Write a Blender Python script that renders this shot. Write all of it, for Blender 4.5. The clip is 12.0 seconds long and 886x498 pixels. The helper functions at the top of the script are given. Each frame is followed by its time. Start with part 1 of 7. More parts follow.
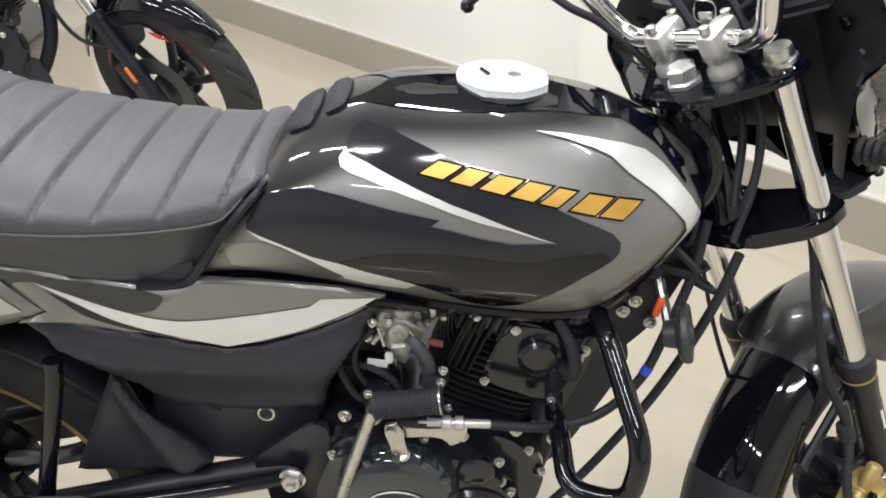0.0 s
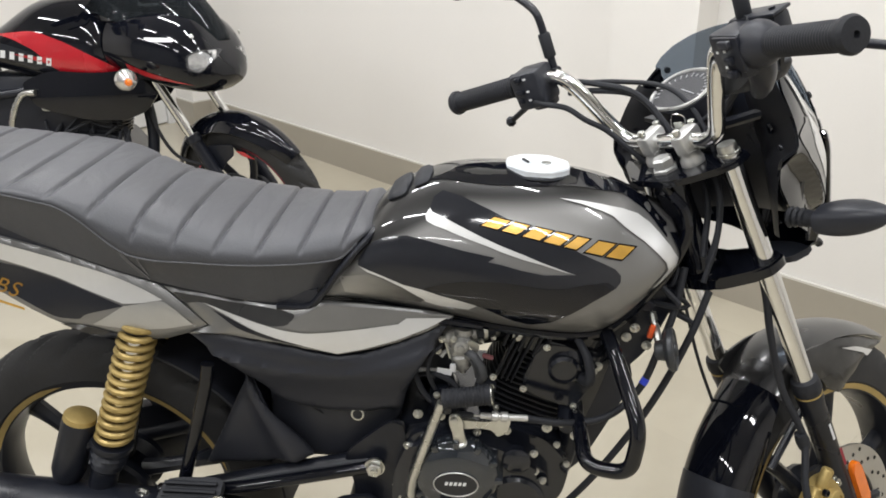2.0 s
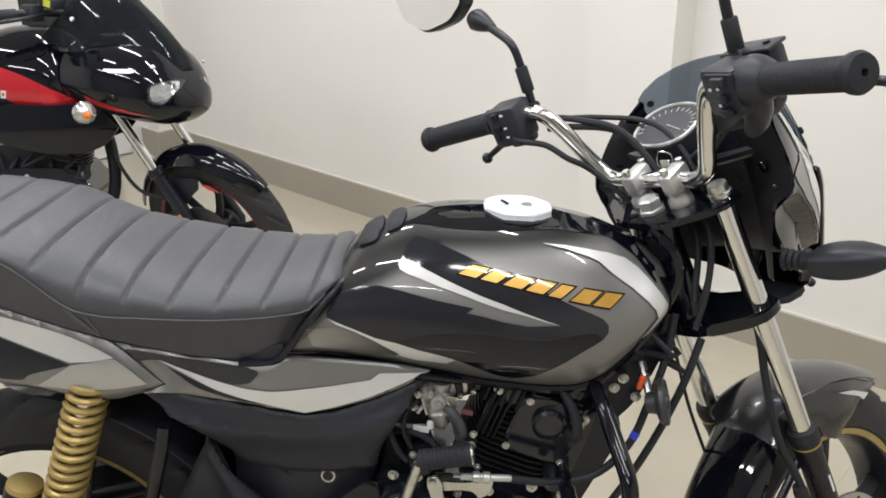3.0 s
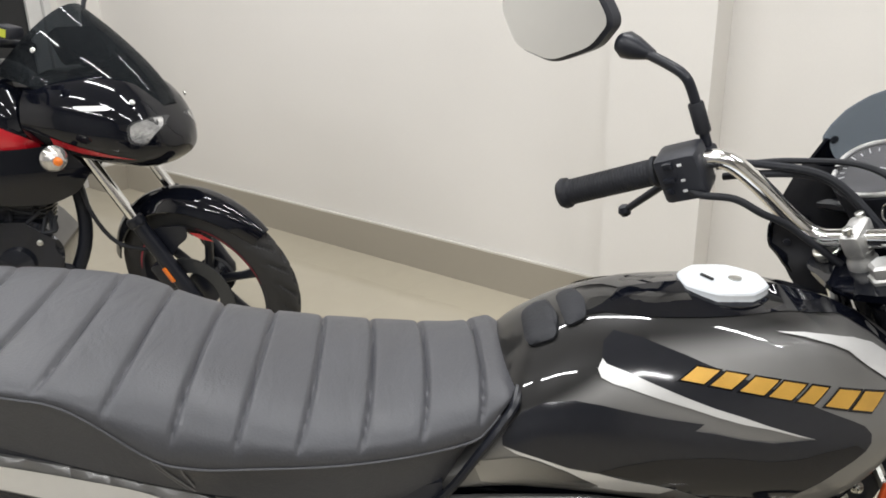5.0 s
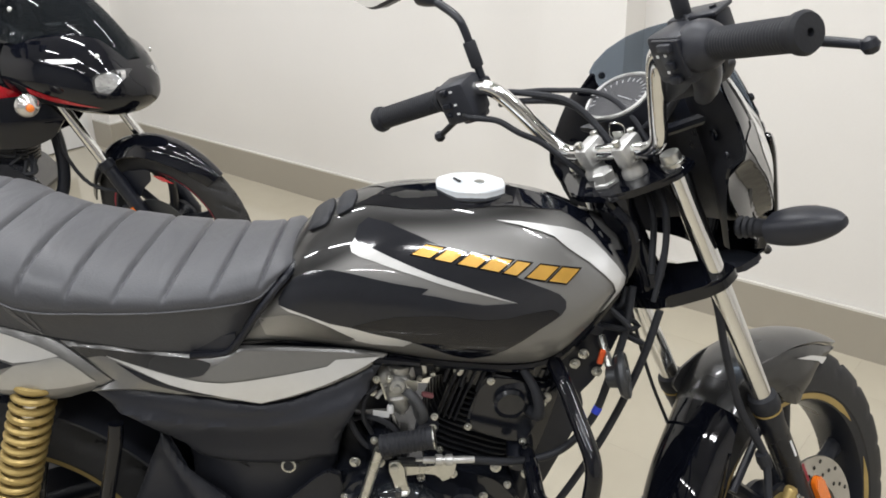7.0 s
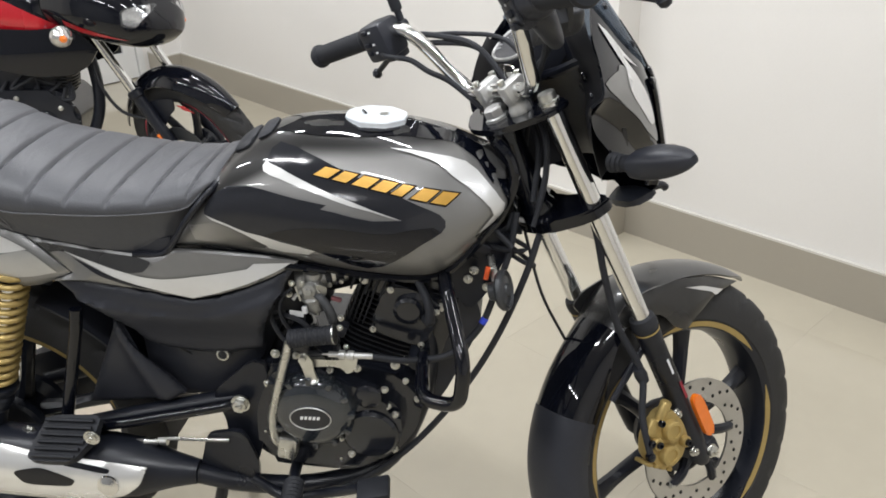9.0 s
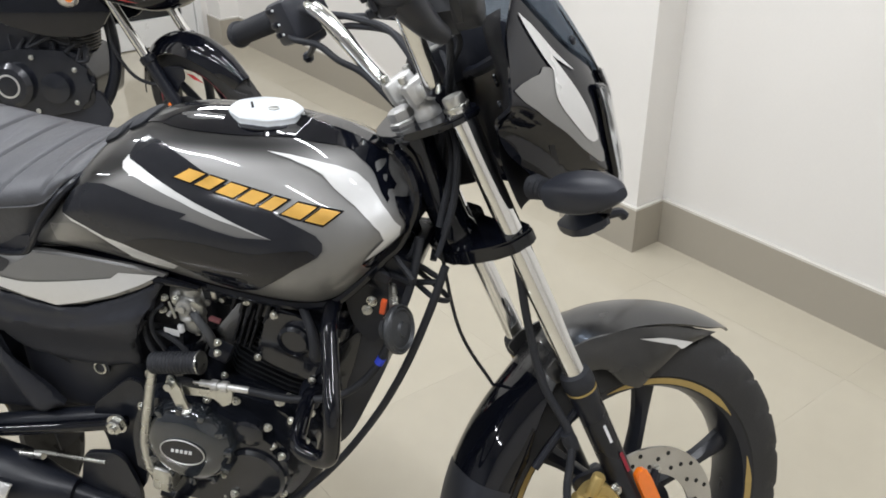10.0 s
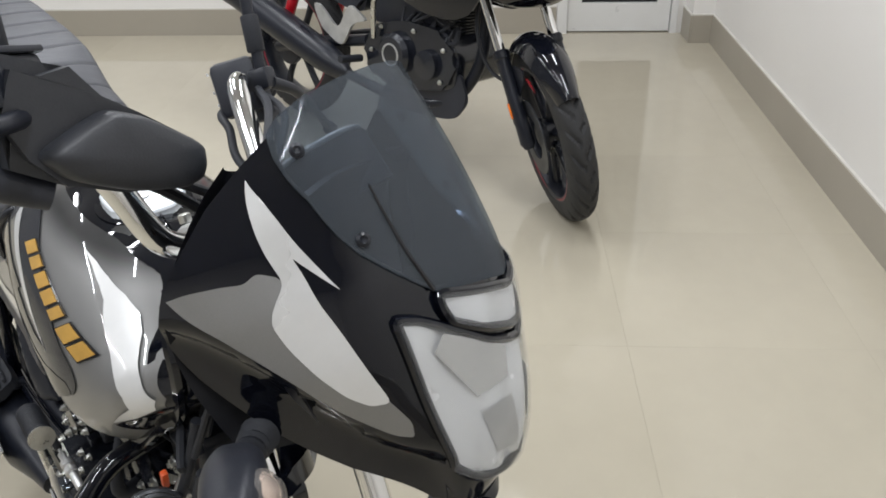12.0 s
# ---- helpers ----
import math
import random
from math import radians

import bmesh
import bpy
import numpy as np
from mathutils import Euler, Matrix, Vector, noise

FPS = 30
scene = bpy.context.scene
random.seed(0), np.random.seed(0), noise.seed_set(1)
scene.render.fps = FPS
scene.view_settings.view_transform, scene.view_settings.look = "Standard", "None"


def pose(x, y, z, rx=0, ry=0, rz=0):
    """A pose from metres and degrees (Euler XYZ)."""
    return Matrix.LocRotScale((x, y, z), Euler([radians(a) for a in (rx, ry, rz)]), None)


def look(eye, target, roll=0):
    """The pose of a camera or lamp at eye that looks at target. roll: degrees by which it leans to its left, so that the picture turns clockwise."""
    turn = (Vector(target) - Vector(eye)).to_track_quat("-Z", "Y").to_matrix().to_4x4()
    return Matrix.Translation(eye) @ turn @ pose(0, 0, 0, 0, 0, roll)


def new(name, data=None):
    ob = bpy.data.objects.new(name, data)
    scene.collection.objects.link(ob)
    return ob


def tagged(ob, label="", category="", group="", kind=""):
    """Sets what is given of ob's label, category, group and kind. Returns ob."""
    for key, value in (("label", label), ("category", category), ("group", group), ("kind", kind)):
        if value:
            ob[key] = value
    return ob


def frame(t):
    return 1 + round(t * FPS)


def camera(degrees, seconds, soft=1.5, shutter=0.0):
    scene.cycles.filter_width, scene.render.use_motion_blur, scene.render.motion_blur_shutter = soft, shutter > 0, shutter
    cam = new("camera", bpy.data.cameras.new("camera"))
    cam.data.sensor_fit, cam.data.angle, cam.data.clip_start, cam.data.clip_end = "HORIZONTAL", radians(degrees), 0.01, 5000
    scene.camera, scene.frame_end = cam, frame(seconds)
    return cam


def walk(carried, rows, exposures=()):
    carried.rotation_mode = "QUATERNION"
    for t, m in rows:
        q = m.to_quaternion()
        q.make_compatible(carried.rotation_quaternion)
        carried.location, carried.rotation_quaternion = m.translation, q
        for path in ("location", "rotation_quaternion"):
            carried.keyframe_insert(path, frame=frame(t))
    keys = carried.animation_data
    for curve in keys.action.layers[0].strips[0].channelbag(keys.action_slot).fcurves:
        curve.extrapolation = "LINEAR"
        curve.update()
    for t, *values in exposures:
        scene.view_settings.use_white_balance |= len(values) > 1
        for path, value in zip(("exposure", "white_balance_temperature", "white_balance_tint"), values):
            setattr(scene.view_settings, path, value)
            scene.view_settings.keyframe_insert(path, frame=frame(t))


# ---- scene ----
cam = camera(56.1, 12.0, soft=1.75)
PATH = [
    (0, (0.709, -0.806, 1.227), (0.633, 0.87, 0.139), -0.4),
    (0.5, (0.765, -0.902, 1.261), (0.62, 0.813, 0.243), -0.4),
    (1, (0.697, -1.071, 1.272), (0.506, 0.677, 0.319), -0.7),
    (1.5, (0.68, -1.151, 1.283), (0.493, 0.633, 0.399), -0.6),
    (2, (0.689, -1.171, 1.291), (0.541, 0.654, 0.486), -0.3),
    (2.5, (0.693, -1.164, 1.292), (0.564, 0.678, 0.522), -0.5),
    (2.7, (0.688, -1.138, 1.292), (0.578, 0.707, 0.529), -0.4),
    (4.3, (0.539, -0.839, 1.284), (0.544, 1.02, 0.547), -1.4),
    (4.5, (0.474, -0.812, 1.286), (0.503, 1.045, 0.544), -1.6),
    (5, (0.391, -0.807, 1.284), (0.485, 1.051, 0.548), -1.3),
    (5.5, (0.386, -0.816, 1.282), (0.511, 1.039, 0.546), -1.3),
    (6, (0.466, -0.873, 1.294), (0.572, 0.984, 0.559), -1.2),
    (6.5, (0.611, -0.978, 1.284), (0.658, 0.871, 0.523), -1.4),
    (7, (0.697, -1.065, 1.278), (0.693, 0.772, 0.486), -1.6),
    (7.2, (0.704, -1.108, 1.274), (0.694, 0.724, 0.472), -1.4),
    (8.8, (0.877, -1.223, 1.296), (0.716, 0.555, 0.394), -1.8),
    (9, (0.955, -1.209, 1.309), (0.772, 0.562, 0.397), -1.6),
    (9.3, (1.009, -1.166, 1.304), (0.832, 0.607, 0.387), -1.2),
    (9.5, (1.091, -1.128, 1.305), (0.822, 0.618, 0.367), -1.3),
    (9.8, (1.161, -1.037, 1.275), (0.809, 0.696, 0.34), -1.7),
    (10, (1.188, -0.948, 1.271), (0.788, 0.758, 0.307), -0.6),
    (10.5, (1.265, -0.78, 1.284), (0.668, 0.851, 0.291), -0.9),
    (11, (1.444, -0.576, 1.295), (0.633, 0.953, 0.292), -0.6),
    (11.5, (1.565, -0.406, 1.303), (0.486, 0.941, 0.293), -0.6),
    (12, (1.560, -0.219, 1.303), (0.175, 0.810, 0.292), -1.3),
]
walk(cam, [(t, look(eye, target, roll)) for t, eye, target, roll in PATH], [(0, 0.3, 6450, 10), (0.5, 0.23, 6450, 10), (1, 0.16, 6450, 10), (1.5, 0.06, 6480, 10), (2.5, -0.04, 6500, 10), (4.5, -0.18, 6550, 10), (5.5, -0.18, 6550, 10), (7, -0.04, 6450, 10), (9, 0.0, 6350, 10), (10.5, -0.02, 6250, 10), (12, -0.15, 6250, 10)])

# ---- light ----
world = bpy.data.worlds.new("world")
world.use_nodes = True
world.node_tree.nodes["Background"].inputs[0].default_value = (0.9, 0.95, 1.0, 1)
world.node_tree.nodes["Background"].inputs[1].default_value = 0.05
scene.world = world
scene.view_settings.exposure = 0.0

# the room follows the long wall: AL runs along it, AC goes towards it
AL, AC = Vector((0.7646, -0.6445, 0)), Vector((0.6445, 0.7646, 0))


def room(s, n, z):
    return AL * s + AC * n + Vector((0, 0, z))


# ---- materials ----
def ramp_mix(nt, fac, a, b):
    m = nt.nodes.new("ShaderNodeMix")
    m.data_type = "RGBA"
    nt.links.new(fac, m.inputs[0])
    m.inputs[6].default_value, m.inputs[7].default_value = (*a, 1), (*b, 1)
    return m.outputs[2]


def mat(name, color, rough=0.5, metal=0.0, var=0.15, scale=6.0, bump=0.0, fine=120.0, coat=0.0, rvar=0.08, spec=0.5):
    """A surface with colour that drifts at two scales, uneven gloss and fine relief."""
    m = bpy.data.materials.new(name)
    m.use_nodes = True
    nt = m.node_tree
    p = nt.nodes["Principled BSDF"]
    tc = nt.nodes.new("ShaderNodeTexCoord")
    big, small = nt.nodes.new("ShaderNodeTexNoise"), nt.nodes.new("ShaderNodeTexNoise")
    big.inputs["Scale"].default_value, small.inputs["Scale"].default_value = scale, fine
    big.inputs["Detail"].default_value = 4.0
    for n in (big, small):
        nt.links.new(tc.outputs["Object"], n.inputs["Vector"])
    both = nt.nodes.new("ShaderNodeMath")
    both.operation = "MULTIPLY_ADD"
    nt.links.new(small.outputs[0], both.inputs[0])
    both.inputs[1].default_value = 0.35
    nt.links.new(big.outputs[0], both.inputs[2])
    dark = tuple(c * (1 - var) for c in color)
    light = tuple(min(1, c * (1 + var)) for c in color)
    sh = nt.nodes.new("ShaderNodeMapRange")
    nt.links.new(both.outputs[0], sh.inputs[0])
    sh.inputs[1].default_value, sh.inputs[2].default_value = 0.35, 1.0
    nt.links.new(ramp_mix(nt, sh.outputs[0], dark, light), p.inputs["Base Color"])
    rr = nt.nodes.new("ShaderNodeMapRange")
    nt.links.new(big.outputs[0], rr.inputs[0])
    rr.inputs[1].default_value, rr.inputs[2].default_value = 0.3, 0.7
    rr.inputs[3].default_value, rr.inputs[4].default_value = max(0.01, rough - rvar), min(1, rough + rvar)
    nt.links.new(rr.outputs[0], p.inputs["Roughness"])
    p.inputs["Metallic"].default_value = metal
    p.inputs["Coat Weight"].default_value = coat
    p.inputs["Specular IOR Level"].default_value = spec
    p.inputs["Coat Roughness"].default_value = 0.03
    if bump:
        b = nt.nodes.new("ShaderNodeBump")
        b.inputs["Strength"].default_value = bump
        b.inputs["Distance"].default_value = 0.001
        nt.links.new(small.outputs[0], b.inputs["Height"])
        nt.links.new(b.outputs[0], p.inputs["Normal"])
    return m


def glassy(name, color, alpha, rough=0.02):
    """Thin tinted plastic or glass."""
    m = bpy.data.materials.new(name)
    m.use_nodes = True
    nt = m.node_tree
    out = nt.nodes["Material Output"]
    tr, gl, mx = (nt.nodes.new("ShaderNode" + k) for k in ("BsdfTransparent", "BsdfPrincipled", "MixShader"))
    tr.inputs[0].default_value = (*color, 1)
    gl.inputs["Base Color"].default_value = (*[c * 0.4 for c in color], 1)
    gl.inputs["Roughness"].default_value = rough
    mx.inputs[0].default_value = alpha
    nt.links.new(tr.outputs[0], mx.inputs[1])
    nt.links.new(gl.outputs[0], mx.inputs[2])
    nt.links.new(mx.outputs[0], out.inputs[0])
    return m


GRAPHITE = mat("graphite metallic paint", (0.25, 0.249, 0.247), 0.44, 0.75, 0.12, 5, coat=0.5, fine=900)
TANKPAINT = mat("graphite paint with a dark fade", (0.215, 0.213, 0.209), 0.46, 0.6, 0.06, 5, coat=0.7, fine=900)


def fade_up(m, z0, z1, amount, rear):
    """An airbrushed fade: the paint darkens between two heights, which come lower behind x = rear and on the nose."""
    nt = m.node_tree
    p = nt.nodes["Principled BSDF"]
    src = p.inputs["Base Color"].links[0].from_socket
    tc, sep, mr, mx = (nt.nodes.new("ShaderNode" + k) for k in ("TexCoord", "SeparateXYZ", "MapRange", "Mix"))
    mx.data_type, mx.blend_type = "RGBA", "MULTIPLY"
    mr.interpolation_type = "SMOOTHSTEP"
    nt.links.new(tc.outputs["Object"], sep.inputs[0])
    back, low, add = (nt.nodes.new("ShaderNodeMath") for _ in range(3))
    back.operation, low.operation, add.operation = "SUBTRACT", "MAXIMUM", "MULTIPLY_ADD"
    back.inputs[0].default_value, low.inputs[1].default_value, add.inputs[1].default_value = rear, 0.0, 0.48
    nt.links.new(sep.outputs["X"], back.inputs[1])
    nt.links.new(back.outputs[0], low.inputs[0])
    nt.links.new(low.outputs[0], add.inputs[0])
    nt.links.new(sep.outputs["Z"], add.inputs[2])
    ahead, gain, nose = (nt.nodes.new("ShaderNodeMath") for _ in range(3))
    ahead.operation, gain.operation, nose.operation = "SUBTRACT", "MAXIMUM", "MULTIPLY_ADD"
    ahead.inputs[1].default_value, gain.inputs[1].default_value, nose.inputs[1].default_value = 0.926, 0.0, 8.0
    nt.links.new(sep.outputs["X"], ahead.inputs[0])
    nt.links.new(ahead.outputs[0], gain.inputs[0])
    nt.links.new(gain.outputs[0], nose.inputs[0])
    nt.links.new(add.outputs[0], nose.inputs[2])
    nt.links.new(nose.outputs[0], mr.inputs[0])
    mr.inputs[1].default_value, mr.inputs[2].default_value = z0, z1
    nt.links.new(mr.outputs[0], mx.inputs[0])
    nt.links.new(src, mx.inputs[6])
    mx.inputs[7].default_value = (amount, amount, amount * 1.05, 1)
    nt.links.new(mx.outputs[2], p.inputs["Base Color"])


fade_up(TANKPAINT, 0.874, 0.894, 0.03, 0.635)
SILVER = mat("silver decal film", (0.67, 0.67, 0.665), 0.34, 0.3, 0.05, 6, coat=0.8)
GREYFILM = mat("grey decal film", (0.23, 0.228, 0.223), 0.38, 0.5, 0.05, 6, coat=0.8)
DARKGREY = mat("dark grey decal film", (0.0175, 0.0187, 0.0235), 0.13, 0.0, 0.15, 5, rvar=0.04, spec=0.45)
BLACKGLOSS = mat("gloss black paint", (0.0035, 0.0042, 0.0075), 0.05, 0.0, 0.3, 5, rvar=0.03)
SATIN = mat("satin black paint", (0.0105, 0.0122, 0.0185), 0.34, 0.0, 0.3, 9, bump=0.05, spec=0.4)
PLASTIC = mat("grained black plastic", (0.0235, 0.0255, 0.0335), 0.42, 0.0, 0.25, 9, bump=0.15, fine=700, spec=0.38)
RUBBER = mat("black rubber", (0.0165, 0.018, 0.0230), 0.62, 0.0, 0.3, 14, bump=0.3, fine=300, spec=0.38)
TYRE = mat("tyre rubber", (0.022, 0.022, 0.023), 0.72, 0.0, 0.35, 10, bump=0.3, fine=260)
VINYL = mat("black seat vinyl", (0.060, 0.062, 0.071), 0.48, 0.0, 0.18, 9, bump=0.35, fine=420)
wr = VINYL.node_tree
nz, bp = wr.nodes.new("ShaderNodeTexNoise"), wr.nodes.new("ShaderNodeBump")
mp = wr.nodes.new("ShaderNodeMapping")
mp.inputs["Scale"].default_value = (1.0, 0.35, 0.6)
wr.links.new(wr.nodes["Texture Coordinate"].outputs["Object"], mp.inputs[0])
wr.links.new(mp.outputs[0], nz.inputs["Vector"])
nz.inputs["Scale"].default_value, nz.inputs["Detail"].default_value, nz.inputs["Distortion"].default_value = 26.0, 3.0, 0.8
bp.inputs["Strength"].default_value, bp.inputs["Distance"].default_value = 0.35, 0.006
wr.links.new(nz.outputs[0], bp.inputs["Height"])
wr.links.new(wr.nodes["Bump"].outputs[0], bp.inputs["Normal"])
wr.links.new(bp.outputs[0], wr.nodes["Principled BSDF"].inputs["Normal"])
CHROME = mat("chrome", (0.78, 0.78, 0.77), 0.09, 1.0, 0.04, 8, rvar=0.04)
ZINC = mat("zinc plated steel", (0.6, 0.6, 0.57), 0.3, 1.0, 0.15, 30, bump=0.1)
CARBGREY = mat("dull die-cast zinc", (0.50, 0.50, 0.485), 0.42, 0.7, 0.3, 60, bump=0.35, fine=420)
CAST = mat("cast aluminium", (0.62, 0.62, 0.61), 0.4, 0.75, 0.15, 30, bump=0.3, fine=500)
FINS = mat("dull black fin enamel", (0.010, 0.011, 0.014), 0.5, 0.0, 0.35, 20, bump=0.2, fine=380, spec=0.3)
ENGINE = mat("black engine enamel", (0.0115, 0.0132, 0.0190), 0.17, 0.1, 0.35, 16, bump=0.10, fine=380, coat=0.3)
GOLD = mat("gold paint", (0.46, 0.34, 0.13), 0.42, 0.55, 0.14, 14, bump=0.08)
GOLDFILM = mat("gold film", (0.60, 0.34, 0.06), 0.35, 0.3, 0.12, 30, coat=0.5)
ORANGE = mat("orange reflector", (0.85, 0.19, 0.01), 0.18, 0.0, 0.1, 40, coat=1.0, bump=0.3, fine=900)
RED = mat("red paint", (0.5, 0.008, 0.018), 0.25, 0.1, 0.1, 8, coat=1.0)
WHITEFILM = mat("white film", (0.75, 0.76, 0.77), 0.4, 0.0, 0.05, 8)
STEEL = mat("brushed disc steel", (0.56, 0.55, 0.53), 0.35, 0.9, 0.12, 20, bump=0.2, fine=500)
THREAD = mat("grey thread", (0.2, 0.2, 0.21), 0.8)
REDMARK = mat("dark red film", (0.3, 0.02, 0.04), 0.4)
BLUEMARK = mat("blue tape", (0.03, 0.06, 0.6), 0.4)


# ---- mesh helpers ----
def ip(*pts):
    """A smooth curve through (x, y) pairs, flat past its ends."""
    xs, ys = np.array([p[0] for p in pts], float), np.array([p[1] for p in pts], float)
    h = np.diff(xs)
    s = np.diff(ys) / h
    m = np.concatenate([[s[0]], np.where(s[1:] * s[:-1] > 0, (s[1:] * h[:-1] + s[:-1] * h[1:]) / (h[1:] + h[:-1]), 0), [s[-1]]])

    def f(x):
        x = min(max(x, xs[0]), xs[-1])
        k = min(int(np.searchsorted(xs, x, "right")) - 1, len(h) - 1)
        t = (x - xs[k]) / h[k]
        return float(ys[k] * (1 + 2 * t) * (1 - t) ** 2 + m[k] * h[k] * t * (1 - t) ** 2 + ys[k + 1] * t * t * (3 - 2 * t) + m[k + 1] * h[k] * t * t * (t - 1))

    return f


def part(name, bm, material, parent=None, label="", sharp=38, category="", kind="", group=""):
    bmesh.ops.recalc_face_normals(bm, faces=bm.faces)
    for f in bm.faces:
        f.smooth = True
    for e in bm.edges:
        if len(e.link_faces) == 2 and e.calc_face_angle(0) > radians(sharp):
            e.smooth = False
    me = bpy.data.meshes.new(name)
    bm.to_mesh(me)
    bm.free()
    for m in material if isinstance(material, (list, tuple)) else [material]:
        me.materials.append(m)
    ob = new(name, me)
    if parent is not None:
        ob.parent = parent
        if parent.type == "EMPTY":
            ob.matrix_parent_inverse = Matrix.Translation(parent.location).inverted()
    return tagged(ob, label, category, group, kind)


def root(name, at, label, category, group=""):
    ob = new(name)
    ob.location = at
    ob.empty_display_size = 0.05
    return tagged(ob, label, category, group)


def loft(rings, closed=True, caps=True, bm=None):
    bm = bm or bmesh.new()
    vs = [[bm.verts.new(p) for p in r] for r in rings]
    n = len(vs[0])
    for a, b in zip(vs, vs[1:]):
        for k in range(n if closed else n - 1):
            bm.faces.new((a[k], a[(k + 1) % n], b[(k + 1) % n], b[k]))
    if caps and closed:
        bm.faces.new(list(reversed(vs[0])))
        bm.faces.new(vs[-1])
    return bm


def curve_pts(pts, n=6):
    """Catmull-Rom through the points."""
    p = [Vector(q) for q in pts]
    if len(p) < 3 or n < 2:
        return p
    q = [2 * p[0] - p[1], *p, 2 * p[-1] - p[-2]]
    out = []
    for k in range(1, len(q) - 2):
        for j in range(n):
            t = j / n
            a, b, c, d = q[k - 1], q[k], q[k + 1], q[k + 2]
            out.append(0.5 * (2 * b + (c - a) * t + (2 * a - 5 * b + 4 * c - d) * t * t + (3 * b - 3 * c + d - a) * t ** 3))
    return out + [p[-1]]


def eased(pts, radii):
    """A path of straight runs with tight round bends; radii: how far each bend reaches along its runs."""
    p = [Vector(q) for q in pts]
    out = [p[0]]
    for k in range(1, len(p) - 1):
        a = p[k] + (p[k - 1] - p[k]).normalized() * radii[k]
        b = p[k] + (p[k + 1] - p[k]).normalized() * radii[k]
        out += [a * (1 - t) ** 2 + p[k] * 2 * t * (1 - t) + b * t * t for t in [i / 7 for i in range(8)]]
    return out + [p[-1]]


def sweep(pts, r, seg=10, n=6, bm=None, caps=True):
    """A tube along a smooth line; r is a number or a function of 0..1."""
    line = curve_pts(pts, n)
    rings, up = [], None
    for k, p in enumerate(line):
        d = (line[min(k + 1, len(line) - 1)] - line[max(k - 1, 0)]).normalized()
        if up is None:
            up = d.orthogonal().normalized()
        up = (up - d * up.dot(d)).normalized()
        side = d.cross(up)
        rr = r(k / (len(line) - 1)) if callable(r) else r
        rings.append([p + rr * (math.cos(2 * math.pi * j / seg) * up + math.sin(2 * math.pi * j / seg) * side) for j in range(seg)])
    return loft(rings, True, caps, bm)


def lathe(profile, at=(0, 0, 0), axis=(0, 1, 0), seg=32, bm=None, caps=True):
    """Turns (radius, height) pairs about an axis."""
    z = Vector(axis).normalized()
    x = z.orthogonal().normalized()
    y = z.cross(x)
    at = Vector(at)
    return loft([[at + z * h + max(r, 1e-4) * (math.cos(2 * math.pi * k / seg) * x + math.sin(2 * math.pi * k / seg) * y) for k in range(seg)] for r, h in profile], True, caps, bm)


def box(at, size, turn=None, bevel=0.0, bm=None, segs=2):
    bm = bm or bmesh.new()
    m = Matrix.Translation(at) @ (turn.to_4x4() if turn else Matrix.Identity(4)) @ Matrix.Diagonal((*size, 1))
    made = bmesh.ops.create_cube(bm, size=1, matrix=m)["verts"]
    if bevel:
        es = list({e for v in made for e in v.link_edges})
        bmesh.ops.bevel(bm, geom=es, offset=bevel, segments=segs, affect="EDGES", profile=0.5)
    return bm


def hexbolt(at, axis, r=0.007, h=0.006, bm=None):
    """Washer, hexagon head and thread end."""
    bm = bm or bmesh.new()
    lathe([(r * 1.25, 0), (r * 1.25, h * 0.3), (r * 0.9, h * 0.3)], at, axis, 14, bm)
    a = Vector(axis).normalized()
    lathe([(r, h * 0.3), (r, h * 0.9), (r * 0.85, h)], at, axis, 6, bm)
    lathe([(r * 0.45, h), (r * 0.45, h * 1.4)], at, axis, 8, bm)
    return bm


def inside_dist(poly, x, y):
    """Distance from a point to the outline."""
    best = 9.0
    for (x0, y0), (x1, y1) in zip(poly, poly[1:] + poly[:1]):
        dx, dy = x1 - x0, y1 - y0
        t = min(1, max(0, ((x - x0) * dx + (y - y0) * dy) / (dx * dx + dy * dy + 1e-12)))
        best = min(best, math.hypot(x - x0 - t * dx, y - y0 - t * dy))
    return best


def rounded(poly, n=4):
    """An outline with its corners eased; a corner given as (x, y, 1) stays sharp."""
    out = []
    k = len(poly)
    for j in range(k):
        a, b, c = poly[j - 1], poly[j], poly[(j + 1) % k]
        if len(b) > 2:
            out.append((b[0], b[1]))
            continue
        for i in range(n + 1):
            t = i / n
            p0 = (b[0] + 0.28 * (a[0] - b[0]), b[1] + 0.28 * (a[1] - b[1]))
            p1 = (b[0] + 0.28 * (c[0] - b[0]), b[1] + 0.28 * (c[1] - b[1]))
            out.append(tuple((1 - t) ** 2 * p0[q] + 2 * t * (1 - t) * b[q] + t * t * p1[q] for q in (0, 1)))
    return out


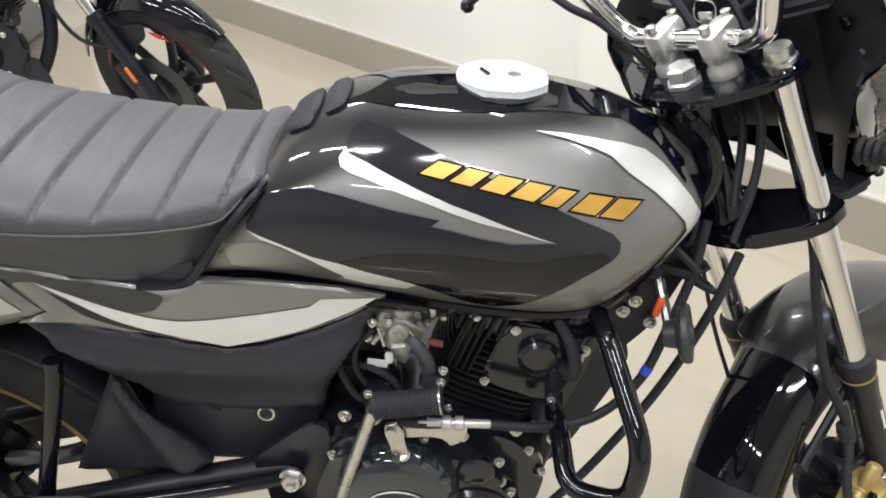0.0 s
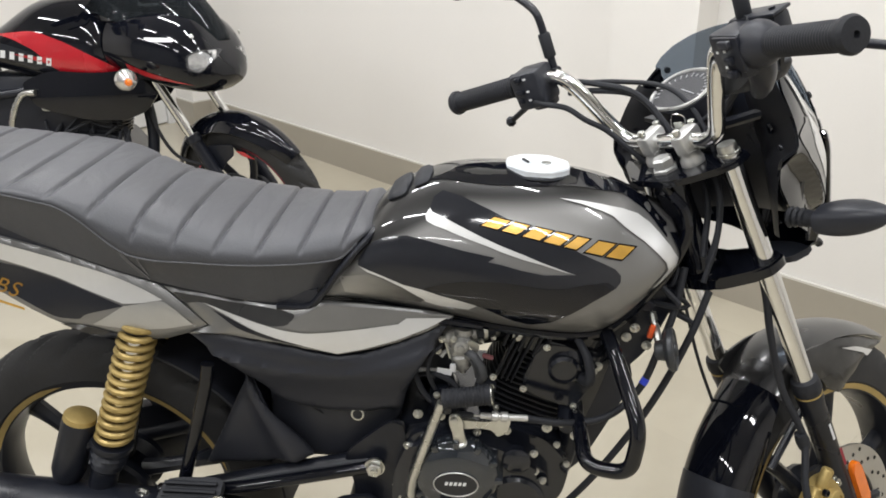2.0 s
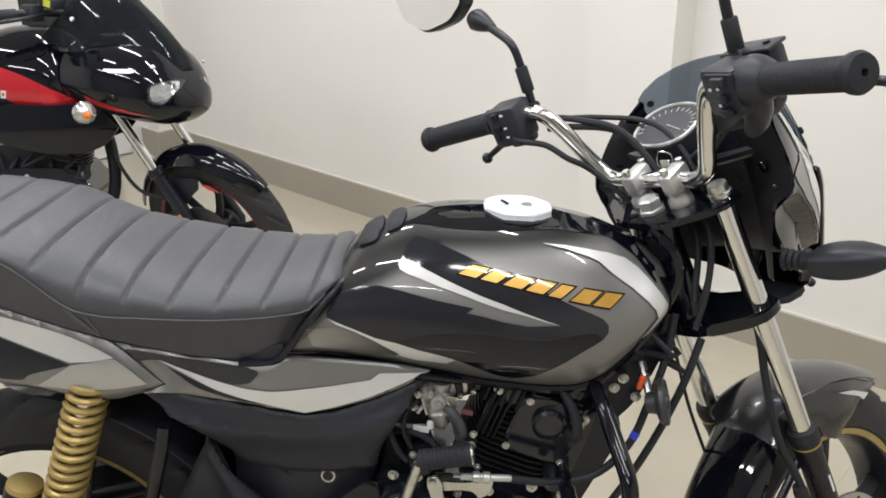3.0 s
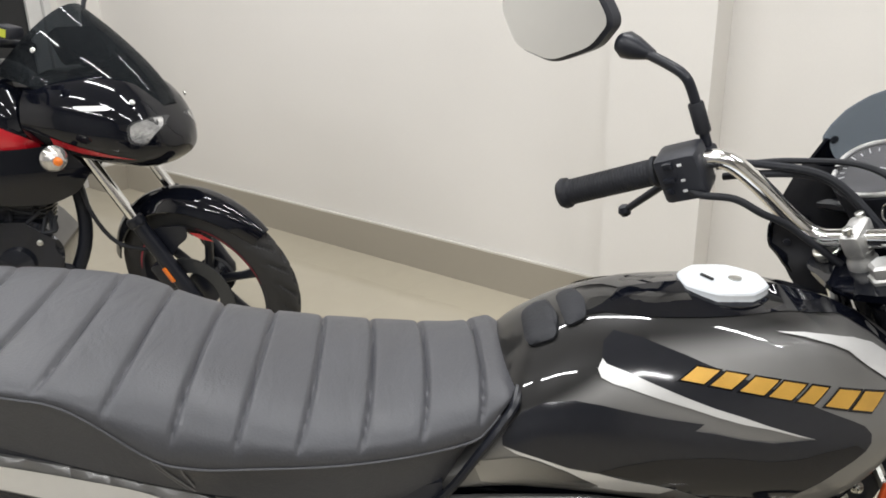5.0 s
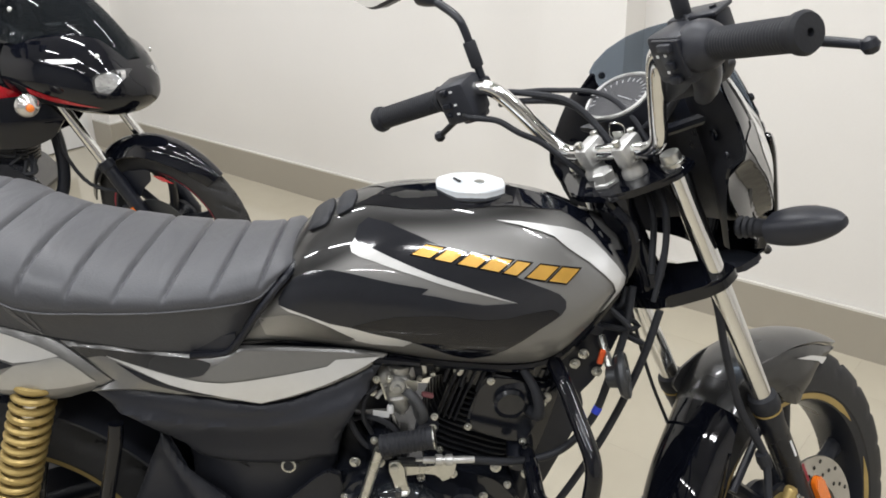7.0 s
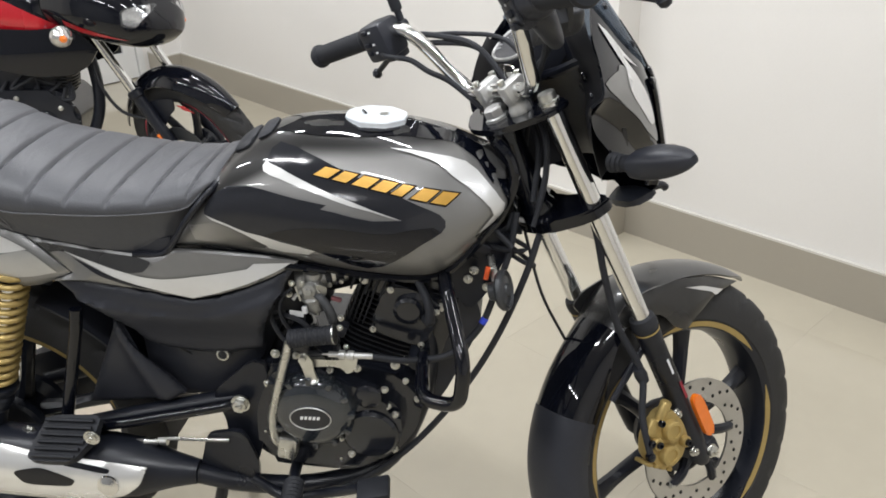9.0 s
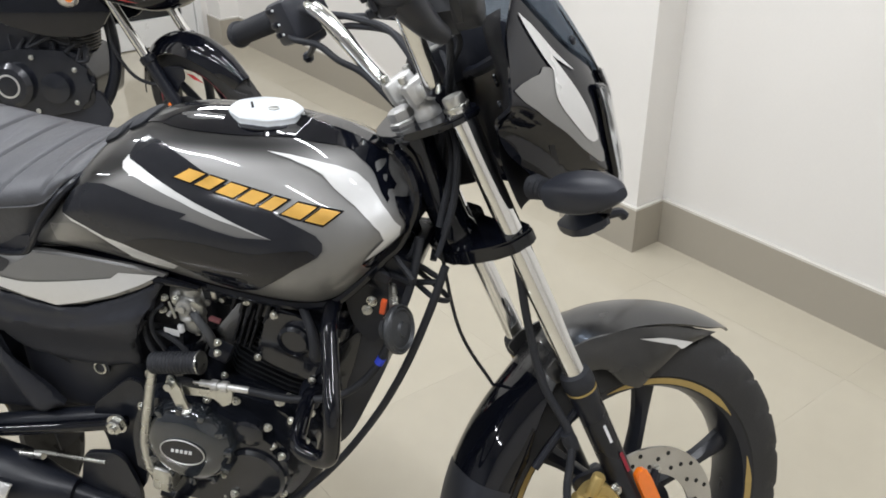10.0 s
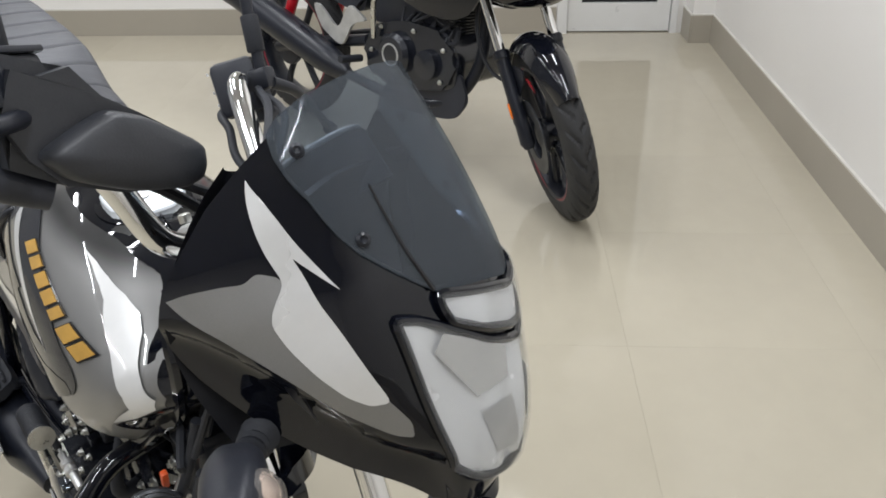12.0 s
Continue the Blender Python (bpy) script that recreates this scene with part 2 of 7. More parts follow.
def patch(poly, surf, step=0.01, thick=0.0, edge=0.0, lift=0.0, bm=None, steps=None):
    """A sheet cut to the outline and laid on a surface; surf(u, v) gives place and normal. thick: how deep its back lies; edge: how far its rim rolls in."""
    own = bmesh.new()
    f = own.faces.new([own.verts.new((u, v, 0)) for u, v in [q[:2] for q in poly]])
    us, vs = [q[0] for q in poly], [q[1] for q in poly]
    su, sv = steps or (step, step)
    for axis, lo, hi, st in ((0, min(us), max(us), su), (1, min(vs), max(vs), sv)):
        c = lo + st
        while c < hi - st * 0.3:
            co, no = (Vector((c, 0, 0)), Vector((1, 0, 0))) if axis == 0 else (Vector((0, c, 0)), Vector((0, 1, 0)))
            bmesh.ops.bisect_plane(own, geom=own.verts[:] + own.edges[:] + own.faces[:], plane_co=co, plane_no=no, dist=1e-6)
            c += st
    flat = [q[:2] for q in poly]
    bm = bm or bmesh.new()
    top, low = {}, {}
    rim = {v for e in own.edges if len(e.link_faces) == 1 for v in e.verts}
    for v in own.verts:
        p, n = surf(v.co.x, v.co.y)
        d = 0.0
        if edge:
            near = inside_dist(flat, v.co.x, v.co.y)
            if near < edge:
                d = edge - math.sqrt(max(0, edge * edge - (edge - near) ** 2))
        top[v] = bm.verts.new(p + n * (lift - d * min(1, thick / edge if edge and thick else 1)))
        if thick:
            low[v] = bm.verts.new(p + n * (lift - thick - edge))
    for f in own.faces:
        bm.faces.new([top[v] for v in f.verts])
        if thick:
            bm.faces.new([low[v] for v in reversed(f.verts)])
    if thick:
        for e in own.edges:
            if len(e.link_faces) == 1:
                a, b = e.verts
                bm.faces.new((top[a], top[b], low[b], low[a]))
    own.free()
    return bm


def by_normal(point, eps=0.002):
    """surf() for patch from a function that gives a place alone."""

    def surf(u, v):
        p = Vector(point(u, v))
        a, b = Vector(point(u + eps, v)) - Vector(point(u - eps, v)), Vector(point(u, v + eps)) - Vector(point(u, v - eps))
        n = a.cross(b)
        n = n.normalized() if n.length > 1e-12 else Vector((0, -1, 0))
        return p, n

    return surf


def line(*p):
    return [Vector(q) for q in p]

# ---- the room ----
WALLPAINT = mat("warm white wall paint", (0.765, 0.745, 0.715), 0.55, 0.0, 0.03, 1.5, bump=0.06, fine=180)
SKIRT = mat("taupe skirting tile", (0.350, 0.320, 0.265), 0.42, 0.0, 0.02, 3, bump=0.03)
def vary(m, amount):
    """Lets each piece differ a little in tone."""
    nt = m.node_tree
    p = nt.nodes["Principled BSDF"]
    src = p.inputs["Base Color"].links[0].from_socket
    info, mr, hsv = (nt.nodes.new("ShaderNode" + k) for k in ("ObjectInfo", "MapRange", "HueSaturation"))
    nt.links.new(info.outputs["Random"], mr.inputs[0])
    mr.inputs[3].default_value, mr.inputs[4].default_value = 1 - amount, 1 + amount
    nt.links.new(mr.outputs[0], hsv.inputs["Value"])
    nt.links.new(src, hsv.inputs["Color"])
    nt.links.new(hsv.outputs[0], p.inputs["Base Color"])


SKIRTCAP = mat("skirting edge", (0.62, 0.6, 0.55), 0.5, 0.0, 0.06, 5)
# The ceiling is unseen; mid grey keeps its reflection in black parts dark.
CEILING = mat("grey ceiling paint", (0.44, 0.44, 0.44), 0.7, 0.0, 0.03, 2)
TILE = mat("polished cream floor tile", (0.446, 0.407, 0.322), 0.065, 0.0, 0.05, 1.1, fine=14, rvar=0.03)
vary(TILE, 0.012)
GROUT = mat("tile joint", (0.43, 0.395, 0.335), 0.25)
ALU = mat("white coated aluminium", (0.72, 0.72, 0.71), 0.35, 0.1, 0.04, 6)
DARKGLASS = mat("dark door glass", (0.015, 0.016, 0.018), 0.06, 0.0, 0.1, 3)
S0, S1, N0, N1, TOP = -3.25, 4.2, -4.2, 2.007, 2.9


def slab(s0, s1, n0, n1, z0, z1, bm=None):
    bm = bm or bmesh.new()
    v = [bm.verts.new(room(s, n, z)) for z in (z0, z1) for s, n in ((s0, n0), (s1, n0), (s1, n1), (s0, n1))]
    for q in ((0, 1, 2, 3), (4, 5, 6, 7), (0, 1, 5, 4), (1, 2, 6, 5), (2, 3, 7, 6), (3, 0, 4, 7)):
        bm.faces.new([v[k] for k in q])
    return bm


part("floor", slab(S0 - 0.2, S1 + 0.2, N0 - 0.2, N1 + 0.2, -0.12, -0.004), GROUT, None, "polished cream vitrified tile floor of the showroom", kind="structure", category="floor")
part("ceiling", slab(S0 - 0.2, S1 + 0.2, N0 - 0.2, N1 + 0.2, TOP, TOP + 0.12), CEILING, None, "plain grey ceiling, out of view", kind="structure", category="ceiling")
part("wall_long", slab(S0 - 0.2, S1 + 0.2, N1, N1 + 0.2, 0, TOP), WALLPAINT, None, "smooth warm white painted wall", kind="structure", category="wall")
# Unseen back wall; its grey is set for dark reflections and side fill.
DARKWALL = mat("grey wall paint", (0.27, 0.275, 0.285), 0.5, 0.0, 0.05, 1.5)
part("wall_back", slab(S0 - 0.2, S1 + 0.2, N0 - 0.2, N0, 0, TOP), DARKWALL, None, "unseen back wall, toned grey for reflections and fill", kind="structure", category="wall")
part("wall_right", slab(S1, S1 + 0.2, N0, N1, 0, TOP), WALLPAINT, None, "smooth warm white painted wall", kind="structure", category="wall")
D0, D1, DH = 1.264, 1.856, 2.1
bm = slab(S0 - 0.2, S0, N0, D0, 0, TOP)
slab(S0 - 0.2, S0, D1, N1, 0, TOP, bm)
slab(S0 - 0.2, S0, D0, D1, DH, TOP, bm)
part("wall_door", bm, WALLPAINT, None, "white painted wall with a doorway", kind="structure", category="wall")
P0, P1, PN = -0.264, 0.037, 1.885  # the pillar by the wall
Q1, QN = -3.062, 1.894  # the pillar in the corner
part("wall_pillar", slab(P0, P1, PN, N1 + 0.002, 0, TOP), WALLPAINT, None, "white painted square pillar against the wall", kind="structure", category="pillar")
part("wall_pillar_corner", slab(S0 - 0.002, Q1, QN, N1 + 0.002, 0, TOP), WALLPAINT, None, "white painted pillar in the corner", kind="structure", category="pillar")


def skirting(s0, s1, n0, n1):
    """Tile skirting with a pale upper edge, as lengths of about 0.6 m."""
    top = part("baseboard", slab(s0, s1, n0, n1, 0.0, 0.143), SKIRT, None, "taupe tile skirting at the foot of the wall", kind="structure", category="skirting")
    part("edge", slab(s0, s1, n0, n1, 0.143, 0.15), SKIRTCAP, top, "pale upper edge")


K = 0.012
skirting(Q1 + K, P0 - K, N1 - K, N1 - 0.001)
skirting(P1 + K, S1, N1 - K, N1 - 0.001)
skirting(P0 - K, P1 + K, PN - K, PN - 0.001)
skirting(P1 + 0.001, P1 + K, PN, N1 - K)
skirting(P0 - K, P0 - 0.001, PN, N1 - K)
skirting(S0 + 0.001, S0 + K, N0, D0 - 0.06)
skirting(Q1 + 0.001, Q1 + K, QN, N1 - K)
skirting(S0 + K, Q1 + K, QN - K, QN - 0.001)

# aluminium door with a dark pane
door = part("door_1", slab(S0 - 0.07, S0 + 0.012, D0 - 0.055, D0, 0, DH), ALU, None, "white aluminium framed door with a dark glass pane", kind="structure", category="door")
part("jamb", slab(S0 - 0.07, S0 + 0.012, D1 - 0.035, D1, 0, DH), ALU, door)
part("head", slab(S0 - 0.07, S0 + 0.012, D0, D1 - 0.035, DH - 0.05, DH), ALU, door)
part("bottom_rail", slab(S0 - 0.05, S0 - 0.008, D0 + 0.004, D1 - 0.039, 0.008, 0.16), ALU, door)
for a, b in ((D0 + 0.004, D0 + 0.075), (D1 - 0.11, D1 - 0.039)):
    part("stile", slab(S0 - 0.05, S0 - 0.008, a, b, 0.16, DH - 0.055), ALU, door)
part("pane", slab(S0 - 0.034, S0 - 0.026, D0 + 0.075, D1 - 0.11, 0.16, DH - 0.055), DARKGLASS, door)

# ceiling battens with fluorescent tubes: the light of the place, plus an added fill row
GLOW = bpy.data.materials.new("lit tube")
GLOW.use_nodes = True
GLOW.node_tree.nodes["Principled BSDF"].inputs["Emission Color"].default_value = (1.0, 0.99, 0.98, 1)
GLOW.node_tree.nodes["Principled BSDF"].inputs["Emission Strength"].default_value = 12.0


def batten(s, n, along):
    ob = root("ceiling_light", room(s, n, TOP), "white batten light with a lit fluorescent tube", "ceiling light", "ceiling battens")
    ds, dn = (0.6, 0.035) if along else (0.035, 0.6)
    part("housing", slab(s - ds, s + ds, n - dn, n + dn, TOP - 0.05, TOP - 0.001), ALU, ob)
    d = AL if along else AC
    c = room(s, n, TOP - 0.075)
    part("tube", sweep([c - d * 0.58, c + d * 0.58], 0.02, 12, 1), GLOW, ob, "lit white tube")


# The unseen row at n = -2.7 is added to brighten the bike's right side.
for s in (-1.84, -0.1, 1.7):
    for n in (1.0, -0.6, -2.7):
        batten(s, n, True)
LIGHT_W = 22.5
for s in (-1.84, -0.1, 1.7):
    for n in (1.0, -0.6, -2.7):
        lamp = bpy.data.lights.new("tube light", "AREA")
        lamp.shape, lamp.size, lamp.size_y, lamp.energy, lamp.color = "RECTANGLE", 1.16, 0.05, LIGHT_W, (0.985, 0.99, 1.0)
        ob = new("tube_light", lamp)
        ob.matrix_world = Matrix.Translation(room(s, n, TOP - 0.10)) @ Euler((0, 0, math.atan2(AL.y, AL.x))).to_matrix().to_4x4()

# ---- the motorcycle: x ahead, y to its left, upright on its centre stand ----
bike = root("motorcycle", (0.6, 0, 0), "black and graphite commuter motorcycle with gold stripes, ribbed seat", "motorcycle")

# fuel tank
TZT = ip((0.400, 0.738), (0.45, 0.787), (0.48, 0.828), (0.505, 0.858), (0.54, 0.884), (0.58, 0.902), (0.63, 0.912), (0.69, 0.914), (0.78, 0.906), (0.85, 0.888), (0.89, 0.868), (0.92, 0.850), (0.94, 0.830), (0.949, 0.806))
TZB = ip((0.400, 0.728), (0.5, 0.719), (0.61, 0.706), (0.70, 0.693), (0.79, 0.686), (0.85, 0.70), (0.885, 0.733), (0.915, 0.768), (0.94, 0.790), (0.949, 0.800))
TW = ip((0.400, 0.092), (0.45, 0.104), (0.55, 0.124), (0.65, 0.138), (0.75, 0.143), (0.83, 0.138), (0.88, 0.122), (0.91, 0.106), (0.93, 0.083), (0.942, 0.058), (0.949, 0.03))
TSQ = ip((0.40, 7.0), (0.48, 4.2), (0.56, 2.5), (0.64, 2.05), (0.85, 2.0), (0.949, 2.0))


def tank_g(x, s):
    m = 0.38
    if s >= m:
        return max(0.0, 1 - ((s - m) / (1 - m)) ** TSQ(x)) ** 0.5
    return 1 - 0.36 * ((m - s) / m) ** 2.4


def tank_side(x, z):
    """Half width of the tank at x and height z."""
    zb, zt = TZB(x), TZT(x)
    return TW(x) * tank_g(x, min(1, max(0, (z - zb) / max(1e-4, zt - zb))))


def tank_right(x, z):
    return Vector((x, -tank_side(x, z), z))


rings = []
for k in range(97):
    x = 0.4005 + (0.949 - 0.4005) * (0.5 - 0.5 * math.cos(math.pi * k / 96)) * 0.9995
    zb, zt = TZB(x), TZT(x)
    half = []
    for j in range(37):
        s = 0.5 + 0.5 * math.cos(math.pi * j / 36)
        s = s * 0.75 + 0.25 * (1 - j / 36)
        half.append((TW(x) * tank_g(x, s), zb + (zt - zb) * s))
    rings.append([(x, -y, z) for y, z in half] + [(x, 0.0, zb - 0.004)] + [(x, y, z) for y, z in reversed(half[1:])])
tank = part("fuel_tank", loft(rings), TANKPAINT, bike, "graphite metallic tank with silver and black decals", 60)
TS = by_normal(lambda u, v: tank_right(u, v))


def tsurf(u, v):
    p, n = TS(u, v)
    return p, (n if n.y < 0 else -n)


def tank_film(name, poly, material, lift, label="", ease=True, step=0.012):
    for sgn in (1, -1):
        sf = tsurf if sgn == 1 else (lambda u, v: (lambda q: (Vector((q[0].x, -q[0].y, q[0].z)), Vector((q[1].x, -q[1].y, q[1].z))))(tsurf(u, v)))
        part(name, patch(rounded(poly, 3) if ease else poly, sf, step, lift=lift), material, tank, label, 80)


RIM = [(0.587, 0.871, 1), (0.606, 0.866), (0.633, 0.856), (0.660, 0.8455), (0.687, 0.8355), (0.714, 0.827), (0.741, 0.817), (0.768, 0.808), (0.787, 0.802, 1)]  # upper edge of the white stripe
tank_film("decal", [(0.482, 0.794), (0.482, 0.801), (0.489, 0.812), (0.503, 0.827), (0.524, 0.838), (0.553, 0.842), (0.579, 0.839), (0.606, 0.834), (0.633, 0.829), (0.676, 0.822, 1), (0.667, 0.816, 1), (0.687, 0.8125), (0.714, 0.806), (0.744, 0.801), (0.787, 0.802, 1), (0.826, 0.815, 1), (0.840, 0.808), (0.848, 0.799), (0.848, 0.790), (0.842, 0.782), (0.829, 0.774), (0.813, 0.765), (0.798, 0.754), (0.777, 0.739), (0.756, 0.724), (0.727, 0.714), (0.704, 0.721), (0.676, 0.737), (0.653, 0.748), (0.631, 0.754), (0.603, 0.760), (0.575, 0.768), (0.547, 0.773), (0.518, 0.783), (0.495, 0.790)], DARKGREY, 0.0014, "dark grey film shape", False)
# Dark reflection in the lower tank, put in as black film along its edge.
tank_film("decal", [(0.576, 0.770, 1), (0.604, 0.780), (0.633, 0.787), (0.687, 0.789), (0.715, 0.786), (0.744, 0.782), (0.774, 0.783), (0.795, 0.788), (0.830, 0.791, 1), (0.842, 0.783), (0.813, 0.766), (0.777, 0.741), (0.756, 0.726), (0.727, 0.716), (0.704, 0.723), (0.676, 0.739), (0.631, 0.756)], BLACKGLOSS, 0.0018, "dark reflection laid on as a gloss black field")
tank_film("decal", RIM + [(0.826, 0.815, 1), (0.793, 0.829), (0.767, 0.841), (0.740, 0.851), (0.708, 0.862), (0.686, 0.870), (0.665, 0.878), (0.643, 0.885), (0.626, 0.890), (0.600, 0.893), (0.588, 0.886), (0.584, 0.876)], DARKGREY, 0.0017, "dark grey film shape", False)
tank_film("stripe", RIM + [(0.768, 0.8065), (0.741, 0.8145), (0.714, 0.8205), (0.687, 0.8285), (0.666, 0.8355), (0.633, 0.8455), (0.606, 0.8535), (0.590, 0.857), (0.580, 0.861), (0.578, 0.867), (0.584, 0.8745, 1)], SILVER, 0.0023, "silver stripe", False)
tank_film("stripe", [(0.4825, 0.793, 1), (0.495, 0.7895), (0.518, 0.7825), (0.547, 0.7725), (0.575, 0.7675), (0.603, 0.7595), (0.631, 0.7535), (0.653, 0.7475, 1), (0.640, 0.738), (0.600, 0.739), (0.578, 0.745, 1), (0.577, 0.7495, 1), (0.546, 0.768), (0.518, 0.7795), (0.495, 0.786)], SILVER, 0.0012, "silver stripe", False)
TIPFADE = mat("graphite film with a dark tip", (0.36, 0.357, 0.35), 0.38, 0.8, 0.06, 5, coat=0.7, fine=900)
nt = TIPFADE.node_tree
tip_src = nt.nodes["Principled BSDF"].inputs["Base Color"].links[0].from_socket
tip_tc, tip_sep, tip_mr, tip_mx = (nt.nodes.new("ShaderNode" + k) for k in ("TexCoord", "SeparateXYZ", "MapRange", "Mix"))
tip_mx.data_type, tip_mx.blend_type = "RGBA", "MULTIPLY"
tip_mr.inputs[1].default_value, tip_mr.inputs[2].default_value = 0.455, 0.575
tip_mx.inputs[7].default_value = (0.06, 0.06, 0.065, 1)
nt.links.new(tip_tc.outputs["Object"], tip_sep.inputs[0])
nt.links.new(tip_sep.outputs["X"], tip_mr.inputs[0])
nt.links.new(tip_mr.outputs[0], tip_mx.inputs[0])
nt.links.new(tip_src, tip_mx.inputs[6])
nt.links.new(tip_mx.outputs[2], nt.nodes["Principled BSDF"].inputs["Base Color"])
tank_film("decal", [(0.452, 0.772, 1), (0.495, 0.783), (0.518, 0.778), (0.546, 0.7665), (0.576, 0.749, 1), (0.571, 0.7425, 1), (0.52, 0.745), (0.46, 0.750, 1)], TIPFADE, 0.0009, "graphite field with an airbrushed dark tip")
tank_film("stripe", [(0.764, 0.888, 1), (0.794, 0.8845), (0.821, 0.8795), (0.850, 0.8725), (0.873, 0.864), (0.890, 0.853), (0.904, 0.841), (0.918, 0.826), (0.931, 0.807), (0.929, 0.796), (0.914, 0.784), (0.893, 0.773, 1), (0.904, 0.786), (0.915, 0.797), (0.911, 0.809), (0.900, 0.821), (0.880, 0.837), (0.854, 0.854), (0.837, 0.867), (0.821, 0.8735), (0.794, 0.8815)], SILVER, 0.0024, "silver stripe", False, 0.003)
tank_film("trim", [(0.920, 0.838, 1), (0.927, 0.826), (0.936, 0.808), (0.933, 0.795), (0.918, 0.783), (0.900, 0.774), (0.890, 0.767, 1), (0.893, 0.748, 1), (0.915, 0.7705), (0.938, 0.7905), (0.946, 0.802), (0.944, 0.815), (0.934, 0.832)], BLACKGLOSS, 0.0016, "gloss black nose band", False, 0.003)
# Dark shoulder reflection on the black tank top, built as a gloss band.
tank_film("trim", [(0.560, 0.893, 1), (0.60, 0.903), (0.68, 0.901), (0.78, 0.899), (0.85, 0.886), (0.89, 0.862), (0.915, 0.835, 1), (0.918, 0.846, 1), (0.89, 0.8705), (0.85, 0.8915), (0.78, 0.912), (0.70, 0.918), (0.62, 0.912)], BLACKGLOSS, 0.0008, "gloss black shoulder band drawn for a dark reflection")

# maker's emblem: a row of plain slanted gold plates with dark edges
def bar(a0, a1, b0=0.0, b1=1.0, sl=0.42):
    return [(a0 + sl * b0, b0), (a1 + sl * b0, b0), (a1 + sl * b1, b1), (a0 + sl * b1, b1)]


def badge_uv(a, b):
    """a along the emblem from 0 to 7, b across it."""
    return 0.656 + a * 0.0284 + b * 0.0035, 0.8600 - a * 0.0060 + b * (0.0115 + 0.0006 * a) + 0.0012 * a * (7 - a) / 12


for sgn in (1, -1):

    def sf(u, v, sgn=sgn):
        p, n = tsurf(*badge_uv(u, v))
        return Vector((p.x, sgn * p.y, p.z)), Vector((n.x, sgn * n.y, n.z))

    for k in range(7):
        w = (0.80, 0.74, 0.84, 0.80, 0.60, 0.84, 0.80)[k]
        back = part("emblem", patch(bar(k - 0.06, k + w + 0.04, -0.12, 1.12, 0.50), sf, 0.4, thick=0.001, lift=0.0018), BLACKGLOSS, tank, "dark backed gold emblem plate", 30)
        part("face", patch(bar(k, k + w - 0.03, 0.0, 1.0, 0.50), sf, 0.4, thick=0.001, lift=0.0030), GOLDFILM, back, "gold face", 30)

# filler cap under a wrinkled protective film, on its flange
cap = lathe([(0.046, -0.012), (0.050, -0.006), (0.050, 0.0), (0.036, 0.003)], (0.734, 0, 0.906), (0.05, 0, 1), 40)
flange = part("filler_flange", cap, BLACKGLOSS, tank)
rings = []


def lid_r(q):
    """Eight soft corners round the lid."""
    w = (q + math.pi / 8) % (math.pi / 4) - math.pi / 8
    return 0.4 + 0.6 * 0.985 * math.cos(math.pi / 8) / math.cos(w) + 0.015


for r, h in ((0.044, -0.004), (0.0480, 0.001), (0.0472, 0.006), (0.0478, 0.0115), (0.0462, 0.0143), (0.03, 0.0158), (0.012, 0.0163), (0.002, 0.0164)):
    rings.append([Vector((0.734 + 1.02 * r * math.cos(q) * lid_r(q), 0.90 * r * math.sin(q) * lid_r(q), 0.906 + 0.75 * h - 0.05 * 1.06 * r * math.cos(q) + (0.0011 * math.sin(21 * q) + 0.0008 * math.sin(34 * q + 1) if h < 0.009 else 0))) for q in [2 * math.pi * k / 64 for k in range(64)]])
FILM = mat("white protective film", (0.72, 0.76, 0.80), 0.22, 0.0, 0.08, 40, bump=0.5, fine=90, coat=0.6)
lid = part("filler_cap", loft(rings), FILM, tank, "white film wrapped filler cap", 32)
part("keyhole", lathe([(0.007, 0), (0.007, 0.0012), (0.005, 0.0015)], (0.746, -0.004, 0.9178), (0, 0, 1), 20), ZINC, lid)
part("slot", box((0.716, -0.002, 0.9205), (0.003, 0.017, 0.0022), Euler((0, 0, 0.5)).to_matrix()), BLACKGLOSS, lid)

# two rubber knee pads on the rear of the tank top
def tank_top(x, y):
    zt = TZT(x)
    lo, hi = TZB(x) + 0.3 * (zt - TZB(x)), zt
    for _ in range(24):
        mid = (lo + hi) / 2
        if tank_side(x, mid) > abs(y):
            lo = mid
        else:
            hi = mid
    return Vector((x, y, lo))


TT = by_normal(tank_top)


def ttop(u, v):
    p, n = TT(u, v)
    return p, (n if n.z > 0 else -n)


part("tank_pad", patch(rounded([(0.516, -0.042), (0.545, -0.052), (0.552, -0.020), (0.548, 0.03), (0.52, 0.03)]), ttop, 0.006, 0.003, 0.004, 0.006), RUBBER, tank, "black rubber tank pad")
part("tank_pad", patch(rounded([(0.556, -0.044), (0.578, -0.040), (0.582, -0.012), (0.578, 0.025), (0.556, 0.025)]), ttop, 0.006, 0.003, 0.004, 0.006), RUBBER, tank, "black rubber tank pad")

# black edge moulding that follows the tank's lower edge to the front
low = [(0.405, -0.094, 0.727)] + [(x, -(tank_side(x, TZB(x)) + 0.004), TZB(x) - 0.002) for x in (0.46, 0.52, 0.58, 0.65, 0.72, 0.79, 0.84, 0.875, 0.905, 0.925)] + [(0.946, -0.062, 0.83), (0.94, -0.06, 0.868), (0.92, -0.05, 0.89)]
part("edge_moulding", sweep(low, 0.0075, 8, 4), BLACKGLOSS, tank, "black edge moulding")

part("lower_moulding", sweep([(0.402, -0.098, 0.724), (0.46, -0.103, 0.7195), (0.54, -0.108, 0.7145), (0.62, -0.110, 0.706), (0.66, -0.108, 0.699)], lambda t: 0.0105 - 0.006 * t, 8, 4), BLACKGLOSS, tank, "black edge moulding")

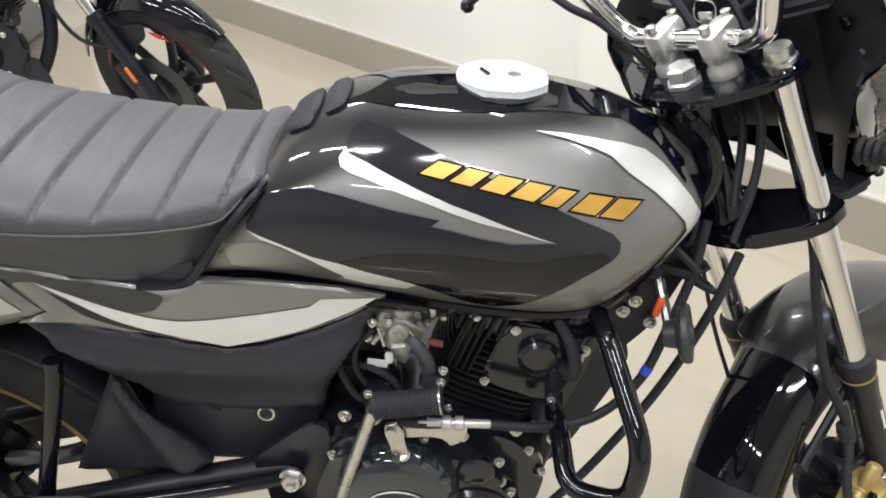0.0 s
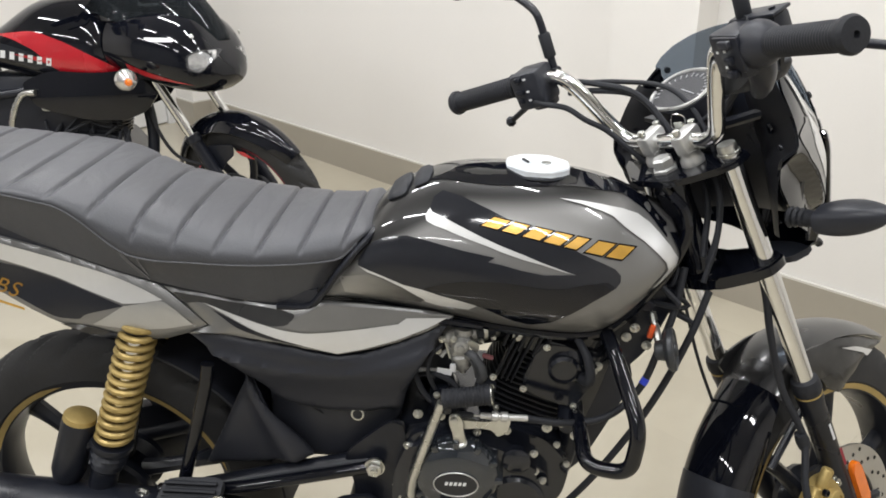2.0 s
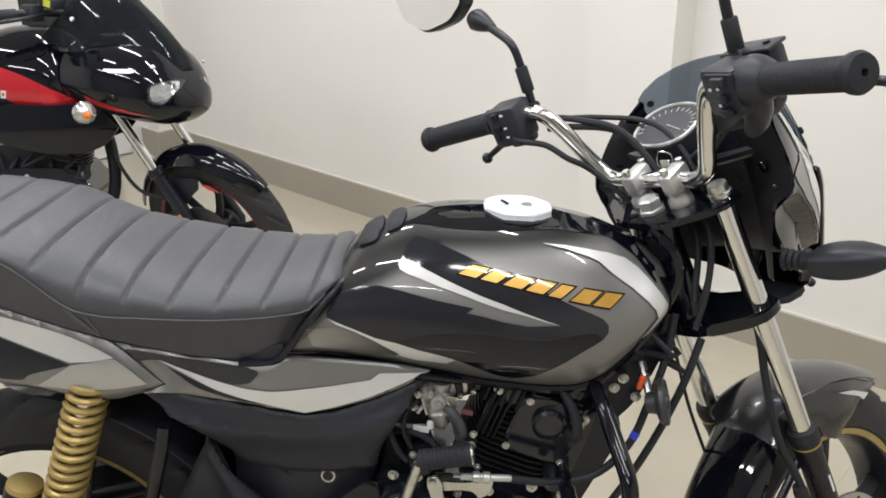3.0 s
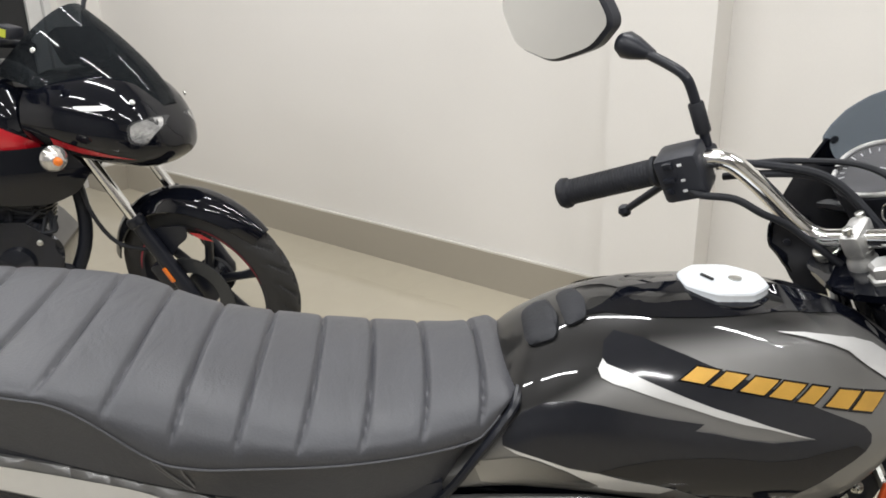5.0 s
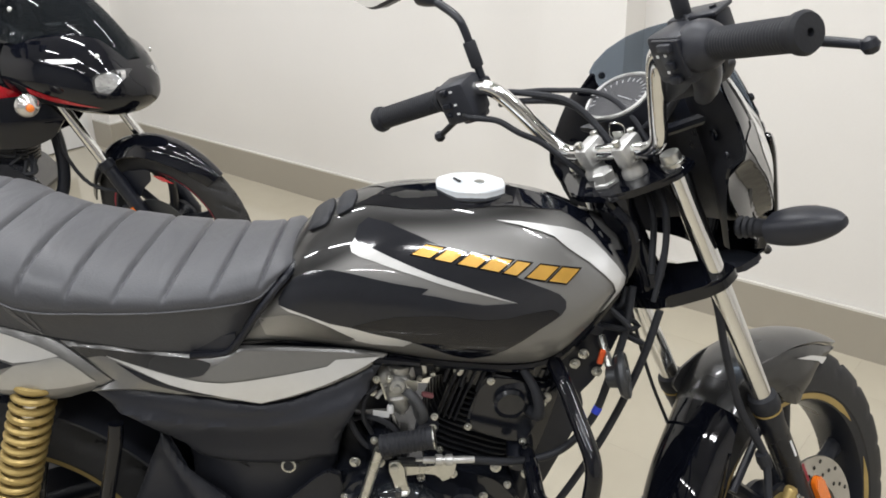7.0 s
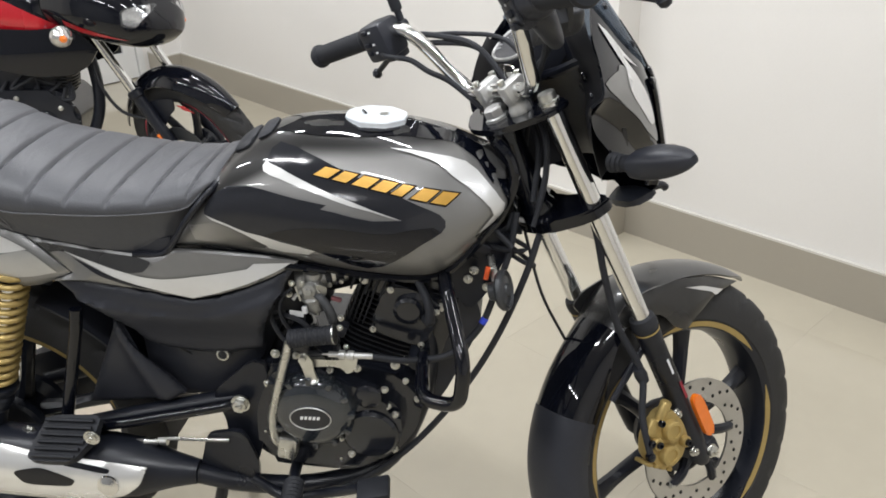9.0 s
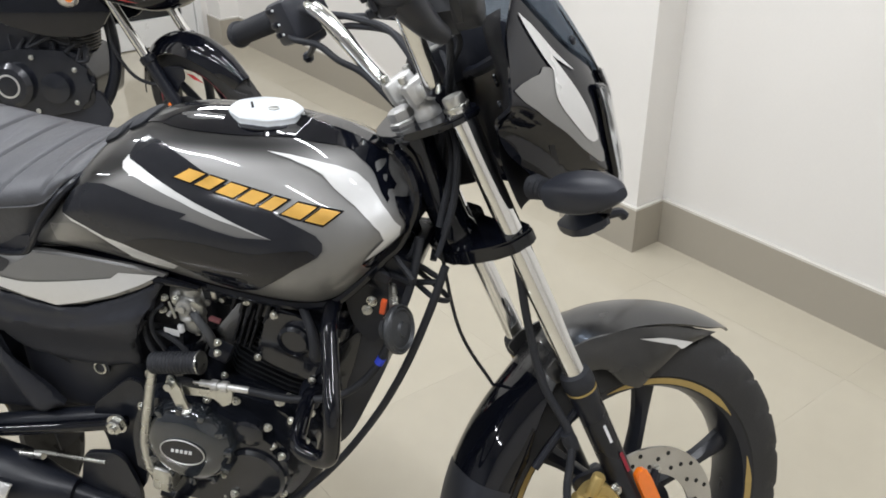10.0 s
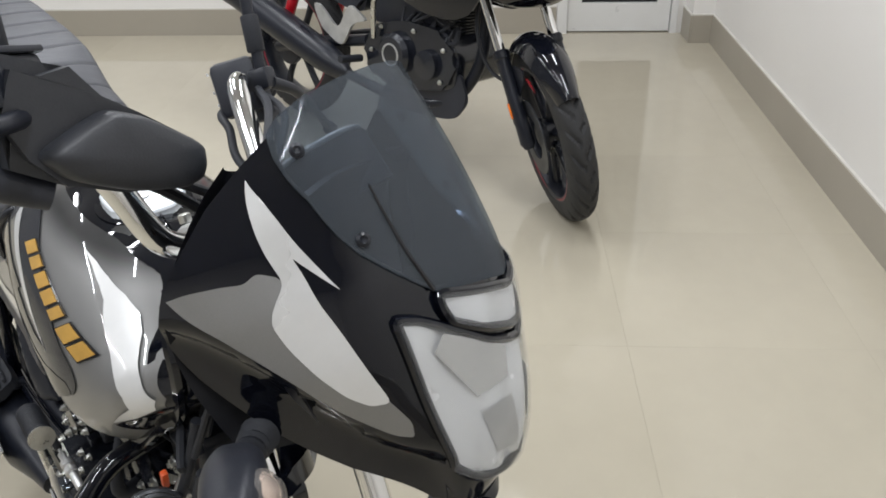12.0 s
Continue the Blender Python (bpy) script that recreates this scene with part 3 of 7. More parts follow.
# seat
ST = ip((-0.36, 0.945), (-0.2, 0.936), (-0.05, 0.919), (0.05, 0.905), (0.14, 0.884), (0.22, 0.861), (0.30, 0.843), (0.38, 0.837), (0.44, 0.8405), (0.475, 0.8455), (0.492, 0.845), (0.502, 0.838))
SB = ip((-0.36, 0.90), (-0.2, 0.873), (-0.07, 0.843), (0.01, 0.818), (0.09, 0.790), (0.17, 0.766), (0.255, 0.748), (0.338, 0.733), (0.405, 0.730), (0.44, 0.772), (0.475, 0.815), (0.492, 0.830), (0.502, 0.835))
SW = ip((-0.36, 0.09), (-0.25, 0.118), (-0.05, 0.135), (0.10, 0.142), (0.25, 0.146), (0.36, 0.138), (0.44, 0.118), (0.475, 0.106), (0.492, 0.092), (0.502, 0.070))
SM = ip((-0.36, 0.930), (-0.1, 0.908), (-0.015, 0.901), (0.037, 0.892), (0.07, 0.884), (0.106, 0.859), (0.135, 0.833), (0.155, 0.819), (0.18, 0.812), (0.25, 0.808), (0.36, 0.804), (0.43, 0.803), (0.463, 0.809), (0.492, 0.835), (0.502, 0.8365))
PITCH = 0.0585


def seat_point(x, q):
    """q: 0 on the crown, 1 at the seam, 2 at the lower edge."""
    w, t, b, m = SW(x), ST(x), SB(x), SM(x)
    m = max(min(m, t - 0.012), b + 0.004)
    if q <= 1:
        ang = q * math.pi / 2
        y = w * math.sin(ang) ** 0.86
        z = m + (t - m) * max(0.0, math.cos(ang)) ** 0.62
        d = abs(((x + 0.012 * q * q - 0.1175) / PITCH + 0.5) % 1 - 0.5) * PITCH
        fade = min(1, max(0, 0.93 - q) * 6) * min(1, max(0, (0.49 - x) / 0.015))
        off = (-0.0046 * math.exp(-((d / 0.0028) ** 2)) + 0.0012 * (1 - (1 - 2 * d / PITCH) ** 4)) * fade
        return y + off * math.sin(ang), z + off * math.cos(ang)
    u = q - 1
    return w - 0.010 * math.sin(min(1, u * 6) * math.pi) * 0.2 - 0.026 * u, m + (b - m) * u


rings = []
for k in range(431):
    x = -0.36 + 0.862 * k / 430
    half = [seat_point(x, j / 22) for j in range(23)] + [seat_point(x, 1 + j / 6) for j in range(1, 7)]
    sh = 0.0
    rings.append([(x, -y, z) for y, z in half] + [(x, y, z) for y, z in reversed(half[1:])])
seat = part("seat", loft(rings), VINYL, bike, "black ribbed vinyl seat with grey stitching", 50)


# Black tube standing in for the dark gap between seat and tank.
part("seat_gap_strip", sweep([(0.36, -0.118, 0.728), (0.405, -0.112, 0.727), (0.43, -0.116, 0.752), (0.452, -0.117, 0.783), (0.480, -0.108, 0.816), (0.497, -0.092, 0.832), (0.505, -0.06, 0.840), (0.507, 0.0, 0.842)], 0.005, 8, 5), SATIN, seat, "black strip drawn for the dark seat gap")


tray = []
for k in range(13):
    x = -0.35 + 0.77 * k / 12
    b = SB(x)
    w = min(0.112, SW(x) - 0.014)
    tray.append([(x, -w, b + 0.012), (x, -w, b - 0.030), (x, -w + 0.012, b - 0.040), (x, w - 0.012, b - 0.040), (x, w, b - 0.030), (x, w, b + 0.012)])
part("seat_tray", loft(tray), PLASTIC, bike, "black plastic tray under the seat")


def seat_line(pts, name, r, m, dy=0.0015):
    part(name, sweep([(x, -(seat_point(x, q)[0] + dy), seat_point(x, q)[1]) for x, q in pts], r, 6, 2), m, seat)


seat_line([(x / 100, 1.02) for x in range(-30, 50, 2)], "piping", 0.0016, VINYL)
seat_line([(0.172 + 0.0004 * k, 1.03 + 0.045 * k) for k in range(0, 17, 2)], "seam", 0.0009, THREAD)
seat_line([(0.150 + 0.0017 * k, 1.04 + 0.055 * k) for k in range(0, 17, 2)], "seam", 0.0010, THREAD)
seat_line([(0.146 + 0.0017 * k, 1.10 + 0.055 * k) for k in range(0, 16, 2)], "seam", 0.0007, THREAD)
st = bmesh.new()
for k in range(88):
    x = -0.28 + 0.0086 * k
    y, z = seat_point(x, 1.10)
    y2, z2 = seat_point(x + 0.0045, 1.10)
    sweep([(x, -y - 0.0006, z), (x + 0.0045, -y2 - 0.0006, z2)], 0.0006, 5, 1, st)
part("stitching", st, THREAD, seat, "grey stitching")

# tail cowl and side panels
def flank(base, z0, bulge, h, tilt=0.0, bend=0.0):
    """A side surface: right of the bike by base, bulging about height z0."""
    return lambda u, v: Vector((u, -(base + bulge * math.exp(-(((v - z0) / h) ** 2)) + tilt * (v - z0) + bend * (u - 0.3)), v))


def side_shell(name, poly, point, material, label, thick=0.004, edge=0.006, step=0.012, parent=None, lift=0.0, both=True):
    sf = by_normal(point)

    def right(u, v):
        p, n = sf(u, v)
        return p, (n if n.y < 0 else -n)

    def left(u, v):
        p, n = right(u, v)
        return Vector((p.x, -p.y, p.z)), Vector((n.x, -n.y, n.z))

    ob = part(name, patch(poly, right, step, thick, edge, lift), material, parent or bike, label, 42)
    if both:
        part(name, patch(poly, left, step, thick, edge, lift), material, parent or bike, label, 42)
    return ob


PEARL = mat("pearl grey film", (0.43, 0.428, 0.42), 0.33, 0.45, 0.06, 6, coat=0.8)
DEEPGREY = mat("deep grey gloss film", (0.052, 0.053, 0.056), 0.24, 0.5, 0.1, 6, coat=0.6)
tail_pt = flank(0.108, 0.70, 0.018, 0.05, 0.10, 0.0)
tail = side_shell("tail_panel", rounded([(-0.36, 0.912, 1), (-0.2, 0.862), (-0.10, 0.842), (-0.037, 0.825), (0.042, 0.803), (0.121, 0.775), (0.183, 0.757, 1), (0.195, 0.750), (0.227, 0.723), (0.254, 0.695, 1), (0.228, 0.679), (0.19, 0.664), (0.143, 0.655), (0.098, 0.653), (0.06, 0.670), (0.03, 0.687), (-0.015, 0.714), (-0.056, 0.738), (-0.112, 0.765), (-0.36, 0.86, 1)]), tail_pt, GRAPHITE, "graphite tail panel with silver and black stripes")
for poly, m, lb in (
    ([(-0.34, 0.915, 1), (-0.2, 0.866), (-0.10, 0.836), (-0.039, 0.818), (0.04, 0.795), (0.12, 0.770), (0.165, 0.750), (0.192, 0.735, 1), (0.160, 0.729), (0.131, 0.7275, 1), (0.075, 0.7475), (0.034, 0.7655), (-0.015, 0.782), (-0.1, 0.808), (-0.34, 0.882, 1)], SILVER, "silver stripe"),
    ([(-0.35, 0.883, 1), (-0.2, 0.835), (-0.1, 0.805), (-0.049, 0.786), (-0.015, 0.779), (0.033, 0.763), (0.074, 0.746), (0.131, 0.7235, 1), (0.071, 0.709), (0.062, 0.700), (0.026, 0.702), (-0.014, 0.725), (-0.056, 0.747), (-0.10, 0.765), (-0.2, 0.806), (-0.35, 0.868, 1)], DARKGREY, "dark grey field"),
    ([(0.131, 0.7235, 1), (0.160, 0.7285), (0.192, 0.7345), (0.215, 0.717), (0.234, 0.698, 1), (0.19, 0.688), (0.14, 0.684), (0.08, 0.692, 1), (0.10, 0.704)], PEARL, "pearl grey field"),
    ([(0.03, 0.692, 1), (0.06, 0.674), (0.107, 0.657), (0.175, 0.666, 1), (0.11, 0.676), (0.07, 0.690)], BLACKGLOSS, "black lower edge"),
):
    side_shell("decal", rounded(poly, 3), tail_pt, m, lb, 0.0, 0.0, 0.02, tail, 0.0009 if m is DARKGREY else 0.0013)
panel_pt = flank(0.112, 0.67, 0.016, 0.055, 0.03, -0.02)
panel = side_shell("side_panel", rounded([(0.193, 0.754, 1), (0.285, 0.737), (0.368, 0.726), (0.410, 0.727), (0.42, 0.736), (0.493, 0.732), (0.575, 0.7255), (0.618, 0.718, 1), (0.583, 0.696), (0.534, 0.675), (0.483, 0.658), (0.446, 0.6495, 1), (0.366, 0.668), (0.282, 0.682), (0.225, 0.682, 1), (0.258, 0.696, 1), (0.241, 0.711), (0.211, 0.737)]), panel_pt, GRAPHITE, "graphite side panel with a white stripe")
for poly, m, lb in (
    ([(0.208, 0.7475, 1), (0.310, 0.731), (0.366, 0.7235), (0.388, 0.716), (0.376, 0.700), (0.350, 0.697), (0.286, 0.7185), (0.246, 0.7325), (0.226, 0.730, 1)], DEEPGREY, "deep grey upper field"),
    ([(0.262, 0.7225, 1), (0.325, 0.690), (0.366, 0.6765), (0.404, 0.667, 1), (0.35, 0.676), (0.30, 0.693)], DARKGREY, "dark grey stripe"),
    ([(0.37, 0.696, 1), (0.40, 0.690), (0.484, 0.6985), (0.538, 0.7075), (0.55, 0.7155, 1), (0.605, 0.718, 1), (0.575, 0.7235), (0.493, 0.7295), (0.424, 0.732), (0.412, 0.7235), (0.378, 0.705)], GREYFILM, "mid grey field"),
    ([(0.250, 0.7325, 1), (0.284, 0.719), (0.325, 0.704), (0.367, 0.692), (0.40, 0.688), (0.43, 0.690), (0.484, 0.697), (0.538, 0.706, 1), (0.55, 0.715, 1), (0.609, 0.717, 1), (0.583, 0.702), (0.534, 0.681), (0.483, 0.6645), (0.446, 0.6555, 1), (0.408, 0.6655), (0.366, 0.677), (0.325, 0.691)], SILVER, "white stripe"),
):
    side_shell("decal", rounded(poly, 3), panel_pt, m, lb, 0.0, 0.0, 0.02, panel, 0.0013 if m is SILVER else 0.0009)
LEDGE = ip((0.222, 0.664), (0.304, 0.645), (0.373, 0.631), (0.444, 0.628), (0.517, 0.646), (0.59, 0.676))
FOLD = ip((0.300, 0.594), (0.336, 0.564), (0.397, 0.545), (0.468, 0.539), (0.516, 0.550))
lower_base = flank(0.104, 0.635, 0.019, 0.05, 0.13)


def ease(t):
    t = min(1.0, max(0.0, t))
    return t * t * (3 - 2 * t)


def lower_pt(u, v):
    """The lower panel: it steps out under its ledge and falls back under the lower fold."""
    p = lower_base(u, v)
    p.y -= 0.007 * ease((LEDGE(u) - v) / 0.010) - 0.016 * ease((FOLD(u) - v) / 0.016)
    return p


part_lower = side_shell("lower_panel", rounded([(0.222, 0.678, 1), (0.28, 0.677), (0.364, 0.663), (0.44, 0.647), (0.483, 0.653), (0.533, 0.671), (0.583, 0.692), (0.617, 0.714, 1), (0.600, 0.690), (0.575, 0.650), (0.548, 0.593), (0.526, 0.500), (0.43, 0.492), (0.378, 0.496), (0.352, 0.535), (0.329, 0.581), (0.299, 0.615), (0.25, 0.655)]), lower_pt, PLASTIC, "matt black lower side panel", 0.004, 0.008, 0.008)
part("panel_seam", sweep([lower_pt(u, v) + Vector((0, -0.001, 0)) for u, v in ((0.393, 0.538), (0.420, 0.509), (0.451, 0.495), (0.490, 0.492))], 0.0011, 6, 5), RUBBER, part_lower, "curved seam line")
part("panel_lock", lathe([(0.0105, 0), (0.0105, 0.004), (0.008, 0.0045), (0.0075, 0.002), (0.004, 0.002)], lower_pt(0.466, 0.529) + Vector((0, -0.006, 0)), (0, -1, 0.1), 22), ZINC, part_lower, "bright key lock")
part("lock_ring", lathe([(0.0105, -0.002), (0.0145, -0.001), (0.0145, 0.002), (0.0105, 0.0025)], lower_pt(0.466, 0.529) + Vector((0, -0.006, 0)), (0, -1, 0.1), 22), RUBBER, part_lower)
hug_base = flank(0.098, 0.5, 0.014, 0.1, -0.02)


def hug_pt(u, v):
    """The guard ahead of the wheel: a rounded ridge runs down from its top corner and it turns in towards its rear edge."""
    p = hug_base(u, v)
    across = u - (0.300 + (0.606 - v) * 0.42)
    p.y -= 0.016 * math.exp(-((across / 0.020) ** 2)) - 0.10 * max(0.0, -across - 0.03)
    return p


side_shell("inner_guard", rounded([(0.299, 0.606, 1), (0.32, 0.566), (0.348, 0.53), (0.375, 0.492), (0.395, 0.456, 1), (0.31, 0.434), (0.206, 0.414, 1), (0.25, 0.50)]), hug_pt, PLASTIC, "matt black guard ahead of the wheel", 0.006, 0.012, 0.008)

# ---- wheels: built about the origin with the axle along y, then laid in place ----
def place(bm, m):
    bmesh.ops.transform(bm, matrix=m, verts=bm.verts)
    return bm


def tyre_mesh(R=0.295, w=0.044, rim=0.222, tread=True):
    rings = []
    N = 216
    prof = []
    for k in range(25):
        q = math.pi * (k / 24) - math.pi / 2
        prof.append((math.sin(q), math.cos(q)))
    for k in range(N):
        a = 2 * math.pi * k / N
        ring = []
        for sx, cx in prof:
            y = w * (abs(sx) ** 0.9) * (1 if sx > 0 else -1)
            r = rim + (R - rim) * max(0, cx) ** 0.62
            if tread and cx > 0.28:
                ph = (k + 9 * abs(sx)) % 9
                side = 4.5 if sx > 0 else 0.0
                if ((ph + side) % 9) < 2 and abs(sx) > 0.10:
                    r -= 0.0065
                if abs(abs(sx) - 0.07) < 0.05:
                    r -= 0.0035
            ring.append((r * math.sin(a), y, r * math.cos(a)))
        ring += [(0.205 * math.sin(a), 0.028, 0.205 * math.cos(a)), (0.205 * math.sin(a), -0.028, 0.205 * math.cos(a))]
        rings.append(ring)
    return loft(rings + [rings[0]], True, False)


def wheel(m, parent, name, stripe, stripe_label, drum=True, spokes=6, twist=0.2, tread=True, band=0.0092):
    bm = bmesh.new()
    prof = [(0.222, -0.036), (0.226, -0.040), (0.224, -0.043), (0.206, -0.038), (0.198, -0.02), (0.196, 0.0), (0.198, 0.02), (0.206, 0.038), (0.224, 0.043), (0.226, 0.040), (0.222, 0.036), (0.208, 0.02), (0.208, -0.02), (0.222, -0.036)]
    lathe(prof, (0, 0, 0), (0, 1, 0), 72, bm, caps=False)
    rim = part(name, place(bm, m), SATIN, parent, "black alloy wheel with " + stripe_label)
    part("tyre", place(tyre_mesh(tread=tread), m), TYRE, rim, "black rubber tyre with block tread", 30)
    for sgn in (1, -1):
        for a0, a1 in ((0.15, 1.35), (1.75, 2.9), (3.3, 4.5), (4.9, 6.0)):
            bm = bmesh.new()
            pts = []
            for k in range(25):
                t = k / 24
                a = a0 + (a1 - a0) * t
                wd = band * min(1, 6 * t, 6 * (1 - t)) + 0.0008
                pts.append((a, 0.2135 - wd / 2, 0.2135 + wd / 2))
            va = [bm.verts.new((r0 * math.sin(a), sgn * (0.0404 + 0.28 * (r0 - 0.206) * 1.0 - 0.0015), r0 * math.cos(a))) for a, r0, r1 in pts]
            vb = [bm.verts.new((r1 * math.sin(a), sgn * (0.0404 + 0.28 * (r1 - 0.206) * 1.0 - 0.0015), r1 * math.cos(a))) for a, r0, r1 in pts]
            for k in range(24):
                bm.faces.new((va[k], va[k + 1], vb[k + 1], vb[k]))
            part("stripe", place(bm, m), stripe, rim, stripe_label)
    hub = lathe([(0.03, -0.05), (0.052, -0.042), (0.055, -0.03), (0.045, -0.015), (0.045, 0.015), (0.06, 0.03), (0.06, 0.042), (0.03, 0.05)], (0, 0, 0), (0, 1, 0), 32)
    part("hub", place(hub, m), SATIN, rim)
    if drum:
        part("brake_drum", place(lathe([(0.02, 0.03), (0.075, 0.03), (0.08, 0.036), (0.08, 0.05), (0.07, 0.056), (0.02, 0.058)], (0, -0.1, 0), (0, 1, 0), 40), m), SATIN, rim)
    for k in range(spokes):
        a = 2 * math.pi * k / spokes + twist
        rr = []
        for t in range(7):
            u = t / 6
            r = 0.045 + (0.203 - 0.045) * u
            wd = 0.015 - 0.006 * math.sin(u * math.pi) + 0.004 * u
            dp = 0.016 - 0.004 * u
            ax, az = math.sin(a), math.cos(a)
            tx, tz = math.cos(a), -math.sin(a)
            off = 0.010 * math.sin(u * 2.2)
            ring = []
            for j in range(8):
                q = 2 * math.pi * j / 8 + math.pi / 8
                ring.append((r * ax + (wd * math.cos(q) * 1.1 + off) * tx, dp * math.sin(q) * 1.1, r * az + (wd * math.cos(q) * 1.1 + off) * tz))
            rr.append(ring)
        part("spoke", place(loft(rr), m), SATIN, rim)
    return rim


part_rear = wheel(pose(0.012, 0.0, 0.314), bike, "rear_wheel", GOLD, "thin gold rim stripes")

# ---- steering: a ahead, b to the left, c down along the fork, turned to the left ----
STEM, RAKE = Vector((0.917, 0, 0.913)), (Vector((0.913, 0, 0.407)), Vector((0, 1, 0)), Vector((0.407, 0, -0.913)))
TURN = radians(38.7)


def st_m(turn=TURN):
    a, b, c = RAKE
    a2, b2 = a * math.cos(turn) + b * math.sin(turn), b * math.cos(turn) - a * math.sin(turn)
    m = Matrix((a2, b2, c)).transposed().to_4x4()
    m.translation = STEM
    return m


STM = st_m()


def steer(bm):
    return place(bm, STM)


def sv(*pts):
    return [STM @ Vector(p) for p in pts]


# front wheel: its own axes are a (ahead), b (axle), -c (up)
WC = Vector((0.056, 0, 0.694))
WM = STM @ Matrix.Translation(WC) @ Euler((math.pi, 0, 0)).to_matrix().to_4x4()
fw = wheel(WM, bike, "front_wheel", GOLD, "thin gold rim stripes", drum=False, twist=0.55)
bm = lathe([(0.078, -0.0022), (0.120, -0.0022), (0.120, 0.0022), (0.078, 0.0022), (0.078, -0.0022)], (0, 0.062, 0), (0, 1, 0), 64, caps=False)
disc = part("brake_disc", place(bm, WM), STEEL, fw, "drilled steel brake disc")
bm = bmesh.new()
for k in range(42):
    a = 2 * math.pi * k / 42
    r = (0.090, 0.101, 0.111)[k % 3]
    lathe([(0.0036, 0.0), (0.0036, 0.0006)], (r * math.sin(a), 0.0643, r * math.cos(a)), (0, 1, 0), 8, bm)
part("drill_holes", place(bm, WM), BLACKGLOSS, disc)
for k in range(5):
    a = 2 * math.pi * k / 5 + 0.3
    p0, p1 = Vector((0.035 * math.sin(a), 0.055, 0.035 * math.cos(a))), Vector((0.086 * math.sin(a + 0.3), 0.064, 0.086 * math.cos(a + 0.3)))
    part("disc_arm", place(sweep([p0, (p0 + p1) / 2 + Vector((0, 0.006, 0)), p1], lambda t: 0.010 - 0.002 * t, 8, 4), WM), SATIN, disc)
    part("disc_bolt", place(hexbolt(p1, (0, 1, 0), 0.006, 0.006), WM), ZINC, disc)

# fork legs
for b, side in ((-0.084, -1), (0.084, 1)):
    leg = part("fork_leg", steer(lathe([(0.0145, -0.004), (0.0150, 0.0), (0.0150, 0.41)], (0.041, b, 0), (0, 0, 1), 28)), CHROME, bike, "polished chrome fork tube")
    part("fork_bolt", steer(lathe([(0.006, -0.016), (0.0125, -0.016), (0.0135, -0.013), (0.0135, -0.005), (0.0165, -0.004), (0.0165, 0.0)], (0.041, b, 0), (0, 0, 1), 20)), ZINC, leg, "bright fork cap bolt")
    part("dust_seal", steer(lathe([(0.0152, 0.388), (0.0205, 0.391), (0.0225, 0.400), (0.0225, 0.410), (0.0205, 0.416), (0.016, 0.418)], (0.041, b, 0), (0, 0, 1), 28)), RUBBER, leg)
    part("seal_ring", steer(lathe([(0.0214, 0.4165), (0.0214, 0.419)], (0.041, b, 0), (0, 0, 1), 28)), GOLD, leg, "thin gold ring")
    part("slider", steer(lathe([(0.0208, 0.417), (0.0208, 0.43), (0.0195, 0.44), (0.0188, 0.60), (0.0185, 0.66), (0.017, 0.70), (0.012, 0.712)], (0.041, b, 0), (0, 0, 1), 28)), SATIN, leg, "satin black lower fork leg")
    part("axle_lug", steer(box((0.056, b, 0.694), (0.045, 0.026, 0.036), None, 0.008)), SATIN, leg)
    part("axle_nut", steer(hexbolt((0.056, b + side * 0.013, 0.694), (0, side, 0), 0.010, 0.010)), ZINC, leg)
# triple clamps
def clamp(c, h, hw, name):
    poly = rounded([(-0.03, -0.045), (0.02, -hw), (0.062, -hw), (0.064, -0.05), (0.045, 0.0), (0.064, 0.05), (0.062, hw), (0.02, hw), (-0.03, 0.045), (-0.036, 0)], 3)
    bm = bmesh.new()
    bot = [bm.verts.new((a, b, c)) for a, b in poly]
    top = [bm.verts.new((a, b, c + h)) for a, b in poly]
    bm.faces.new(bot)
    bm.faces.new(list(reversed(top)))
    for k in range(len(poly)):
        bm.faces.new((bot[k], top[k], top[(k + 1) % len(poly)], bot[(k + 1) % len(poly)]))
    bmesh.ops.bevel(bm, geom=[e for e in bm.edges if abs(e.verts[0].co.z - e.verts[1].co.z) < 1e-6], offset=0.003, segments=2, affect="EDGES")
    return part(name, steer(bm), BLACKGLOSS, bike, "gloss black fork clamp")


upper = clamp(0.004, 0.010, 0.106, "upper_clamp")
lower = clamp(0.170, 0.019, 0.108, "lower_clamp")
part("stem_nut", steer(lathe([(0.019, 0.004), (0.019, 0.0), (0.016, -0.002), (0.016, -0.014), (0.012, -0.017)], (0, 0, 0), (0, 0, 1), 6)), CAST, upper, "bright stem nut")
part("stem_tube", steer(lathe([(0.024, 0.02), (0.027, 0.03), (0.024, 0.045), (0.024, 0.15), (0.029, 0.158), (0.029, 0.17)], (0, 0, 0), (0, 0, 1), 24)), BLACKGLOSS, bike, "gloss black steering head")
# front fender
FR = ip((-118, 0.301), (-65, 0.300), (-25, 0.301), (-14, 0.306), (-5, 0.313), (5, 0.325), (14, 0.327), (25, 0.324), (45, 0.320), (61, 0.317))


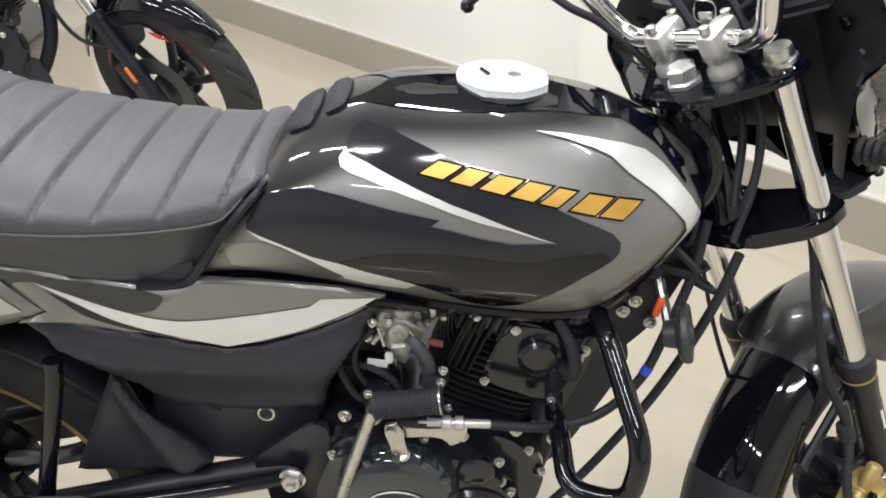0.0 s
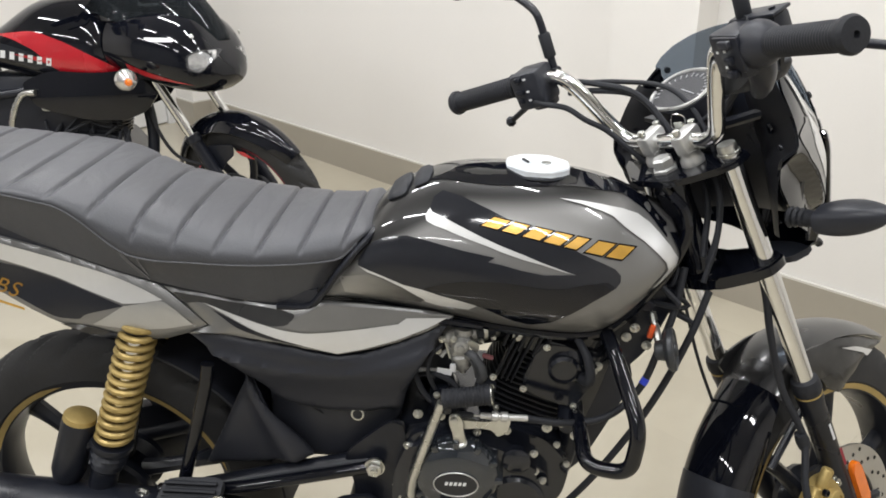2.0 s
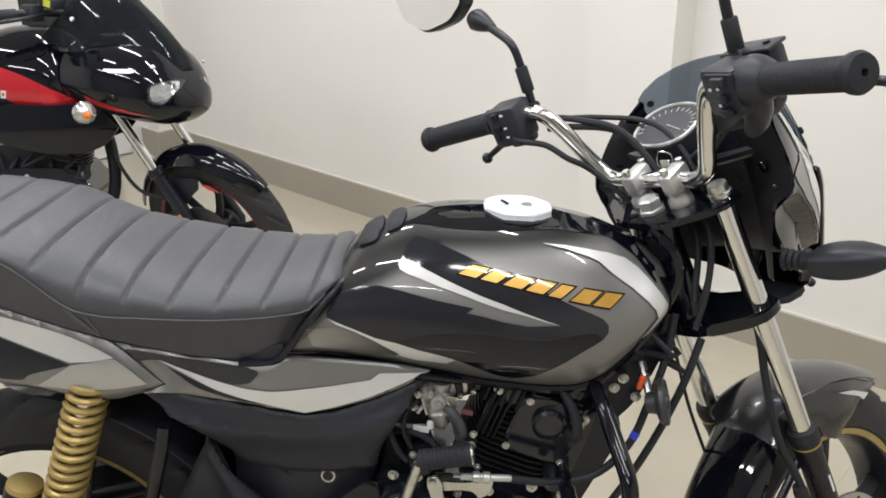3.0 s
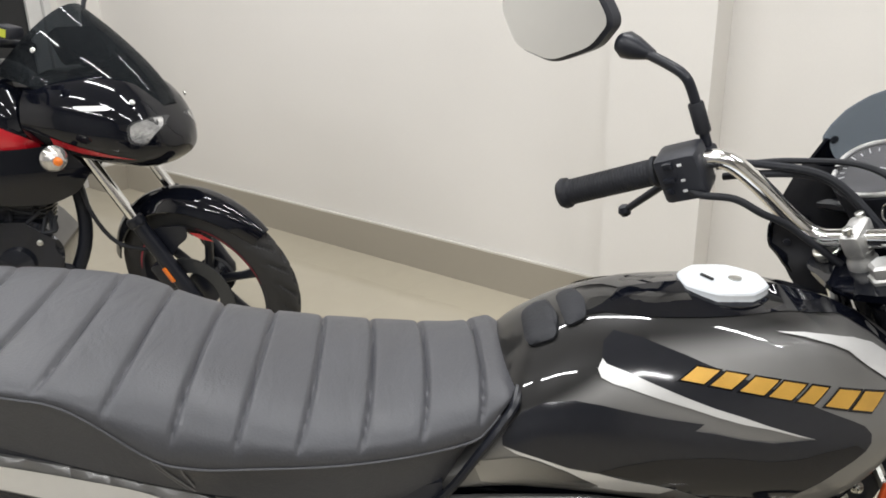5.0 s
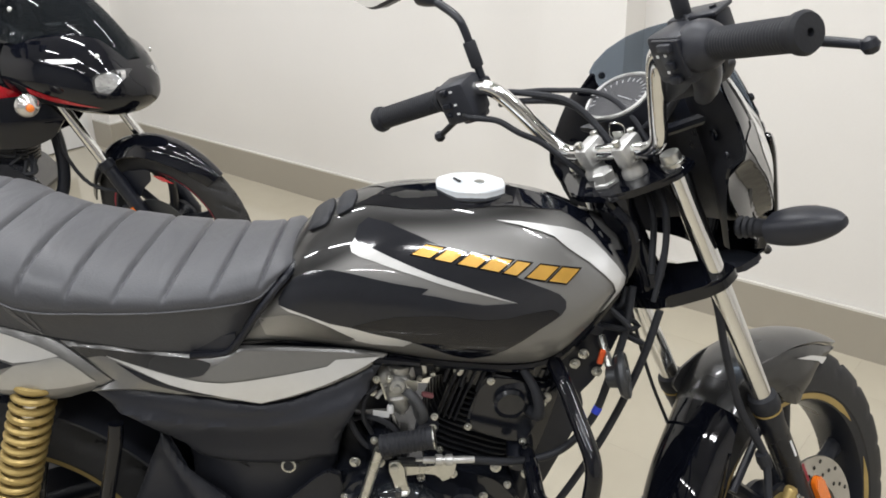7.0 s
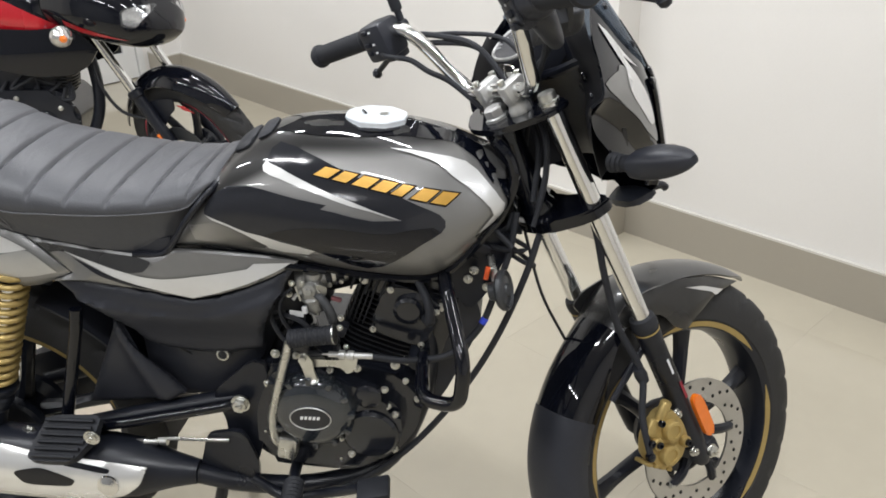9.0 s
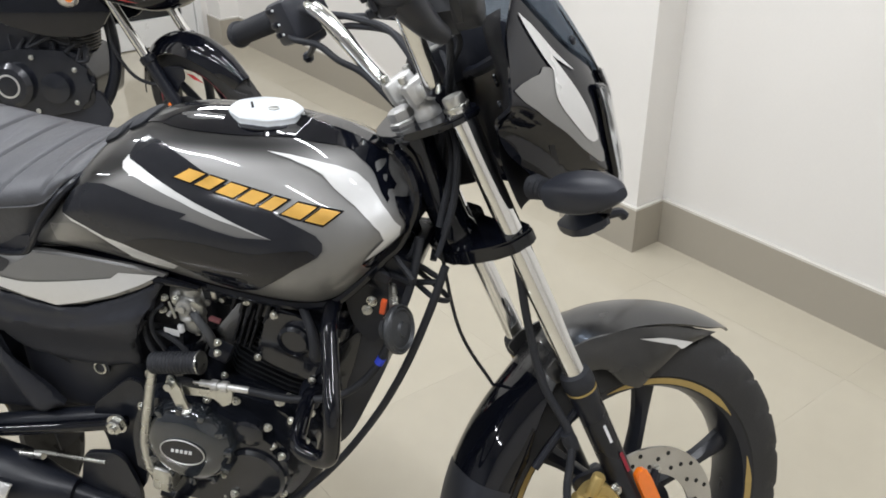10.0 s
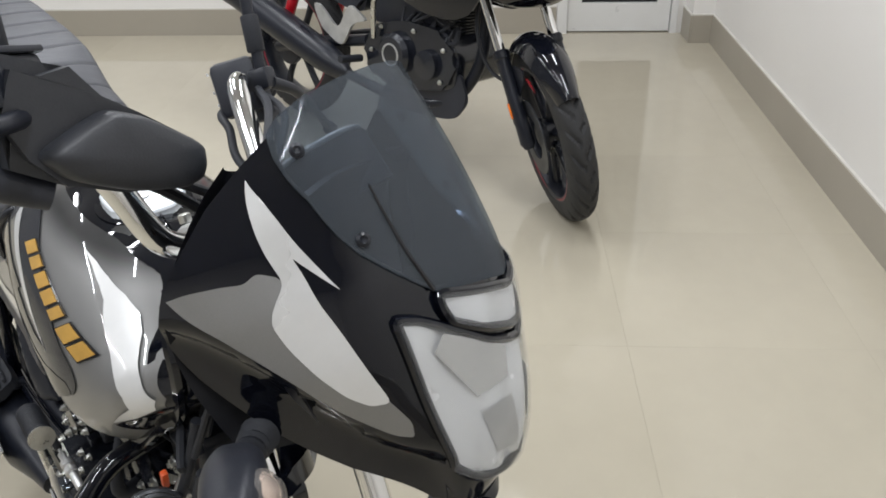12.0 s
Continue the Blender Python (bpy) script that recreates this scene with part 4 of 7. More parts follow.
def arc_pt(q, w):
    """q: degrees round the wheel, 0 up, positive to the front; w: -1 right to 1 left. The rear part wraps the tyre's sides."""
    a = radians(q)
    wrap = min(1.0, max(0.0, (-q - 4) / 26))
    front = 0.060 - 0.030 * max(0.0, (q - 30) / 40) ** 1.5
    th = abs(w) * math.pi / 2
    wid = (1 - wrap) * front * abs(w) + wrap * 0.059 * math.sin(th) ** 0.75
    R = FR(q) - (1 - wrap) * 0.016 * abs(w) ** 2.2 - wrap * 0.058 * (1 - max(0.0, math.cos(th)) ** 0.62)
    return Vector((WC.x + R * math.sin(a), math.copysign(wid, w), WC.z - R * math.cos(a)))


def fender(q0, q1, material, name, label, parent=None, lift=0.0):
    rings = []
    n = 34
    for k in range(n + 1):
        q = q0 + (q1 - q0) * k / n
        ww = 1.0
        if q1 > 55 and q > 40:
            ww = max(0.06, 1 - ((q - 40) / (q1 - 40)) ** 2.2)
        out = [arc_pt(q, u * ww / 12) for u in range(-12, 13)]
        c = Vector((WC.x, 0, WC.z))
        ring = []
        for p in out:
            nrm = (Vector((p.x, 0, p.z)) - c).normalized()
            ring.append(p + nrm * lift)
        for p in reversed(out):
            nrm = (Vector((p.x, 0, p.z)) - c).normalized()
            ring.append(p - nrm * 0.003 + nrm * lift - Vector((0, 0.002 * (1 if p.y > 0 else -1), 0)))
        rings.append(ring)
    return part(name, steer(loft(rings)), material, parent or bike, label, 45)


FENDERGREY = mat("dark grey metallic paint", (0.060, 0.060, 0.061), 0.30, 0.7, 0.1, 5, coat=0.4)
fend = fender(-10, 61, FENDERGREY, "front_fender", "graphite front mudguard with a silver flash")
fender(-58, -10, BLACKGLOSS, "fender_rear", "gloss black rear part", fend)
fender(-118, -42, PLASTIC, "fender_flap", "matt black lower flap", fend, 0.0015)


def dome(poly, at, ux, uy, steps):
    """An outline in the plane ux, uy that rises and draws in; steps: height and scale."""
    at, ux, uy = Vector(at), Vector(ux), Vector(uy)
    un = ux.cross(uy).normalized()
    cx, cy = (sum(p[q] for p in poly) / len(poly) for q in (0, 1))
    return loft([[at + ux * (cx + (p[0] - cx) * f) + uy * (cy + (p[1] - cy) * f) + un * h for p in poly] for h, f in steps])


def prism(poly, at, ux, uy, h, bevel=0.0, bm=None):
    """An outline in the plane ux, uy, raised by h along their normal."""
    own = bmesh.new()
    at, ux, uy = Vector(at), Vector(ux), Vector(uy)
    un = ux.cross(uy).normalized()
    lo = [own.verts.new(at + ux * p[0] + uy * p[1]) for p in poly]
    hi = [own.verts.new(at + ux * p[0] + uy * p[1] + un * h) for p in poly]
    own.faces.new(lo)
    top = own.faces.new(list(reversed(hi)))
    for k in range(len(poly)):
        j = (k + 1) % len(poly)
        own.faces.new((lo[k], hi[k], hi[j], lo[j]))
    if bevel:
        es = [e for e in own.edges if any(f is top for f in e.link_faces)]
        bmesh.ops.bevel(own, geom=es, offset=bevel, segments=2, affect="EDGES")
    if bm is None:
        return own
    me = bpy.data.meshes.new("t")
    own.to_mesh(me)
    own.free()
    bm.from_mesh(me)
    bpy.data.meshes.remove(me)
    return bm


def bolts(name, spots, axis, r, parent, material=ZINC, h=0.006):
    for p in spots:
        part(name, hexbolt(p, axis, r, h), material, parent, "bright hexagon bolt")


# fender side lobes, stays and flash
for sg in (-1, 1):
    sf = lambda u, v, sg=sg: (Vector((u, sg * (0.060 + 0.006 * math.sin((v - 0.36) * 14) - 0.42 * max(0, u - 0.17) ** 1.3), v)), Vector((0, sg, 0)))
    lobe = patch(rounded([(0.012, 0.382), (0.04, 0.372), (0.09, 0.378), (0.16, 0.402), (0.23, 0.447), (0.292, 0.506, 1), (0.25, 0.490), (0.214, 0.478), (0.155, 0.482), (0.130, 0.491), (0.108, 0.468), (0.095, 0.43), (0.055, 0.412), (0.020, 0.408)]), sf, 0.014, 0.003, 0.004)
    part("fender_side", steer(lobe), FENDERGREY, fend, "graphite side lobe")
    fl = patch(rounded([(0.154, 0.415, 1), (0.19, 0.437), (0.237, 0.480, 1), (0.214, 0.476), (0.206, 0.462, 1)]), lambda u, v, sg=sg: (Vector((u, sg * (0.0705 - 0.42 * max(0, u - 0.17) ** 1.3), v)), Vector((0, sg, 0))), 0.02)
    part("flash", steer(fl), SILVER, fend, "silver flash")
    part("stay", steer(sweep([(0.041, sg * 0.066, 0.45), (0.0, sg * 0.064, 0.47), (-0.06, sg * 0.06, 0.50)], 0.006, 8)), SATIN, fend)

# reflector, brake caliper, hose on the right leg
refl = prism(rounded([(0, -0.011), (0.078, -0.011), (0.084, 0), (0.078, 0.011), (0, 0.011), (-0.006, 0)], 3), (0.062, -0.102, 0.572), (0, 0, 1), (1, 0, 0), -0.010, 0.002)
part("side_reflector", steer(refl), ORANGE, bike, "orange side reflector")
part("mark", steer(prism([(0, 0), (0.03, 0), (0.03, 0.004), (0, 0.004)], (0.040, -0.1035, 0.475), (0, 0, 1), (1, 0, 0), -0.0008)), WHITEFILM, bike, "white bar mark")
part("mark", steer(prism([(0, 0), (0.034, 0), (0.034, 0.005), (0, 0.005)], (0.046, -0.1035, 0.528), (0, 0, 1), (1, 0, 0), -0.0008)), REDMARK, bike, "dark red bar mark")
CAL = rounded([(-0.012, 0.548), (0.012, 0.556), (0.022, 0.59), (0.020, 0.625), (-0.006, 0.650), (-0.036, 0.652), (-0.060, 0.630), (-0.068, 0.598), (-0.050, 0.566)], 3)
cal = part("brake_caliper", steer(dome(CAL, (0, -0.080, 0), (1, 0, 0), (0, 0, 1), ((0.0, 0.97), (0.003, 1.0), (0.022, 1.0), (0.027, 0.95), (0.028, 0.86)))), GOLD, bike, "gold brake caliper", 35)
for a, c, r in ((-0.010, 0.584, 0.0185), (-0.034, 0.618, 0.0185)):
    part("piston_boss", steer(lathe([(r, -0.004), (r, 0.009), (r * 0.93, 0.013), (r * 0.80, 0.0145), (r * 0.62, 0.0145), (r * 0.58, 0.012), (0.001, 0.012)], (a, -0.107, c), (0, -1, 0), 26)), GOLD, cal)
for a, c, r in ((-0.046, 0.584, 0.011), (0.006, 0.622, 0.010)):
    part("pin_boss", steer(lathe([(r, -0.004), (r, 0.008), (r * 0.85, 0.011), (0.001, 0.011)], (a, -0.107, c), (0, -1, 0), 18)), GOLD, cal)
for k in range(4):
    part("bridge_rib", steer(box((-0.071 + 0.010 * k, -0.092, 0.612 + 0.012 * k), (0.007, 0.034, 0.012), Euler((0, 0.75, 0)).to_matrix(), 0.0025)), GOLD, cal)
part("tube_boss", steer(lathe([(0.009, -0.020), (0.0095, 0.016), (0.0075, 0.019), (0.001, 0.019)], (-0.006, -0.104, 0.548), (0.62, -0.25, -0.74), 20)), GOLD, cal)
part("pad_cover", steer(box((-0.040, -0.104, 0.556), (0.030, 0.020, 0.022), Euler((0, 0.5, 0)).to_matrix(), 0.005)), GOLD, cal)
for a, c in ((-0.026, 0.553), (-0.058, 0.570), (0.006, 0.622), (-0.046, 0.584)):
    part("caliper_bolt", steer(lathe([(0.0062, 0), (0.0062, 0.006), (0.0052, 0.007), (0.0034, 0.007), (0.0030, 0.003), (0.001, 0.003)], (a, -0.116, c), (0, -1, 0), 12)), BLACKGLOSS, cal, "black socket bolt")
part("caliper_bracket", steer(prism(rounded([(-0.03, 0.535), (0.03, 0.55), (0.045, 0.60), (0.05, 0.68), (0.02, 0.67), (0.0, 0.65), (-0.02, 0.60)]), (0, -0.083, 0), (1, 0, 0), (0, 0, 1), -0.008, 0.002)), SATIN, cal)
for p in ((0.022, -0.095, 0.580), (0.024, -0.095, 0.668)):
    part("bracket_bolt", steer(hexbolt(p, (0, -1, 0), 0.0075, 0.008)), ZINC, cal)
part("banjo_bolt", steer(lathe([(0.008, 0), (0.008, 0.010), (0.005, 0.012)], (-0.070, -0.112, 0.590), (0, -1, 0), 6)), BLACKGLOSS, cal)
part("brake_hose", sweep(sv((0.02, -0.02, -0.02), (0.06, -0.055, 0.06), (0.036, -0.075, 0.20), (0.014, -0.076, 0.29), (-0.004, -0.080, 0.38), (-0.004, -0.090, 0.47), (-0.045, -0.103, 0.53), (-0.068, -0.116, 0.588)), 0.0058, 10, 6), RUBBER, bike, "black rubber brake hose")
part("hose_clip", steer(lathe([(0.009, -0.014), (0.011, 0), (0.009, 0.014)], (-0.006, -0.088, 0.475), (0, 0, 1), 14)), RUBBER, bike)
part("sensor_cable", sweep(sv((-0.02, 0.03, 0.18), (-0.05, 0.02, 0.30), (-0.035, 0.045, 0.42)), 0.0026, 8), RUBBER, bike, "thin black cable")

# handlebar, clamps
bar_line = [(0.026, 0, -0.030), (0.026, 0.05, -0.030), (0.024, 0.080, -0.034), (0.018, 0.100, -0.062), (0.006, 0.122, -0.120), (-0.004, 0.142, -0.155), (-0.014, 0.172, -0.163), (-0.040, 0.225, -0.164), (-0.080, 0.336, -0.163)]
right_line = [(-0.055, -0.368, -0.181), (-0.030, -0.270, -0.175), (-0.007, -0.188, -0.170), (0.004, -0.158, -0.163), (0.011, -0.138, -0.140), (0.018, -0.112, -0.085), (0.022, -0.094, -0.046), (0.025, -0.070, -0.031), (0.026, -0.05, -0.030)]
full = right_line + bar_line
hb = part("handlebar", sweep(sv(*full), 0.0113, 18, 7), CHROME, bike, "chrome tubular handlebar")
for b in (-0.034, 0.034):
    bl = part("bar_clamp", steer(lathe([(0.017, 0.004), (0.017, -0.004), (0.0145, -0.008), (0.0145, -0.014), (0.016, -0.018)], (0.022, b, 0), (0, 0, 1), 20)), CAST, bike, "cast aluminium bar clamp")
    part("clamp_block", steer(box((0.026, b, -0.030), (0.042, 0.024, 0.034), Euler((0, 0.15, 0)).to_matrix(), 0.006)), CAST, bl)
    for a in (0.010, 0.043):
        part("clamp_bolt", steer(lathe([(0.0055, 0), (0.0055, -0.007), (0.004, -0.008)], (a, b, -0.046), (0, 0, 1), 10)), ZINC, bl)
# key in the ignition
part("ignition_lock", steer(lathe([(0.016, 0.01), (0.016, -0.012), (0.012, -0.016)], (0.052, 0.0, 0.0), (0, 0, 1), 20)), SATIN, bike)
part("ignition_key", steer(box((0.052, 0.0, -0.032), (0.003, 0.018, 0.028), None, 0.001)), ZINC, bike, "ignition key in its lock")
ring = [(0.052 + 0.002 * math.sin(q * 3), 0.014 * math.cos(q), -0.046 - 0.014 * math.sin(q)) for q in [2 * math.pi * k / 16 for k in range(17)]]
part("key_ring", sweep(sv(*ring), 0.0012, 6, 2), CHROME, bike, "steel key ring")

for sg in (1, -1):
    g0 = Vector((-0.036, sg * 0.215, -0.164)) if sg > 0 else Vector((-0.0250, -0.250, -0.1738))
    g1 = Vector((-0.082, 0.340, -0.163)) if sg > 0 else Vector((-0.055, -0.370, -0.181))
    d = (g1 - g0).normalized()
    prof = [(0.0115, 0.0), (0.0185, 0.0), (0.0195, 0.004), (0.0165, 0.008)]
    for k in range(26):
        h = 0.010 + 0.0041 * k
        prof += [(0.0160, h), (0.0168, h + 0.0016)]
    prof += [(0.0165, 0.119), (0.0195, 0.122), (0.0202, 0.128), (0.0175, 0.133), (0.004, 0.134), (0.0035, 0.128), (0.0008, 0.128)]
    gr = part("grip", steer(lathe(prof, g0, d, 28)), RUBBER, hb, "black ribbed rubber grip", 25)
    yaw = Euler((0, 0, sg * 0.30 if sg > 0 else -0.26)).to_matrix()
    if sg > 0:
        sw = part("switch_box", steer(box((-0.025, 0.187, -0.156), (0.050, 0.054, 0.060), yaw, 0.008)), PLASTIC, hb, "black plastic switch box")
        part("switch_box_lower", steer(box((-0.012, 0.192, -0.128), (0.030, 0.036, 0.026), yaw, 0.006)), PLASTIC, sw)
        for k, (dc, w) in enumerate(((-0.018, 0.012), (0.002, 0.015), (0.016, 0.010))):
            part("switch", steer(box((-0.0525, 0.186 + 0.004 * k, -0.160 + dc), (0.008, w, 0.008), yaw, 0.002)), SATIN, sw)
            part("mark", steer(box((-0.0515, 0.170 + 0.002 * k, -0.160 + dc), (0.001, 0.005, 0.003), yaw)), WHITEFILM, sw)
    else:
        bar_d = Vector((-0.028, -0.098, -0.006)).normalized()
        sw = part("switch_box", steer(box((-0.018, -0.210, -0.168), (0.044, 0.056, 0.056), yaw, 0.007)), PLASTIC, hb, "black plastic switch box")
        part("switch_plate", steer(box((-0.0415, -0.212, -0.172), (0.006, 0.046, 0.042), yaw, 0.002)), SATIN, sw)
        for dc, w, m in ((-0.016, 0.020, PLASTIC), (0.004, 0.013, SATIN), (0.020, 0.016, SATIN)):
            part("switch", steer(box((-0.0465, -0.214, -0.170 + dc), (0.009, w, 0.009), yaw, 0.002)), m, sw)
        for db, dc in ((-0.003, -0.007), (0.007, -0.007), (0.0, 0.012)):
            part("mark", steer(box((-0.0447, -0.206 + db, -0.170 + dc), (0.001, 0.004, 0.003), yaw)), WHITEFILM, sw)
        part("throttle_housing", steer(lathe([(0.024, -0.004), (0.0272, 0.0), (0.0278, 0.006), (0.0268, 0.014), (0.0240, 0.022), (0.0200, 0.029), (0.0175, 0.033), (0.0165, 0.034)], Vector((-0.0195, -0.231, -0.1724)), bar_d, 28)), PLASTIC, hb, "rounded black throttle housing", 50)
        part("cable_outlet", steer(sweep([(-0.018, -0.228, -0.160), (-0.010, -0.222, -0.138), (0.004, -0.205, -0.116), (0.022, -0.182, -0.098)], lambda t: 0.020 - 0.009 * t, 16, 5)), PLASTIC, sw, "black cable outlet", 60)
    part("lever_perch", steer(box((0.000 if sg > 0 else 0.014, 0.176 if sg > 0 else -0.186, -0.158 if sg > 0 else -0.168), (0.040, 0.024, 0.024), None, 0.005)), SATIN, hb)
    run = ((0.016, 0.178, -0.152), (0.022, 0.215, -0.138), (0.012, 0.27, -0.112), (-0.002, 0.325, -0.088)) if sg > 0 else ((0.040, -0.195, -0.150), (0.055, -0.25, -0.142), (0.048, -0.325, -0.130), (0.037, -0.373, -0.124))
    lv = sweep([STM @ Vector(p) for p in run], lambda t: 0.0068 - 0.002 * t, 10, 6)
    lever = part("lever", lv, SATIN, hb, "black hand lever")
    part("lever_ball", steer(lathe([(0.001, -0.0095), (0.0067, -0.0067), (0.0095, 0), (0.0067, 0.0067), (0.001, 0.0095)], run[-1], (0, 0, 1), 16)), SATIN, lever)
    # mirror
    stem = [(0.010, sg * 0.172, -0.160), (0.014, sg * 0.172, -0.20), (0.018, sg * 0.172, -0.240), (0.020, sg * 0.177, -0.258), (0.025, sg * 0.196, -0.272), (0.032, sg * 0.232, -0.293)]
    off = Vector((0, 0, 0)) if sg > 0 else Vector((0.012, -0.018, -0.006))
    stem = [Vector(p) + off for p in stem]
    mir = part("mirror_stem", sweep(sv(*stem), 0.0062, 12, 6), SATIN, bike, "black mirror arm")
    part("stem_boot", steer(lathe([(0.0085, 0), (0.0095, 0.002), (0.0095, 0.036), (0.0085, 0.038)], Vector((0.0125, sg * 0.172, -0.186)) + off, (0.1, 0, -1), 16)), RUBBER, mir)
    part("mirror_joint", steer(lathe([(0.006, -0.028), (0.012, -0.010), (0.015, 0.0), (0.017, 0.012), (0.012, 0.022)], Vector((0.034, sg * 0.242, -0.298)) + off, (0.1, sg * 0.9, -0.45), 20)), SATIN, mir)
    shape = rounded([(0.252, -0.336), (0.285, -0.314), (0.350, -0.310), (0.405, -0.340), (0.424, -0.393), (0.405, -0.436), (0.335, -0.440), (0.275, -0.390)], 5)
    tilt = lambda u, v: Vector((0.022 - 0.45 * (u - 0.33) * 0.3 + 0.42 * (-v - 0.355), sg * u, v)) + off
    nn = Vector((-1, 0, -0.3)).normalized()
    part("mirror_shell", steer(patch(shape, lambda u, v: (tilt(u, v), nn), 0.02, 0.016, 0.006, 0.0)), PLASTIC, mir)
    inner = [(0.338 + (u - 0.338) * 0.955, -0.376 + (v + 0.376) * 0.94) for u, v in shape]
    MIRROR = bpy.data.materials.get("mirror glass") or mat("mirror glass", (0.86, 0.87, 0.87), 0.012, 1.0, 0.01, 5, rvar=0.008)
    part("mirror_glass", steer(patch(inner, lambda u, v: (tilt(u, v), nn), 0.03, 0.0, 0.0, 0.001)), MIRROR, mir, "mirror glass")
# brake cylinder cover on the right, ahead of the bar: an angular shell with a raised end
CU, CV = Vector((0.527, 1, 0)), Vector((-0.284, 0, 1))
COVERGREY = mat("dark grey matt plastic", (0.026, 0.028, 0.034), 0.5, 0.0, 0.25, 12, bump=0.2, fine=600)
mh = part("brake_cover", steer(prism([(1.08 * u, 1.08 * v) for u, v in [(-0.240, -0.178), (-0.2353, -0.1794), (-0.2165, -0.1715), (-0.2097, -0.1617), (-0.1893, -0.1478), (-0.1688, -0.1338), (-0.1307, -0.1068), (-0.1305, -0.0925), (-0.1339, -0.0826), (-0.1448, -0.0783), (-0.1782, -0.0852), (-0.2129, -0.1002), (-0.2388, -0.1158), (-0.2348, -0.1442), (-0.2453, -0.1649)]], (0.097, 0.0590, -0.0030), CU, CV, 0.045, 0.009)), COVERGREY, hb, "matt black angular brake cylinder cover", 30)
END = rounded([(-0.2300, -0.1220), (-0.2064, -0.1340), (-0.1893, -0.1400), (-0.1692, -0.1318), (-0.1331, -0.106), (-0.132, -0.092), (-0.135, -0.084), (-0.1473, -0.0800), (-0.1779, -0.0868), (-0.2135, -0.1030)], 3)
part("cover_end", steer(dome([(1.08 * u, 1.08 * v) for u, v in END], (0.126, 0.0440, 0.0045), CU, CV, ((0.0, 1.0), (0.020, 0.98), (0.026, 0.94), (0.029, 0.86), (0.033, 0.55), (0.0345, 0.2), (0.0347, 0.05)))), COVERGREY, mh, "", 50)
part("reservoir", steer(box((0.032, -0.205, -0.172), (0.030, 0.060, 0.034), None, 0.005)), SATIN, mh)
part("reservoir_lid", steer(box((0.032, -0.205, -0.191), (0.034, 0.064, 0.005), None, 0.002)), PLASTIC, mh)
part("cylinder_arm", steer(sweep([(0.0, -0.178, -0.164), (0.03, -0.178, -0.156), (0.055, -0.175, -0.146)], 0.013, 12, 4)), SATIN, mh)
for b in (-0.186, -0.224):
    part("lid_screw", steer(lathe([(0.004, 0), (0.004, -0.003)], (0.032, b, -0.1935), (0, 0, 1), 10)), SATIN, mh)

# cables from the bar to the frame
for k, pts in enumerate((
    [(0.005, 0.165, -0.148), (0.035, 0.12, -0.125), (0.055, 0.06, -0.09), (0.05, 0.01, -0.01), (0.03, -0.03, 0.06), (-0.03, -0.045, 0.13)],
    [(0.010, 0.17, -0.14), (0.060, 0.10, -0.115), (0.085, 0.02, -0.08), (0.06, -0.04, 0.0), (0.0, -0.06, 0.10), (-0.05, -0.05, 0.16)],
    [(0.020, -0.17, -0.125), (0.055, -0.11, -0.08), (0.06, -0.04, -0.02), (0.045, 0.02, 0.06), (0.0, 0.04, 0.15), (-0.04, 0.02, 0.19)],
    [(0.030, -0.16, -0.12), (0.075, -0.09, -0.07), (0.075, 0.0, -0.02), (0.045, 0.045, 0.05), (0.0, 0.05, 0.13)],
    [(0.052, -0.02, 0.0), (0.03, -0.055, 0.05), (0.0, -0.06, 0.10), (-0.03, -0.05, 0.14)],
)):
    part("cable", sweep(sv(*pts), 0.0038 if k % 2 else 0.0048, 8, 8), RUBBER, bike, "black control cable")

for pts in ([(0.725, 0.135, 0.985), (0.736, 0.10, 0.98), (0.776, 0.09, 0.976), (0.807, 0.08, 0.96), (0.843, 0.08, 0.942), (0.90, 0.06, 0.90)], [(0.785, 0.150, 0.985), (0.817, 0.12, 0.996), (0.872, 0.10, 0.997), (0.905, 0.08, 0.979), (0.945, 0.05, 0.93)]):
    part("cable", sweep(pts, 0.0046, 10, 8), RUBBER, bike, "black control cable")

# headlamp fairing
CB = ip((-0.13, 0.175), (-0.10, 0.135), (-0.08, 0.110), (-0.04, 0.078), (0.0, 0.058), (0.05, 0.046), (0.10, 0.050), (0.15, 0.062), (0.20, 0.10), (0.25, 0.14))
CF = ip((-0.13, 0.210), (-0.08, 0.228), (0.0, 0.249), (0.07, 0.258), (0.11, 0.253), (0.17, 0.245), (0.205, 0.233), (0.235, 0.210), (0.25, 0.190))
CWD = ip((-0.13, 0.082), (-0.08, 0.124), (-0.04, 0.140), (0.0, 0.151), (0.03, 0.158), (0.07, 0.155), (0.12, 0.140), (0.18, 0.113), (0.25, 0.078))


CREASE = ip((0.40, 0.200), (0.47, 0.172), (0.55, 0.160), (0.60, 0.149), (0.68, 0.113), (0.745, 0.080), (0.805, 0.054), (0.855, 0.035), (0.935, 0.014), (1.0, 0.006))


def cowl_pt(p, c):
    q = (1 - abs(p)) * math.pi / 2
    sg = 1 if p > 0 else -1
    flare = max(0.0, (abs(p) - 0.62) / 0.38) ** 1.6 * math.exp(-((c + 0.012) / 0.055) ** 2)
    tuck = 0.024 * ease((c - CREASE(abs(p))) / 0.014) * ease((abs(p) - 0.42) / 0.16)
    return STM @ Vector((CB(c) + (CF(c) - CB(c)) * math.sin(q) + 0.010 * flare - 0.4 * tuck, sg * (CWD(c) * math.cos(q) + 0.027 * flare - 0.8 * tuck), c))


CS = by_normal(cowl_pt, 0.004)
MID = STM @ Vector((0.10, 0, 0.05))


def csurf(p, c):
    pt, n = CS(p, c)
    return pt, (n if n.dot(pt - MID) > 0 else -n)


